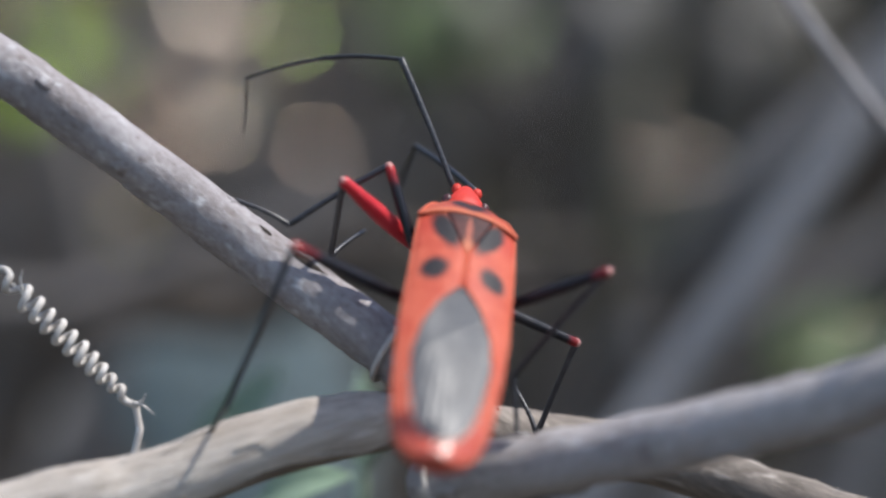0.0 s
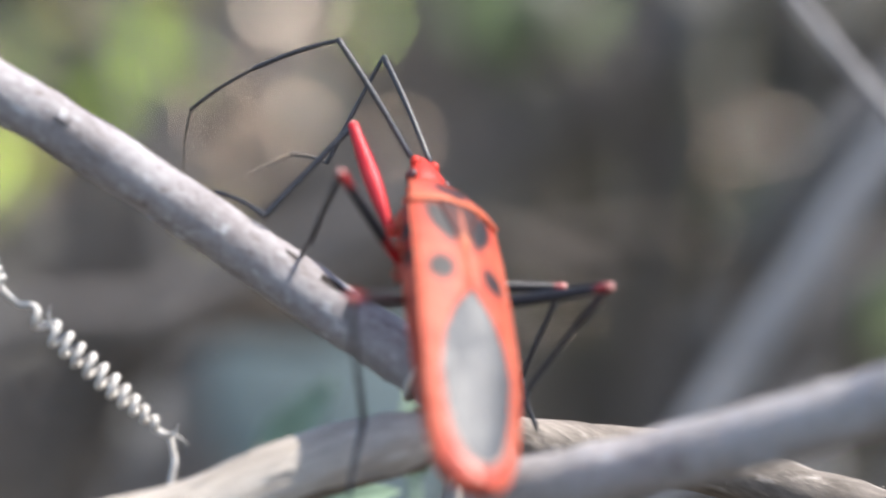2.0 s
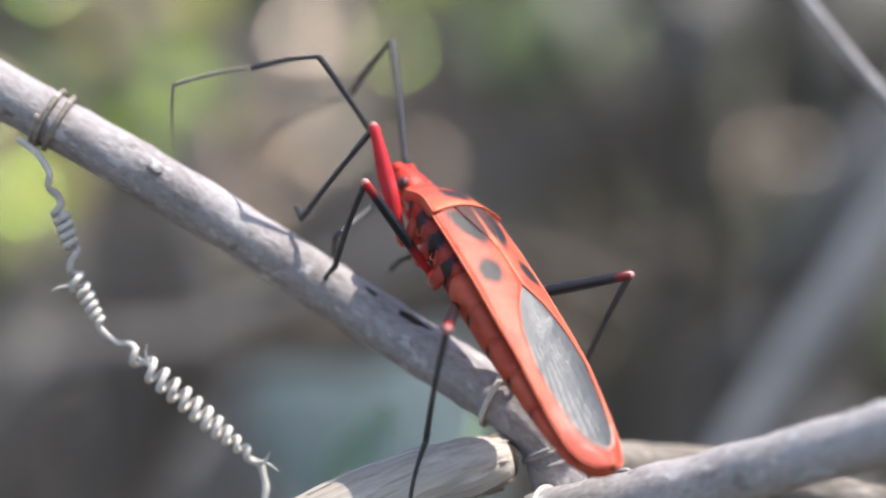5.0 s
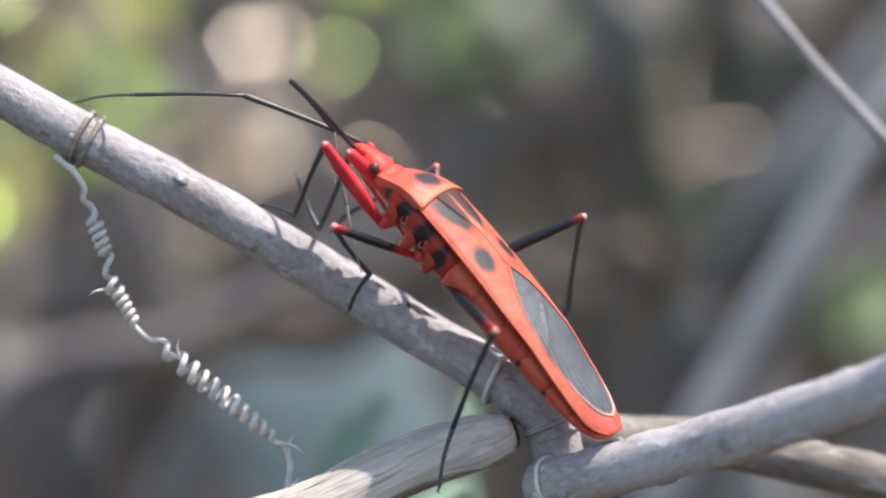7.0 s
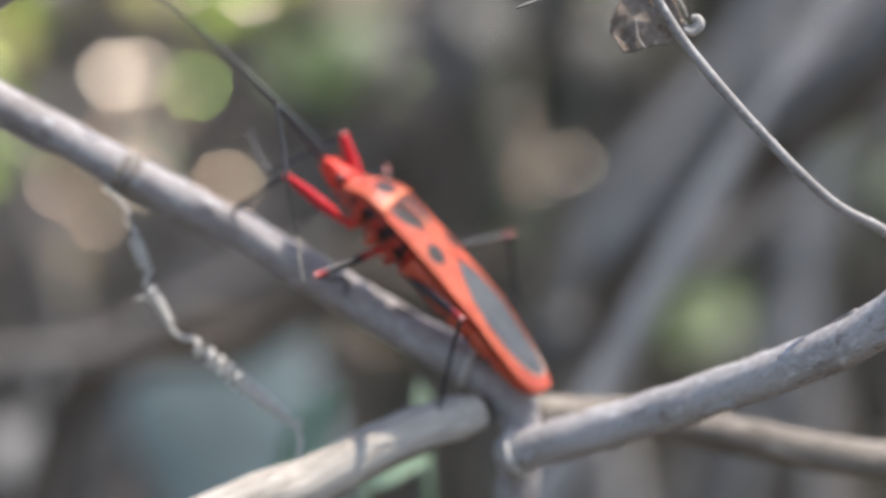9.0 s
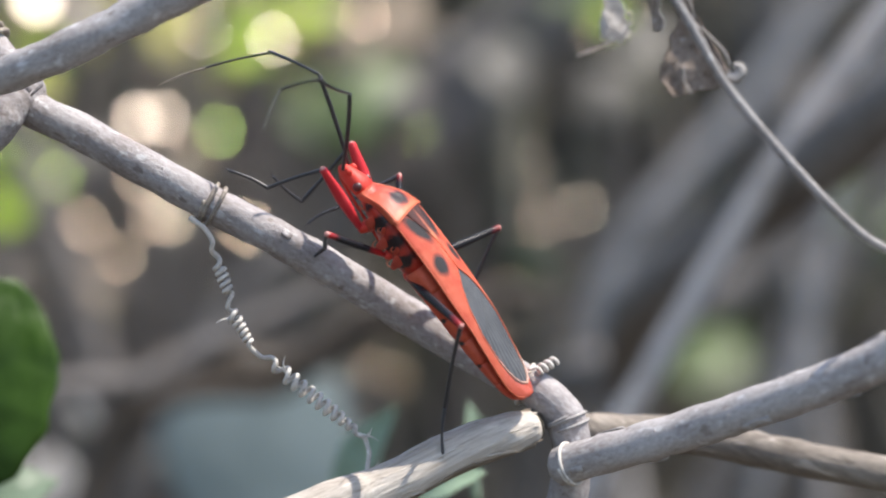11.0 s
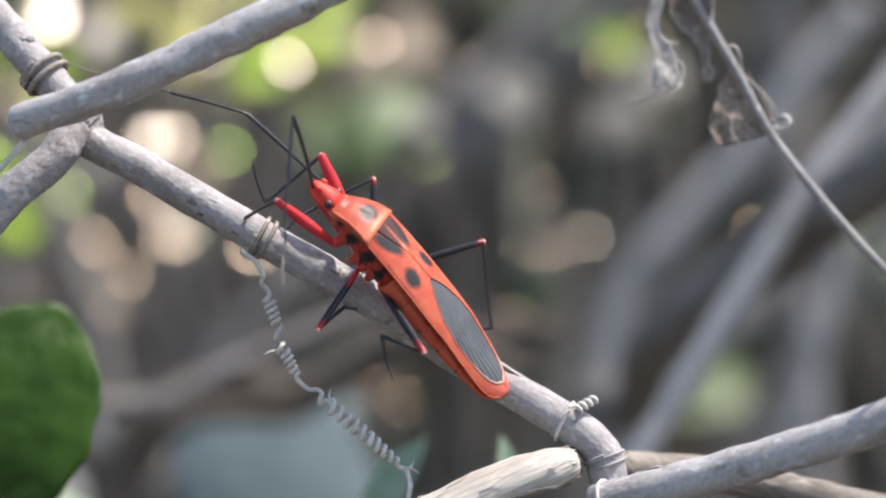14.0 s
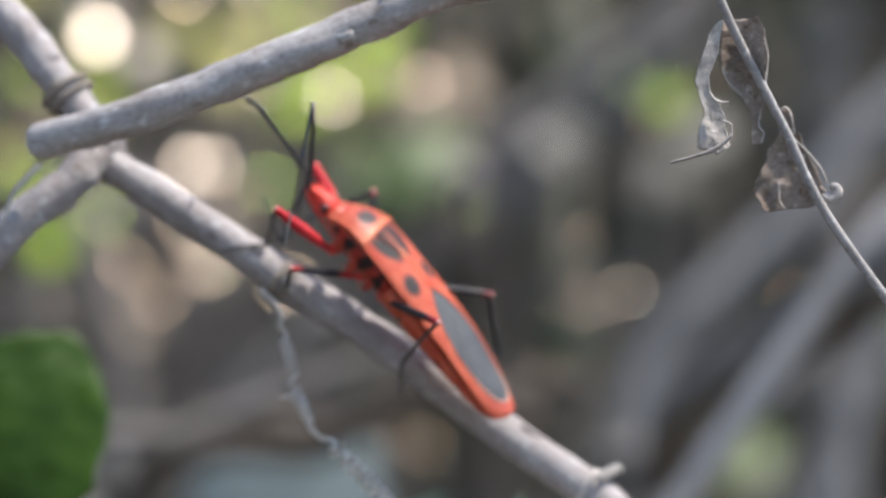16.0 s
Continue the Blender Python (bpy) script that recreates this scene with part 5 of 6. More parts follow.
sun_leaf((-121.1, 710.0, 10.9), 3.6, SHINY_TAN, "brown dry leaf in the thicket", True)
sun_leaf((-166.6, 757.0, 29.5), 3.6, SHINY_GREEN, "sunlit green leaf in the thicket", True)
sun_leaf((44.7, 804.0, 17.9), 2.5, SHINY_TAN, "brown dry leaf in the thicket", True)
sun_leaf((26.9, 851.0, -22.2), 2.5, SHINY_TAN, "brown dry leaf in the thicket", True)
sun_leaf((-70.3, 703.0, 83.5), 5.8, SHINY_CREAM, "bleached dry leaf catching the sun", True)
sun_leaf((-34.7, 750.0, 96.6), 4.3, SHINY_TAN, "brown dry leaf in the thicket", True)
sun_leaf((69.1, 797.0, 100.4), 5, SHINY_GREEN, "sunlit green leaf in the thicket", True)
sun_leaf((-203.5, 844.0, 63.1), 7.9, SHINY_GREEN, "sunlit green leaf in the thicket", True)
sun_leaf((-259.4, 891.0, 18.6), 7.2, SHINY_GREEN, "sunlit green leaf in the thicket", True)
sun_leaf((-156.3, 743.0, 95.1), 5.8, SHINY_CREAM, "bleached dry leaf catching the sun", True)
sun_leaf((-180.1, 790.0, 108.9), 10.8, SHINY_CREAM, "bleached dry leaf catching the sun", True)
sun_leaf((-147.1, 837.0, 120.6), 9.4, SHINY_CREAM, "bleached dry leaf catching the sun", True)
sun_leaf((-120.2, 884.0, 120.9), 6.5, SHINY_CREAM, "bleached dry leaf catching the sun", True)


rnd = random.Random(5)
for _ in range(22):
    mat = rnd.choice((SHINY_CREAM, SHINY_TAN, SHINY_TAN, SHINY_GREEN))
    sun_leaf((rnd.uniform(-340, -90), rnd.uniform(800, 900), rnd.uniform(0, 150)), rnd.uniform(2.5, 7.5), mat, "stiff glossy leaf catching the sun", True)
for _ in range(10):
    sun_leaf((rnd.uniform(-60, 160), rnd.uniform(760, 880), rnd.uniform(-70, 110)), rnd.uniform(1.8, 3.2), SHINY_TAN, "stiff tan leaf catching the sun", True)
for _ in range(32):
    mat, word = rnd.choice(((TAN, "tan dry"), (GREYLEAF, "grey dry"), (OLIVE, "yellow-green"), (GREYLEAF, "grey dry"), (LIME, "young green"), (DULLGREEN, "dull green"), (DULLGREEN, "dull green")))
    x, y = rnd.uniform(-380, -70), rnd.uniform(680, 900)
    sun_leaf((x, y, rnd.uniform(-90, 150)), rnd.uniform(7, 17), mat, word + " leaf of the thicket")
for _ in range(20):
    mat = rnd.choice((SHINY_TAN, SHINY_TAN, SHINY_GREEN))
    sun_leaf((rnd.uniform(-230, 90), rnd.uniform(720, 880), rnd.uniform(-75, 55)), rnd.uniform(1.5, 2.6), mat, "small stiff leaf glinting in the thicket", True)
for _ in range(5):
    mat, word = rnd.choice(((GREYLEAF, "grey dry"), (DULLGREEN, "dull green")))
    sun_leaf((rnd.uniform(-5, 105), rnd.uniform(740, 880), rnd.uniform(62, 120)), rnd.uniform(15, 30), mat, word + " leaf high in the thicket")
for _ in range(12):
    mat, word = rnd.choice(((TAN, "tan dry"), (OLIVE, "yellow-green"), (PALELEAF, "pale grey"), (GREYLEAF, "grey dry")))
    sun_leaf((rnd.uniform(-310, -205), rnd.uniform(760, 890), rnd.uniform(-70, 5)), rnd.uniform(14, 27), mat, word + " leaf low in the thicket")
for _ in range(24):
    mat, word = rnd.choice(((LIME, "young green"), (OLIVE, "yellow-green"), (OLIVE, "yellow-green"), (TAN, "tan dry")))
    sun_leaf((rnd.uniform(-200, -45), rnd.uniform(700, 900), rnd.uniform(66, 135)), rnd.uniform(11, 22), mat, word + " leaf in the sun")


def litter_material():
    m, t, b = material("mixed_thicket_foliage", 0.7, 0.3)
    g = t.nodes.new("ShaderNodeNewGeometry")
    col = ramp(t, g.outputs["Random Per Island"], ((0.0, (0.03, 0.026, 0.02)), (0.25, (0.065, 0.055, 0.043)), (0.45, (0.115, 0.10, 0.083)), (0.56, (0.07, 0.105, 0.03)), (0.68, (0.055, 0.085, 0.025)), (0.8, (0.08, 0.07, 0.056)), (1.0, (0.20, 0.175, 0.145))))
    col = blend(t, 0.3, col, ramp(t, noise_tex(t, coords(t), 60, 4), ((0.3, (0.05, 0.045, 0.035)), (0.7, (0.20, 0.185, 0.155)))))
    t.links.new(col, b.inputs["Base Color"])
    return m


# dark openings in the thicket (x, z, radius, mm)
HOLLOWS = ((21, -91, 52), (-38, -34, 34), (-93, 13, 22), (-165, -31, 42), (125, 120, 30), (-15, -76, 40), (-104, 16, 30), (-139, 17, 25), (54, 49, 36), (163, -38, 30), (14, 44, 60), (128, -17, 45), (210, 60, 45), (235, 120, 40), (158, 88, 50), (162, -36, 40))
# the thicket's mass: small leaves and twigs standing in clumps, with dark gaps
rnd = random.Random(11)
bm = bmesh.new()
for _ in range(2600):
    y = rnd.uniform(935, 1350)
    x, z = rnd.uniform(-620, 420), rnd.uniform(-330, 330)
    k = noise.noise(Vector((x, z, 0)) * 0.011 + Vector((3.1, 0.7, 0)))
    if k < -0.12 + rnd.uniform(-0.12, 0.12) + 0.34 * min(1, max(0, x / 120)):
        continue
    if any(((x - a) / r) ** 2 + ((z - b) / r) ** 2 < rnd.uniform(0.6, 1.1) for a, b, r in HOLLOWS):
        continue
    size = rnd.uniform(14, 38)
    face = Vector((rnd.uniform(-0.7, 1), -1, rnd.uniform(-0.2, 1.3))).normalized()
    axis = Matrix.Rotation(rnd.uniform(0, 6.28), 3, face) @ face.orthogonal().normalized()
    c = Vector((x, y, z))
    blade(bm, mm(*(c - axis * size * 0.6)), mm(*(c + axis * size * 0.6)), size * rnd.uniform(0.35, 0.9) / 1000, face, 0.1, 0.2, 0, 0, ((0, 0.1), (0.4, 1.0), (1, 0.05)), 3, 1, 0.3)
# unseen leaves higher up, added to keep sun off the thicket's right side
for _ in range(260):
    y, x, z = rnd.uniform(800, 1350), rnd.uniform(110, 460), rnd.uniform(190, 520)
    size = rnd.uniform(22, 50)
    face = Vector((rnd.uniform(-0.5, 1), rnd.uniform(-1, 0.3), rnd.uniform(0.2, 1.3))).normalized()
    axis = Matrix.Rotation(rnd.uniform(0, 6.28), 3, face) @ face.orthogonal().normalized()
    c = Vector((x, y, z))
    blade(bm, mm(*(c - axis * size * 0.6)), mm(*(c + axis * size * 0.6)), size * rnd.uniform(0.5, 0.9) / 1000, face, 0.1, 0.2, 0, 0, ((0, 0.1), (0.4, 1.0), (1, 0.05)), 3, 1, 0.3)
for _ in range(260):
    x, y, z = rnd.uniform(-620, 420), rnd.uniform(935, 1350), rnd.uniform(-300, 200)
    if x > 40 and rnd.random() < 0.55:
        continue
    lean = rnd.uniform(-0.7, 0.9)
    h = rnd.uniform(150, 500)
    tube(bm, curve([mm(x, y, z - h / 2), mm(x + lean * h * 0.4 + rnd.uniform(-20, 20), y, z), mm(x + lean * h, y + 20, z + h / 2)], 4), rnd.uniform(2, 7) / 1000, 6, 0.1, x, 60.0)
tagged(new("thicket_foliage", finish("thicket_foliage", bm, litter_material())), "tangled mass of dry leaves and twigs", "undergrowth", kind="stuff")
# the bank behind: a steep overgrown mound
PROFILE = ((0.0, 1.30, -0.05), (0.2, 1.44, 0.45), (0.4, 1.58, 1.0), (0.55, 1.75, 1.5), (0.68, 2.2, 1.9), (0.8, 3.2, 2.0), (0.9, 4.6, 1.3), (1.0, 6.2, -0.05))
bm = bmesh.new()
rows = []
for i in range(64):
    s = i / 63
    y, z = lerp([(a, b) for a, b, _ in PROFILE], s), lerp([(a, c) for a, _, c in PROFILE], s)
    row = []
    for k in range(111):
        x = -5.5 + 0.1 * k
        low = min(1.0, max(0.0, (5.5 - abs(x)) / 2.0)) ** 0.6
        p = Vector((x, y, z * low))
        p.y += (0.12 * noise.noise(p * 4) + 0.05 * noise.noise(p * 13)) * (1 if s < 0.9 else 0)
        row.append(bm.verts.new(p))
    rows.append(row)
for a, b in zip(rows, rows[1:]):
    for k in range(110):
        bm.faces.new((a[k], a[k + 1], b[k + 1], b[k]))
BANK = wood("overgrown_bank", (0.075, 0.067, 0.05), (0.042, 0.038, 0.027), (0.016, 0.014, 0.01), (0.06, 0.066, 0.036), 0.9, 0.05, 0.004)
thing("overgrown_bank", bm, BANK, "bank overgrown with dry grass and scrub", "bank", kind="structure")


# ---- movement ----
def seat(x, y, z, fx, fy, fz, ux, uy, uz):
    """The bug's pose: its place, the way it faces and its back."""
    f = Vector((fx, fy, fz)).normalized()
    left = Vector((ux, uy, uz)).cross(f).normalized()
    up = f.cross(left)
    m = Matrix((f, left, up)).transposed().to_4x4()
    m.translation = mm(x, y, z)
    return m


def motions():
    # the lens is refocused on the way: on the bug, then short of it
    walk(focus, [
        (0, pose(*mm(24.6, 16.0, -20.0))),
        (0.5, pose(*mm(23.7, 24.0, -20.3))),
        (1, pose(*mm(23.1, 9.0, -19.9))),
        (1.5, pose(*mm(22.5, 16.0, -18.8))),
        (2, pose(*mm(21.2, 23.0, -18.0))),
        (2.5, pose(*mm(20.0, 23.0, -17.4))),
        (3, pose(*mm(18.8, 17.0, -16.2))),
        (3.5, pose(*mm(18.9, 10.0, -15.8))),
        (4.5, pose(*mm(18.3, 2.1, -14.6))),
        (7, pose(*mm(16.3, 2.9, -13.1))),
        (7.25, pose(*mm(16.0, -6.3, -12.5))),
        (7.5, pose(*mm(15.7, -20.6, -12.0))),
        (7.75, pose(*mm(15.1, -5.5, -11.9))),
        (8, pose(*mm(14.6, -0.3, -11.9))),
        (8.3, pose(*mm(14.2, -9.4, -11.6))),
        (8.5, pose(*mm(13.7, -17.0, -11.3))),
        (9, pose(*mm(12.5, -33.0, -10.6))),
        (9.4, pose(*mm(10.7, -36.0, -10.0))),
        (10.6, pose(*mm(5.4, -4.8, -8.1))),
        (11.3, pose(*mm(2.4, 2.3, -7.1))),
        (14, pose(*mm(-8.0, 3.0, -2.9))),
        (14.5, pose(*mm(-10.1, -7.0, -0.3))),
        (15, pose(*mm(-11.5, -20.0, 1.8))),
        (15.5, pose(*mm(-12.3, -25.0, 2.8))),
        (16, pose(*mm(-12.0, -32.0, 2.9))),
    ])
    walk(bug, [
        (0, seat(24.6, -0.0, -20.0, -0.036, 0.806, 0.591, 0.223, -0.570, 0.791)),
        (0.5, seat(23.7, -0.6, -20.3, -0.125, 0.779, 0.615, 0.378, -0.536, 0.755)),
        (1, seat(23.1, 0.6, -19.9, -0.169, 0.744, 0.647, 0.454, -0.524, 0.721)),
        (1.5, seat(22.5, -0.1, -18.8, -0.201, 0.707, 0.678, 0.534, -0.501, 0.681)),
        (2, seat(21.2, 0.0, -18.0, -0.214, 0.697, 0.684, 0.553, -0.491, 0.673)),
        (2.5, seat(20.0, 0.7, -17.4, -0.252, 0.657, 0.711, 0.548, -0.508, 0.664)),
        (3, seat(18.8, 1.6, -16.2, -0.353, 0.579, 0.735, 0.567, -0.493, 0.660)),
        (3.5, seat(18.9, 0.5, -15.8, -0.435, 0.511, 0.741, 0.577, -0.473, 0.665)),
        (4, seat(18.3, 2.1, -14.8, -0.477, 0.527, 0.703, 0.548, -0.448, 0.707)),
        (4.5, seat(18.3, 2.1, -14.6, -0.496, 0.533, 0.685, 0.559, -0.408, 0.722)),
        (7, seat(16.3, 3.9, -13.1, -0.640, 0.102, 0.761, 0.701, -0.427, 0.634)),
        (7.5, seat(15.7, 3.4, -12.0, -0.638, 0.073, 0.766, 0.698, -0.466, 0.616)),
        (8, seat(14.6, 5.7, -11.9, -0.635, 0.022, 0.772, 0.722, -0.436, 0.604)),
        (8.3, seat(14.2, 2.6, -11.6, -0.654, 0.067, 0.754, 0.693, -0.446, 0.632)),
        (8.5, seat(13.7, 4.5, -11.3, -0.647, 0.039, 0.762, 0.713, -0.424, 0.622)),
        (9, seat(12.5, 5.4, -10.6, -0.655, 0.006, 0.756, 0.696, -0.487, 0.605)),
        (11.5, seat(1.5, 2.1, -6.7, -0.578, -0.121, 0.807, 0.756, -0.451, 0.475)),
        (12, seat(-0.2, 2.1, -5.8, -0.581, -0.130, 0.804, 0.758, -0.446, 0.476)),
        (12.5, seat(-3.3, 3.4, -4.6, -0.594, -0.163, 0.788, 0.721, -0.543, 0.431)),
        (13, seat(-5.4, 2.6, -4.0, -0.609, -0.197, 0.769, 0.713, -0.562, 0.420)),
        (13.5, seat(-6.8, 2.6, -3.8, -0.630, -0.212, 0.747, 0.688, -0.600, 0.409)),
        (14, seat(-8.0, 3.0, -2.9, -0.639, -0.204, 0.741, 0.689, -0.579, 0.435)),
        (14.5, seat(-10.1, 4.2, -0.3, -0.667, -0.182, 0.723, 0.682, -0.540, 0.493)),
        (15, seat(-11.5, 3.6, 1.8, -0.693, -0.155, 0.704, 0.655, -0.543, 0.525)),
        (15.5, seat(-12.3, 3.5, 2.8, -0.686, -0.149, 0.712, 0.670, -0.512, 0.539)),
        (16, seat(-12.0, 1.4, 2.9, -0.684, -0.116, 0.721, 0.652, -0.540, 0.532)),
    ])
    bend = limb_track(LEG_FL)
    bend(0, (11.6, 13.4, 4.6), (15.2, 12.2, -7.9), (21.2, 9.2, -8.2))
    bend(0.5, (24.3, 8.5, -0.8), (13.2, 8.7, -7.8), (19.8, 7.8, -8.2))
    bend(1, (23.6, 8.0, 1.9), (15.8, 11.7, -8.1), (22.1, 9.6, -8.8))
    bend(1.5, (24.0, 9.0, -0.6), (17.7, 15.7, -10.0), (23.2, 16.4, -13.8))
    bend(2, (24.6, 7.7, -0.9), (17.6, 13.2, -10.6), (22.2, 16.9, -13.6))
    bend(2.5, (25.0, 6.6, -0.9), (16.7, 11.7, -9.7), (22.0, 12.7, -13.6))
    bend(3, (19.6, 10.1, 5.4), (17.8, 8.4, -7.4), (21.3, 7.2, -13.0))
    bend(3.5, (24.6, 5.6, 1.5), (16.5, 7.8, -8.5), (21.6, 6.7, -12.7))
    bend(4, (24.4, 5.8, 1.9), (15.9, 7.7, -8.1), (20.6, 5.6, -12.4))
    bend(4.5, (23.8, 6.7, 2.6), (16.1, 7.5, -8.0), (20.7, 5.2, -12.3))
    bend(5.3, (21.9, 6.9, 5.4), (24.2, 10.4, -7.0), (28.7, 5.7, -8.5))
    bend(5.9, (21.8, 7.5, 5.1), (25.6, 8.7, -7.4), (30.8, 4.7, -8.6))
    bend(7, (23.1, 9.5, 1.6), (20.8, 4.9, -10.4), (25.5, 2.9, -14.8))
    bend(7.5, (23.2, 9.2, 1.7), (19.9, 5.5, -10.4), (25.0, 4.9, -14.7))
    bend(8, (23.9, 9.7, -3.0), (27.4, 7.3, -15.4), (31.5, 9.8, -20.0))
    bend(8.3, (23.6, 10.0, -1.4), (26.8, 8.0, -14.0), (30.9, 8.4, -19.1))
    bend(8.5, (23.4, 10.3, -1.5), (26.3, 7.7, -14.0), (30.3, 10.3, -18.9))
    bend(9, (24.0, 9.4, -1.6), (25.7, 7.2, -14.4), (30.0, 10.0, -18.9))
    bend(9.8, (22.9, 8.2, 3.2), (25.7, 4.1, -9.0), (31.9, 6.1, -10.2))
    bend(10.6, (23.3, 7.8, 2.8), (25.8, 2.9, -9.1), (31.9, 5.3, -10.1))
    bend(11.5, (24.8, 8.0, -2.3), (27.1, 4.8, -14.8), (31.0, 3.5, -20.1))
    bend(12, (25.1, 7.2, -3.2), (25.2, 2.5, -15.4), (29.5, 7.2, -17.4))
    bend(12.5, (24.8, 7.9, -2.3), (22.5, 2.2, -13.8), (27.8, 6.0, -15.4))
    bend(13, (24.9, 7.7, -3.3), (26.7, 4.2, -15.8), (31.2, 7.6, -19.5))
    bend(13.5, (24.8, 7.9, -2.8), (25.3, 3.6, -15.1), (29.1, 3.1, -20.5))
    bend(14, (24.7, 8.1, -2.2), (24.3, 3.1, -14.3), (29.5, 6.1, -17.5))
    bend(14.5, (24.2, 8.8, -1.0), (22.2, 3.2, -12.7), (26.6, 7.6, -15.1))
    bend(15, (23.8, 9.7, -1.1), (20.2, 3.2, -11.9), (24.6, 7.0, -15.3))
    bend(15.5, (23.8, 9.6, -1.0), (19.3, 3.0, -11.4), (22.5, 7.8, -14.7))
    bend(16, (23.4, 10.2, -0.9), (19.6, 3.4, -11.4), (23.1, 7.8, -15.1))
    bend()
    bend = limb_track(LEG_ML)
    bend(0, (15.7, 9.1, 4.9), (11.8, 17.4, -2.7), (12.9, 23.1, -2.2))
    bend(0.5, (17.2, 8.1, 3.7), (13.1, 14.8, -5.2), (14.8, 20.4, -5.4))
    bend(1, (15.4, 8.9, 5.3), (12.6, 11.1, -6.0), (16.5, 9.9, -9.9))
    bend(1.5, (17.7, 7.8, 3.0), (12.9, 11.0, -7.4), (14.7, 16.1, -9.3))
    bend(2, (10.3, 13.3, 4.0), (12.2, 10.1, -7.2), (14.8, 8.3, -11.9))
    bend(2.5, (17.6, 9.8, -5.1), (8.8, 9.5, -12.8), (7.8, 11.5, -18.0))
    bend(3, (10.7, 14.8, -1.0), (7.4, 9.0, -10.7), (6.0, 9.3, -16.2))
    bend(3.5, (14.3, 12.2, 2.4), (11.7, 8.8, -8.6), (12.4, 10.5, -14.0))
    bend(4, (14.1, 11.9, 3.2), (11.2, 8.7, -7.8), (11.9, 10.4, -13.2))
    bend(4.5, (15.3, 11.1, 2.8), (11.8, 7.5, -7.9), (12.2, 9.0, -13.3))
    bend(5.3, (15.6, 11.2, 2.3), (15.7, 8.7, -9.2), (17.1, 4.4, -12.6))
    bend(5.9, (15.5, 11.6, 1.8), (17.1, 7.4, -9.1), (17.3, 3.3, -13.0))
    bend(7, (14.8, 13.0, -2.4), (9.5, 4.1, -8.0), (8.2, 3.8, -13.5))
    bend(7.5, (14.5, 13.2, -2.9), (9.1, 4.4, -8.7), (7.2, 3.1, -13.8))
    bend(8, (14.9, 12.7, -4.8), (8.6, 3.2, -8.0), (6.0, 4.0, -13.0))
    bend(8.3, (13.7, 13.5, -4.5), (7.8, 4.0, -8.2), (6.1, 2.7, -13.4))
    bend(8.5, (13.5, 13.4, -5.6), (8.1, 3.5, -9.0), (5.8, 1.7, -13.8))
    bend(9, (10.4, 14.6, -5.8), (7.2, 3.6, -8.7), (4.4, 1.4, -13.0))
    bend(9.8, (15.4, 12.3, -0.2), (16.8, 4.1, -8.6), (15.1, 3.3, -13.9))
    bend(10.6, (16.2, 11.7, -0.6), (16.7, 3.2, -8.8), (16.0, 3.4, -14.4))
    bend(11.5, (15.1, 11.9, -6.7), (9.4, 2.8, -11.4), (8.4, 0.1, -16.3))
    bend(12, (13.8, 12.3, -7.8), (8.2, 2.5, -11.1), (6.4, -0.2, -15.6))
    bend(12.5, (10.4, 12.9, -9.4), (5.8, 2.3, -11.6), (4.6, 7.1, -8.9))
    bend(13, (8.9, 13.3, -9.3), (4.7, 2.4, -10.6), (3.9, 6.7, -7.1))
    bend(13.5, (7.4, 13.6, -9.1), (4.0, 2.5, -10.7), (3.2, 6.2, -6.5))
    bend(14, (5.0, 13.9, -8.1), (3.1, 2.5, -10.1), (2.6, 6.0, -5.6))
    bend(14.5, (1.9, 13.8, -5.9), (0.9, 3.1, -10.8), (-0.3, 6.0, -6.1))
    bend(15, (16.6, 11.5, -2.9), (13.7, 4.6, -12.0), (14.2, 1.9, -16.9))
    bend(15.5, (15.4, 12.5, -3.8), (12.2, 5.0, -12.2), (12.5, 1.7, -16.8))
    bend(16, (15.1, 12.7, -3.8), (12.6, 5.0, -12.3), (12.8, 2.6, -17.4))
    bend()
    bend = limb_track(LEG_HL)
    bend(0, (-1.9, 17.0, 5.4), (-9.2, 19.3, -10.2), (-6.6, 20.1, -16.9))
    bend(0.5, (-1.8, 14.7, 8.9), (-8.8, 13.4, -7.1), (-5.3, 11.9, -13.2))
    bend(1, (-6.4, 14.8, 5.2), (-8.3, 6.8, -10.1), (-8.7, 5.7, -17.1))
    bend(1.5, (-6.1, 14.8, 5.5), (-8.0, 5.8, -9.2), (-13.4, 5.8, -14.0))
    bend(2, (-7.5, 14.2, 4.6), (-8.2, 4.3, -9.7), (-14.7, 4.7, -12.8))
    bend(2.5, (-7.6, 13.8, 5.2), (-8.8, 4.2, -9.2), (-11.6, 2.0, -15.4))
    bend(3, (-8.2, 13.8, 4.3), (-9.7, 4.3, -10.1), (-11.6, 1.3, -16.4))
    bend(3.5, (-7.6, 14.6, 3.9), (-9.1, 4.9, -10.5), (-10.6, 1.8, -16.7))
    bend(4, (-8.6, 13.4, 4.1), (-9.5, 5.0, -11.0), (-10.3, 1.9, -17.4))
    bend(4.5, (-9.2, 12.7, 4.3), (-10.1, 4.9, -11.1), (-10.6, 1.8, -17.6))
    bend(5.3, (-6.0, 15.8, 3.8), (-7.6, 7.8, -11.5), (-12.9, 10.5, -15.6))
    bend(5.9, (-5.4, 16.1, 3.9), (-8.2, 8.3, -11.4), (-13.2, 11.8, -15.2))
    bend(7, (-6.9, 14.0, 5.8), (-11.2, 8.3, -10.0), (-15.6, 11.4, -14.8))
    bend(7.5, (-7.2, 13.4, 6.4), (-13.3, 12.4, -9.9), (-16.4, 9.6, -15.7))
    bend(8, (-6.5, 13.7, 6.7), (-12.5, 9.3, -9.1), (-16.8, 11.9, -14.2))
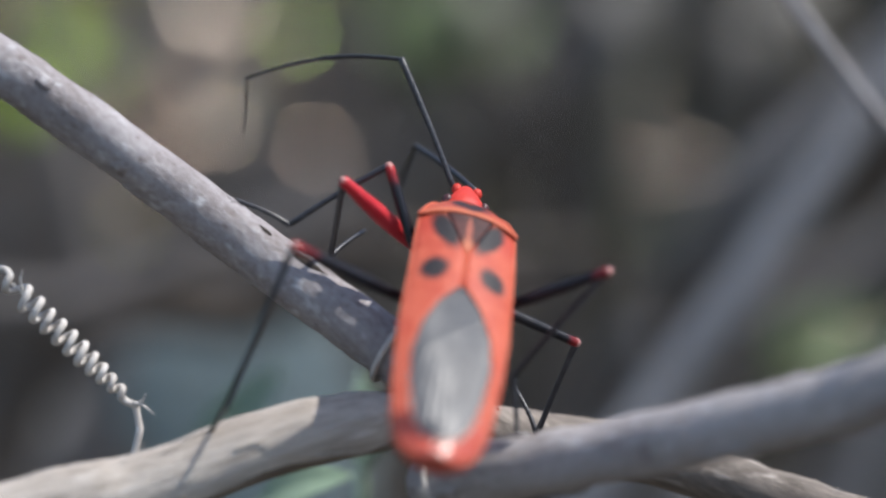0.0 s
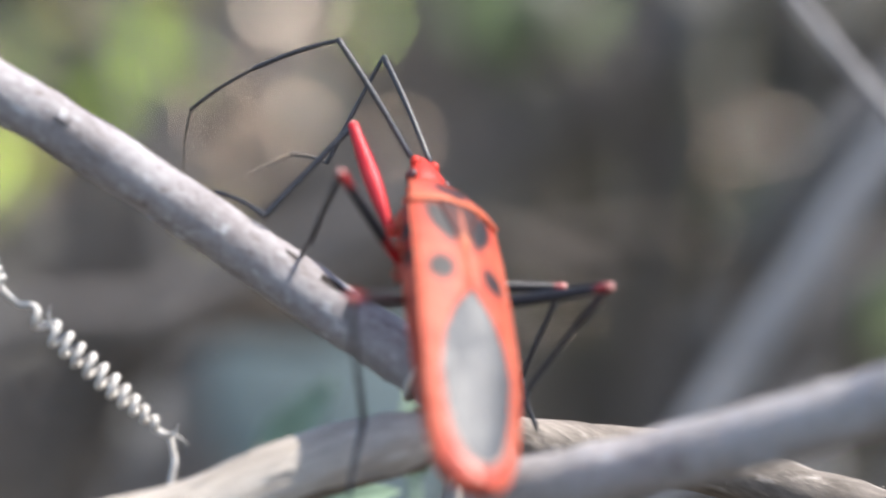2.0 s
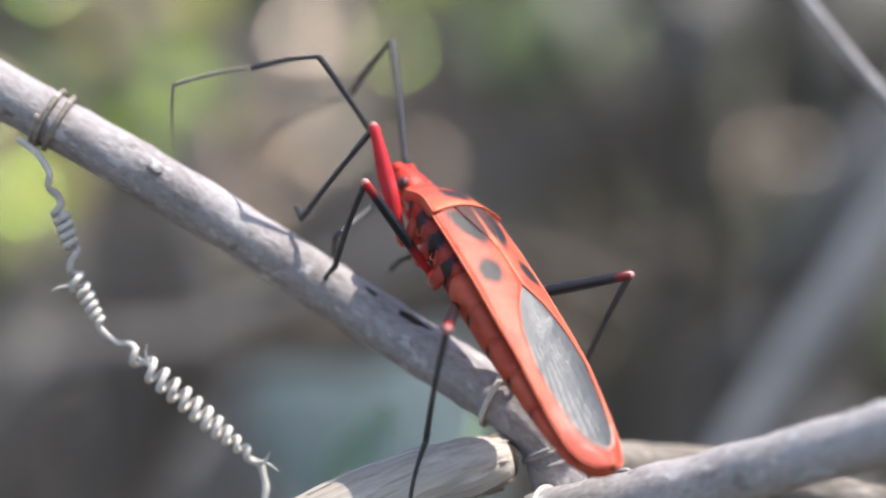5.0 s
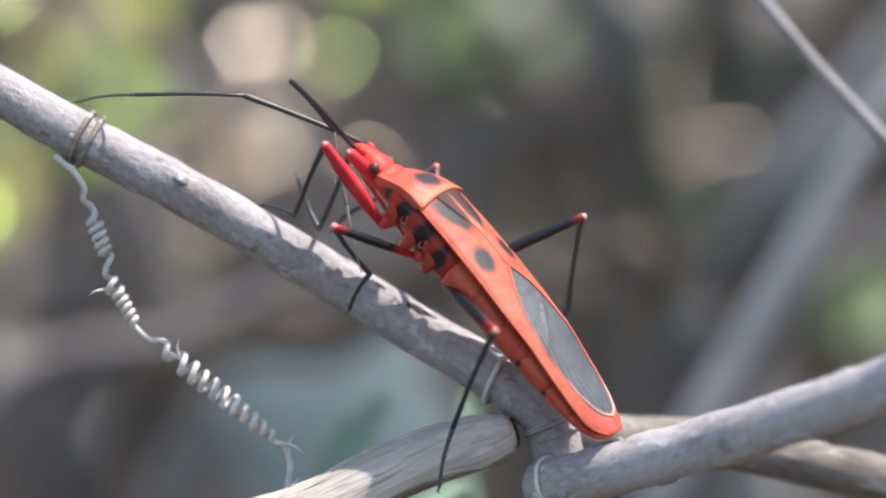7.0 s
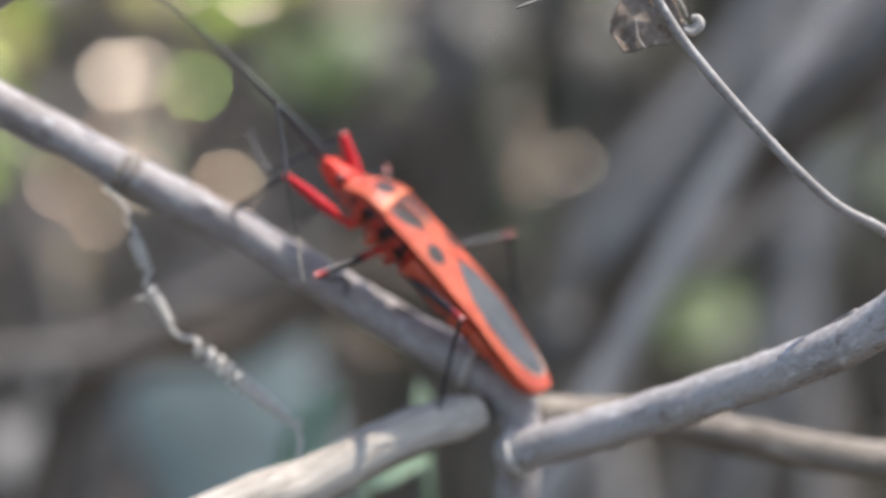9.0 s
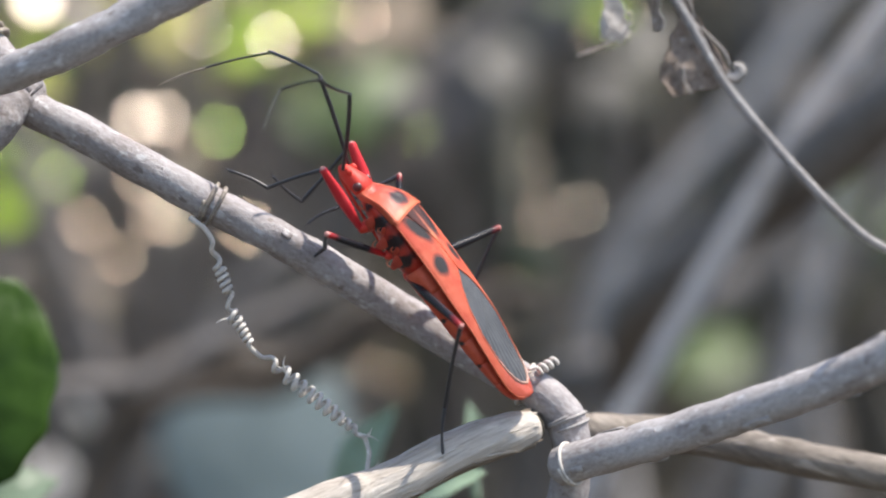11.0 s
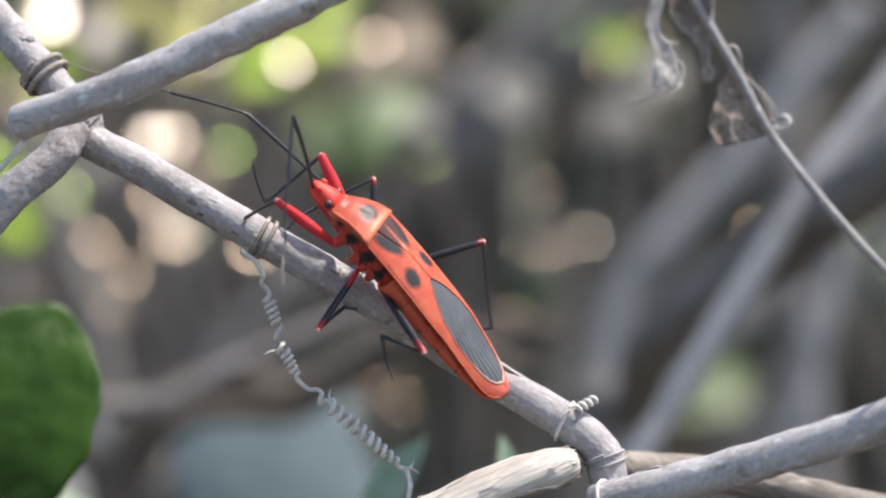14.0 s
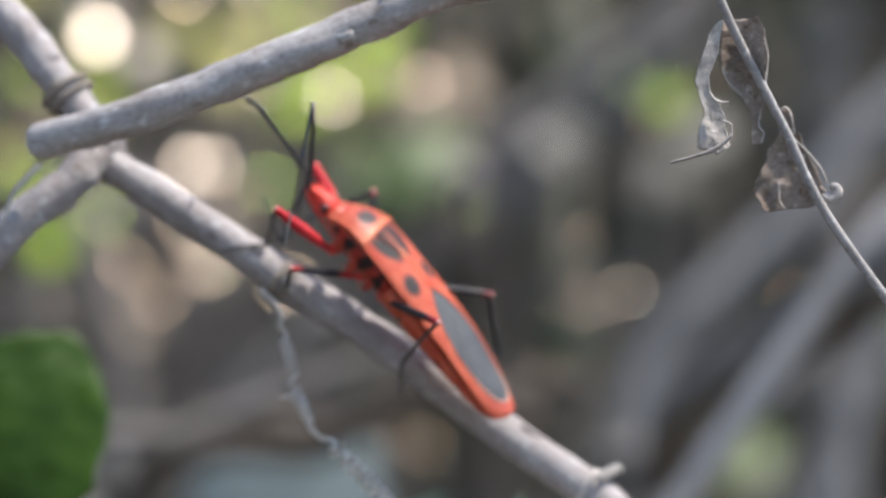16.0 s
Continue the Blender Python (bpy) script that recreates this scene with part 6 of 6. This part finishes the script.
    bend(8.3, (-7.5, 13.4, 5.9), (-13.0, 8.3, -9.8), (-17.0, 12.9, -13.6))
    bend(8.5, (-7.5, 13.4, 6.0), (-13.2, 7.2, -9.2), (-17.3, 9.8, -14.7))
    bend(9, (-7.6, 13.0, 6.3), (-14.6, 6.7, -8.3), (-18.7, 10.0, -13.1))
    bend(9.8, (-4.9, 15.7, 5.4), (-10.2, 10.3, -10.3), (-15.0, 11.9, -15.3))
    bend(10.6, (-5.1, 15.4, 5.6), (-11.2, 10.1, -9.7), (-16.3, 12.1, -14.3))
    bend(11.5, (-8.8, 10.3, 7.7), (-23.1, 7.3, -1.8), (-29.1, 10.4, -4.4))
    bend(12, (-9.2, 10.2, 7.2), (-24.6, 8.6, -0.8), (-29.5, 13.6, -2.1))
    bend(12.5, (-10.3, 9.9, 5.9), (-27.0, 8.3, 1.3), (-33.0, 10.8, -1.6))
    bend(13, (-10.6, 10.3, 4.9), (-27.7, 8.4, 2.0), (-33.9, 11.4, -0.0))
    bend(13.5, (-12.1, 8.5, 3.6), (-29.4, 8.5, 2.1), (-36.4, 10.4, 2.1))
    bend(14, (-6.9, 14.3, 5.5), (-4.1, 3.2, -7.5), (-10.4, 6.5, -8.9))
    bend(14.5, (-3.1, 13.9, 9.1), (-7.7, 9.1, -7.0), (-7.0, 2.2, -8.7))
    bend(15, (-4.2, 12.8, 9.6), (-5.6, 3.2, -4.8), (-9.0, -0.2, -10.0))
    bend(15.5, (-4.3, 12.3, 10.0), (-6.8, 2.9, -4.4), (-10.4, -0.1, -9.8))
    bend(16, (-4.3, 12.1, 10.1), (-7.3, 3.9, -4.9), (-11.1, 1.4, -10.4))
    bend()
    bend = limb_track(LEG_FR)
    bend(0, (23.7, -1.2, -6.2), (27.4, -3.7, -18.0), (30.6, -3.7, -11.6))
    bend(0.5, (23.8, -5.1, -6.3), (27.7, -9.5, -17.5), (30.2, -5.5, -12.2))
    bend(1, (23.3, -6.7, -6.7), (26.6, -12.0, -17.6), (29.2, -7.3, -12.9))
    bend(1.5, (22.9, -7.8, -6.4), (24.4, -15.2, -16.5), (26.5, -9.6, -12.6))
    bend(2, (22.7, -8.7, -6.5), (10.4, -7.5, -3.2), (17.0, -7.0, -5.9))
    bend(2.5, (17.2, -14.1, -1.8), (6.0, -16.0, -8.1), (11.6, -11.6, -9.1))
    bend(3, (10.2, 7.4, -1.8), (6.2, 4.4, -13.6), (4.8, 4.3, -20.7))
    bend(3.5, (18.9, -9.5, -10.3), (7.3, -7.7, -15.8), (13.7, -4.7, -14.6))
    bend(4, (13.7, 7.8, -0.7), (14.1, 0.5, -11.2), (9.6, 0.6, -16.9))
    bend(4.5, (21.6, -4.9, -10.3), (11.1, 2.2, -8.9), (7.3, 2.3, -15.1))
    bend(5.3, (23.9, -4.9, 1.4), (23.3, 4.4, -7.4), (27.3, -1.1, -9.5))
    bend(5.9, (23.4, -3.6, 2.7), (26.2, 3.0, -7.8), (30.7, -2.3, -9.1))
    bend(7, (21.5, 3.9, 0.3), (18.4, 0.5, -11.6), (25.2, -1.3, -10.3))
    bend(7.5, (23.8, 0.6, -1.1), (16.9, 0.0, -11.8), (23.8, -1.4, -10.5))
    bend(8, (22.0, 3.4, -0.0), (16.8, -0.6, -11.0), (23.7, -1.8, -10.0))
    bend(8.3, (20.9, 4.5, 0.3), (17.3, -2.2, -9.9), (24.4, -2.5, -9.6))
    bend(8.5, (22.8, -0.5, 2.9), (24.1, -0.5, -9.8), (30.7, -3.3, -9.1))
    bend(9, (23.2, -2.7, 3.0), (26.6, 0.0, -9.0), (32.8, -3.6, -9.0))
    bend(9.8, (23.3, -3.2, 2.9), (26.6, -1.3, -9.2), (33.5, -3.3, -9.0))
    bend(10.6, (23.5, -3.5, 2.6), (25.1, -2.7, -10.0), (32.2, -1.9, -9.1))
    bend(11.5, (24.4, -6.0, -2.4), (16.4, -2.6, -11.8), (18.8, 4.1, -11.3))
    bend(12, (23.9, -7.4, -3.1), (14.8, -3.0, -11.0), (17.7, 3.5, -11.2))
    bend(12.5, (24.6, -3.6, -4.9), (27.9, 1.8, -16.0), (28.8, -1.5, -9.7))
    bend(13, (24.7, -5.4, -2.6), (25.7, -0.3, -14.3), (30.7, -2.4, -9.7))
    bend(13.5, (24.5, -6.1, -2.5), (25.3, 0.7, -13.4), (30.6, -2.4, -9.8))
    bend(14, (24.3, -6.1, -0.5), (23.5, -2.7, -12.7), (29.9, -3.0, -9.7))
    bend(14.5, (24.2, -5.1, 1.2), (21.4, -7.0, -11.1), (27.8, -4.0, -9.8))
    bend(15, (24.2, -6.2, -0.3), (18.8, -0.4, -10.4), (25.8, -2.0, -9.7))
    bend(15.5, (24.3, -5.7, -0.6), (18.0, -0.4, -10.4), (25.0, -1.8, -9.8))
    bend(16, (24.5, -5.4, -1.1), (18.3, -0.8, -11.4), (25.3, -1.9, -10.1))
    bend()
    bend = limb_track(LEG_MR)
    bend(0, (8.4, -14.3, -5.6), (4.9, -13.2, -15.9), (9.1, -10.3, -14.4))
    bend(0.5, (5.9, -14.8, -2.7), (1.6, -15.2, -12.9), (6.0, -12.3, -12.9))
    bend(1, (4.6, -14.6, -1.7), (0.3, -16.8, -11.7), (4.6, -13.7, -11.5))
    bend(1.5, (3.4, -14.2, -0.5), (-1.8, -18.0, -9.5), (2.6, -15.1, -10.2))
    bend(2, (7.6, -13.9, 2.3), (3.9, -14.9, -8.0), (-0.1, -17.8, -10.4))
    bend(2.5, (5.9, -13.7, 2.6), (2.6, -15.3, -7.8), (6.8, -12.4, -9.2))
    bend(3, (1.8, -12.1, 2.9), (1.7, -16.7, -7.1), (5.8, -13.7, -8.4))
    bend(3.5, (1.9, -12.3, 2.2), (2.3, -18.2, -7.1), (6.1, -14.7, -8.3))
    bend(4, (4.6, -14.5, -2.5), (10.2, -5.6, -5.8), (13.8, -6.0, -9.6))
    bend(4.5, (14.9, -11.9, -1.0), (13.4, -2.4, -6.4), (16.2, -4.0, -10.6))
    bend(5.3, (16.1, -10.5, -0.5), (15.3, -1.6, -7.0), (17.3, -3.6, -11.4))
    bend(5.9, (16.1, -10.5, -0.2), (16.5, -2.0, -7.3), (17.8, -3.8, -12.1))
    bend(7, (15.8, -10.7, 0.2), (17.6, -3.1, -7.7), (18.0, -4.1, -12.8))
    bend(7.5, (15.7, -10.7, 0.3), (17.8, -3.5, -7.8), (18.0, -4.1, -13.0))
    bend(8, (15.9, -10.7, 0.2), (17.9, -3.1, -7.6), (18.0, -4.0, -12.8))
    bend(8.3, (15.6, -10.8, 0.5), (18.0, -4.0, -7.9), (18.0, -4.0, -13.2))
    bend(8.5, (15.7, -10.7, 0.3), (17.9, -3.5, -7.8), (18.0, -4.1, -13.0))
    bend(9, (15.8, -10.7, 0.2), (18.0, -3.1, -7.6), (18.0, -4.0, -12.8))
    bend(9.8, (15.6, -10.8, 0.5), (18.2, -4.1, -7.9), (17.9, -3.9, -13.1))
    bend(10.6, (15.4, -10.9, 0.8), (18.1, -5.3, -8.4), (17.9, -3.4, -13.2))
    bend(11.5, (15.5, -10.9, 0.5), (16.0, -6.2, -9.5), (18.0, -3.0, -13.1))
    bend(12, (16.3, -10.4, -3.9), (11.0, -4.4, -11.6), (16.2, -3.9, -12.0))
    bend(12.5, (16.0, -10.2, -5.5), (8.7, -3.5, -10.4), (13.9, -3.8, -11.3))
    bend(13, (15.6, -10.8, -5.1), (7.7, -4.4, -9.4), (12.7, -4.0, -10.8))
    bend(13.5, (15.3, -11.1, 0.6), (15.3, -6.4, -9.5), (17.3, -2.9, -12.8))
    bend(14, (15.4, -11.0, 0.9), (17.6, -6.6, -9.1), (17.9, -3.0, -12.9))
    bend(14.5, (15.4, -10.9, 0.8), (18.4, -5.9, -8.6), (17.8, -3.2, -13.0))
    bend(15, (15.4, -10.9, 0.8), (18.6, -5.9, -8.5), (17.8, -3.3, -13.0))
    bend(15.5, (15.4, -10.9, 0.8), (18.5, -6.0, -8.6), (17.8, -3.2, -13.0))
    bend(16, (15.4, -10.9, 0.8), (18.3, -6.8, -9.0), (17.9, -3.2, -12.9))
    bend()
    bend = limb_track(LEG_HR)
    bend(0, (1.3, -13.4, 9.5), (-1.7, -7.7, -3.9), (-6.8, -9.8, -9.2))
    bend(0.5, (1.8, -13.3, 9.7), (0.9, -10.3, -4.7), (-5.4, -10.6, -9.2))
    bend(1, (2.3, -14.1, 9.0), (0.5, -11.3, -5.4), (-5.8, -11.2, -9.8))
    bend(1.5, (2.8, -14.8, 8.3), (-0.1, -12.6, -6.0), (-6.4, -12.0, -10.3))
    bend(2, (2.3, -14.5, 8.7), (-0.2, -13.6, -5.7), (-6.4, -12.6, -10.1))
    bend(2.5, (2.5, -15.3, 7.9), (-3.5, -13.5, -5.5), (-8.9, -12.6, -10.8))
    bend(3, (0.3, -14.6, 8.6), (-5.1, -15.3, -5.1), (-10.3, -12.8, -10.0))
    bend(3.5, (6.8, -11.2, 11.4), (-2.0, -16.6, 0.9), (-8.6, -12.8, 0.9))
    bend(4, (3.0, -11.5, 11.4), (-0.8, -13.3, -2.7), (-6.9, -12.5, -7.3))
    bend(4.5, (1.4, -9.6, 12.3), (-0.9, -13.3, -1.8), (-6.1, -12.2, -7.4))
    bend(5.3, (-3.4, -14.8, 5.8), (-8.4, -12.2, -7.8), (-12.3, -12.1, -14.4))
    bend(5.9, (-4.0, -15.1, 4.8), (-9.8, -10.7, -8.0), (-12.9, -12.2, -14.9))
    bend(7, (-1.1, -10.4, 11.2), (-7.1, -16.2, -0.8), (-10.0, -14.3, -7.7))
    bend(7.5, (-1.7, -13.4, 8.6), (-8.2, -19.4, -3.1), (-10.7, -15.3, -9.0))
    bend(8, (-2.3, -11.9, 9.7), (-9.7, -17.9, -1.4), (-11.3, -15.1, -8.4))
    bend(8.3, (-3.0, -12.0, 9.2), (-9.1, -19.2, -1.9), (-11.2, -15.6, -8.4))
    bend(8.5, (-2.5, -13.0, 8.6), (-10.0, -20.4, -1.5), (-11.4, -16.4, -7.9))
    bend(9, (-3.6, -14.1, 6.5), (-11.3, -21.7, -3.3), (-12.0, -16.6, -9.0))
    bend(9.8, (-4.0, -15.1, 4.8), (-9.9, -8.5, -6.9), (-12.4, -12.3, -13.1))
    bend(10.6, (-3.5, -15.3, 5.0), (-9.1, -8.7, -6.9), (-12.1, -11.9, -13.1))
    bend(11.5, (3.1, -13.5, 9.7), (-6.0, -15.2, -1.7), (-9.6, -13.5, -8.3))
    bend(12, (2.0, -13.5, 9.6), (-7.8, -15.0, -1.2), (-10.6, -13.2, -8.1))
    bend(12.5, (-0.5, -13.5, 9.2), (-11.4, -10.7, -0.3), (-12.1, -11.6, -7.8))
    bend(13, (-1.6, -13.7, 8.6), (-13.3, -10.3, 0.3), (-13.1, -11.1, -7.3))
    bend(13.5, (-2.7, -14.0, 7.7), (-14.7, -9.4, 0.3), (-13.8, -10.7, -7.3))
    bend(14, (-3.6, -12.8, 8.4), (-15.9, -9.4, 1.1), (-14.6, -10.6, -6.3))
    bend(14.5, (-5.6, -10.8, 8.6), (-17.8, -10.2, 0.4), (-15.5, -11.0, -6.8))
    bend(15, (-7.6, -8.7, 8.1), (-18.8, -12.0, -0.8), (-15.8, -11.8, -7.8))
    bend(15.5, (-8.3, -7.8, 7.9), (-19.2, -13.0, -0.6), (-16.1, -12.5, -7.6))
    bend(16, (-8.2, -10.1, 6.0), (-17.4, -16.5, -3.4), (-15.0, -13.5, -10.0))
    bend()
    bend = limb_track(ANT_L)
    bend(0, (32.0, 9.9, 7.2), (35.4, 18.2, 2.4), (36.7, 25.3, -3.5), (37.9, 24.2, -11.3))
    bend(0.5, (33.9, 10.2, 2.7), (36.3, 17.3, -4.2), (36.7, 23.2, -11.4), (38.9, 26.9, -18.0))
    bend(1, (34.3, 8.4, -5.0), (42.7, 8.9, -10.6), (39.5, 15.5, -16.9), (35.9, 19.8, -23.0))
    bend(1.5, (33.6, 11.0, 0.5), (35.2, 15.5, -8.5), (34.6, 19.2, -17.0), (26.9, 20.2, -15.5))
    bend(2, (33.9, 10.3, 1.9), (35.1, 15.8, -6.6), (36.0, 18.5, -15.4), (34.9, 15.6, -22.7))
    bend(2.5, (32.9, 11.5, 2.6), (34.0, 15.1, -6.8), (33.8, 16.5, -16.1), (26.0, 17.8, -15.5))
    bend(3, (30.1, 14.3, 0.2), (32.0, 13.6, -9.8), (32.5, 12.2, -19.0), (29.7, 11.2, -26.4))
    bend(3.5, (35.3, 8.5, 0.4), (28.7, 14.9, -3.8), (28.1, 12.8, -12.9), (21.6, 17.3, -13.3))
    bend(4, (30.8, 12.4, 5.4), (32.0, 10.0, -4.4), (33.9, 7.1, -13.1), (27.9, 12.3, -12.7))
    bend(4.5, (31.6, 12.9, -2.3), (27.8, 16.1, -11.5), (20.0, 20.9, -13.1), (18.8, 15.6, -18.9))
    bend(5.3, (28.5, 9.2, 11.0), (38.2, 7.7, 8.3), (43.7, 14.3, 4.6), (40.1, 12.7, -2.4))
    bend(5.9, (28.6, 8.2, 11.5), (38.7, 7.0, 11.5), (44.7, 11.8, 6.2), (42.1, 12.0, -1.3))
    bend(7, (30.6, 12.5, 5.3), (24.4, 5.4, 1.5), (16.3, 8.8, -1.7), (9.1, 9.8, -5.4))
    bend(7.5, (31.5, 10.6, 7.1), (25.0, 6.2, 0.7), (18.4, 3.1, -5.1), (12.6, 8.4, -5.4))
    bend(8, (32.2, 9.2, 7.7), (23.6, 14.5, 6.0), (16.9, 10.8, 0.7), (11.1, 16.2, 0.4))
    bend(8.3, (31.4, 12.0, 5.2), (23.4, 14.0, -1.1), (20.2, 9.2, -8.4), (13.5, 13.1, -9.6))
    bend(8.5, (31.8, 11.5, 5.3), (24.6, 8.4, -1.2), (17.5, 6.8, -6.9), (11.8, 12.2, -8.2))
    bend(9, (31.7, 11.2, 5.9), (23.4, 16.1, 2.5), (16.2, 14.9, -3.3), (10.6, 20.4, -4.5))
    bend(9.8, (28.8, 7.6, 11.8), (38.0, 11.8, 12.4), (43.3, 11.8, 4.8), (38.8, 15.1, -0.8))
    bend(10.6, (29.3, 6.4, 12.1), (38.1, 11.4, 12.6), (44.2, 10.2, 5.6), (40.7, 14.6, -0.1))
    bend(11.5, (33.3, 4.9, 9.1), (30.7, 14.4, 11.7), (26.5, 8.7, 5.6), (24.3, 16.2, 7.1))
    bend(12, (36.0, 5.3, 3.8), (31.8, 13.4, -0.5), (27.9, 20.9, -4.6), (25.3, 28.2, -6.2))
    bend(12.5, (34.9, 4.4, 7.0), (30.1, 12.8, 3.8), (25.7, 20.4, 0.9), (22.9, 27.9, 0.3))
    bend(13, (33.5, 6.7, 8.0), (26.1, 12.8, 4.7), (19.0, 17.8, 1.1), (14.4, 24.2, 0.5))
    bend(13.5, (33.9, 6.6, 7.5), (26.8, 12.0, 2.4), (21.6, 19.5, 0.6), (18.4, 26.7, 1.2))
    bend(14, (33.8, 5.0, 8.4), (27.1, 11.9, 5.1), (20.5, 17.3, 1.2), (16.4, 24.0, 0.7))
    bend(14.5, (34.7, 5.3, 7.0), (29.4, 12.6, 2.2), (24.3, 18.4, -2.9), (21.0, 25.5, -4.6))
    bend(15, (32.0, 4.0, 10.8), (25.5, 11.5, 8.5), (19.6, 18.3, 6.5), (15.6, 25.2, 6.5))
    bend(15.5, (31.4, 0.8, 11.5), (25.2, 8.7, 10.0), (19.5, 15.9, 8.7), (15.7, 22.9, 9.0))
    bend(16, (32.3, 2.1, 10.8), (27.0, 10.6, 8.9), (21.7, 10.1, 1.2), (18.3, 17.3, 0.9))
    bend()
    bend = limb_track(ANT_R)
    bend(0, (35.2, 5.4, -5.5), (42.2, 5.3, -16.4), (47.4, 4.0, -25.9), (51.1, 3.0, -33.0))
    bend(0.5, (35.8, 6.5, 0.2), (28.9, 2.8, -10.2), (37.4, -1.5, -15.6), (34.4, 1.6, -22.4))
    bend(1, (36.2, 1.2, -6.1), (43.2, -3.5, -16.0), (47.0, -7.5, -25.4), (39.1, -5.6, -25.2))
    bend(1.5, (36.7, 0.7, -5.1), (43.0, -5.6, -14.6), (46.5, -10.6, -23.7), (38.8, -8.5, -22.5))
    bend(2, (37.2, 3.1, -0.3), (29.5, 4.8, -10.6), (37.8, 4.6, -17.8), (35.7, 9.8, -23.6))
    bend(2.5, (36.6, 1.9, -4.6), (44.0, 3.8, -15.1), (48.7, 2.1, -24.9), (42.1, 6.4, -23.3))
    bend(3, (21.0, 14.3, 2.4), (21.5, 16.1, -10.5), (22.5, 17.1, -21.4), (23.0, 18.0, -29.3))
    bend(3.5, (20.0, 14.4, -0.2), (23.0, 10.0, -12.0), (15.9, 7.1, -19.9), (15.8, 12.3, -26.0))
    bend(4, (37.4, -1.4, -2.6), (41.4, -6.9, -13.6), (43.9, -11.3, -23.3), (37.6, -6.3, -22.7))
    bend(4.5, (35.3, -1.1, -8.3), (27.3, 7.3, -14.0), (29.0, 5.8, -24.7), (30.0, 4.9, -32.7))
    bend(5.3, (30.3, -3.5, 13.0), (39.1, -12.9, 11.2), (43.3, -6.4, 3.5), (43.6, -9.8, -3.8))
    bend(5.9, (29.9, -4.5, 13.0), (39.6, -13.2, 13.0), (45.3, -7.8, 5.4), (47.8, -11.2, -1.4))
    bend(7, (34.8, 7.1, -3.9), (43.2, 13.1, -12.1), (48.9, 9.9, -20.9), (53.0, 7.0, -27.2))
    bend(7.5, (35.4, 6.8, 2.3), (47.2, 9.2, -2.7), (56.9, 8.6, -7.7), (64.1, 8.4, -11.3))
    bend(8, (35.6, 6.5, 2.1), (45.3, 14.9, 2.7), (54.3, 10.3, -1.6), (61.1, 7.3, -4.7))
    bend(8.3, (33.4, 9.5, -2.0), (42.5, 12.7, -10.8), (48.4, 10.3, -19.7), (52.7, 8.4, -26.2))
    bend(8.5, (34.0, 8.6, -3.2), (41.1, 2.9, -12.4), (46.8, -2.6, -19.9), (48.9, 5.2, -20.3))
    bend(9, (38.0, 0.4, -0.1), (50.0, -3.2, -3.4), (56.0, 5.4, -0.5), (62.0, 0.9, -3.5))
    bend(9.8, (30.7, -4.1, 12.6), (40.5, -12.6, 11.6), (46.5, -6.3, 5.0), (50.6, -9.6, -1.0))
    bend(10.6, (30.6, -3.2, 12.9), (39.4, -12.5, 11.0), (44.8, -6.2, 3.9), (47.0, -8.7, -3.4))
    bend(11.5, (34.9, 6.5, -5.0), (37.2, 6.1, -17.7), (37.9, 0.6, -27.1), (37.8, 8.4, -25.3))
    bend(12, (33.7, 6.6, -7.1), (31.3, 2.3, -19.1), (28.5, 12.1, -23.2), (24.1, 9.0, -29.1))
    bend(12.5, (37.7, -1.2, 0.4), (50.2, 0.4, -3.5), (60.6, 1.7, -6.8), (68.2, 2.4, -9.5))
    bend(13, (36.5, 2.5, -4.9), (43.9, 8.6, -13.9), (50.0, 13.8, -21.4), (54.2, 16.4, -27.7))
    bend(13.5, (37.6, 0.2, 1.5), (49.9, 2.4, -2.8), (59.6, 5.6, -7.6), (66.8, 7.7, -11.3))
    bend(14, (37.5, 0.7, -1.3), (47.4, 1.4, -9.7), (55.9, 8.0, -11.4), (61.4, 7.1, -17.2))
    bend(14.5, (32.7, -11.5, -4.1), (43.5, -5.5, -0.0), (54.5, -5.3, -1.4), (62.5, -5.1, -2.4))
    bend(15, (37.1, 3.3, 0.8), (42.2, -3.6, -8.9), (46.1, -9.8, -17.0), (49.3, -2.8, -14.8))
    bend(15.5, (36.9, 3.8, 1.4), (40.2, -5.2, -7.4), (42.8, -12.9, -14.7), (45.0, -5.7, -11.9))
    bend(16, (36.6, 3.3, 3.8), (39.0, -6.8, -4.0), (40.8, -15.3, -10.6), (42.1, -8.5, -6.6))
    bend()


motions()
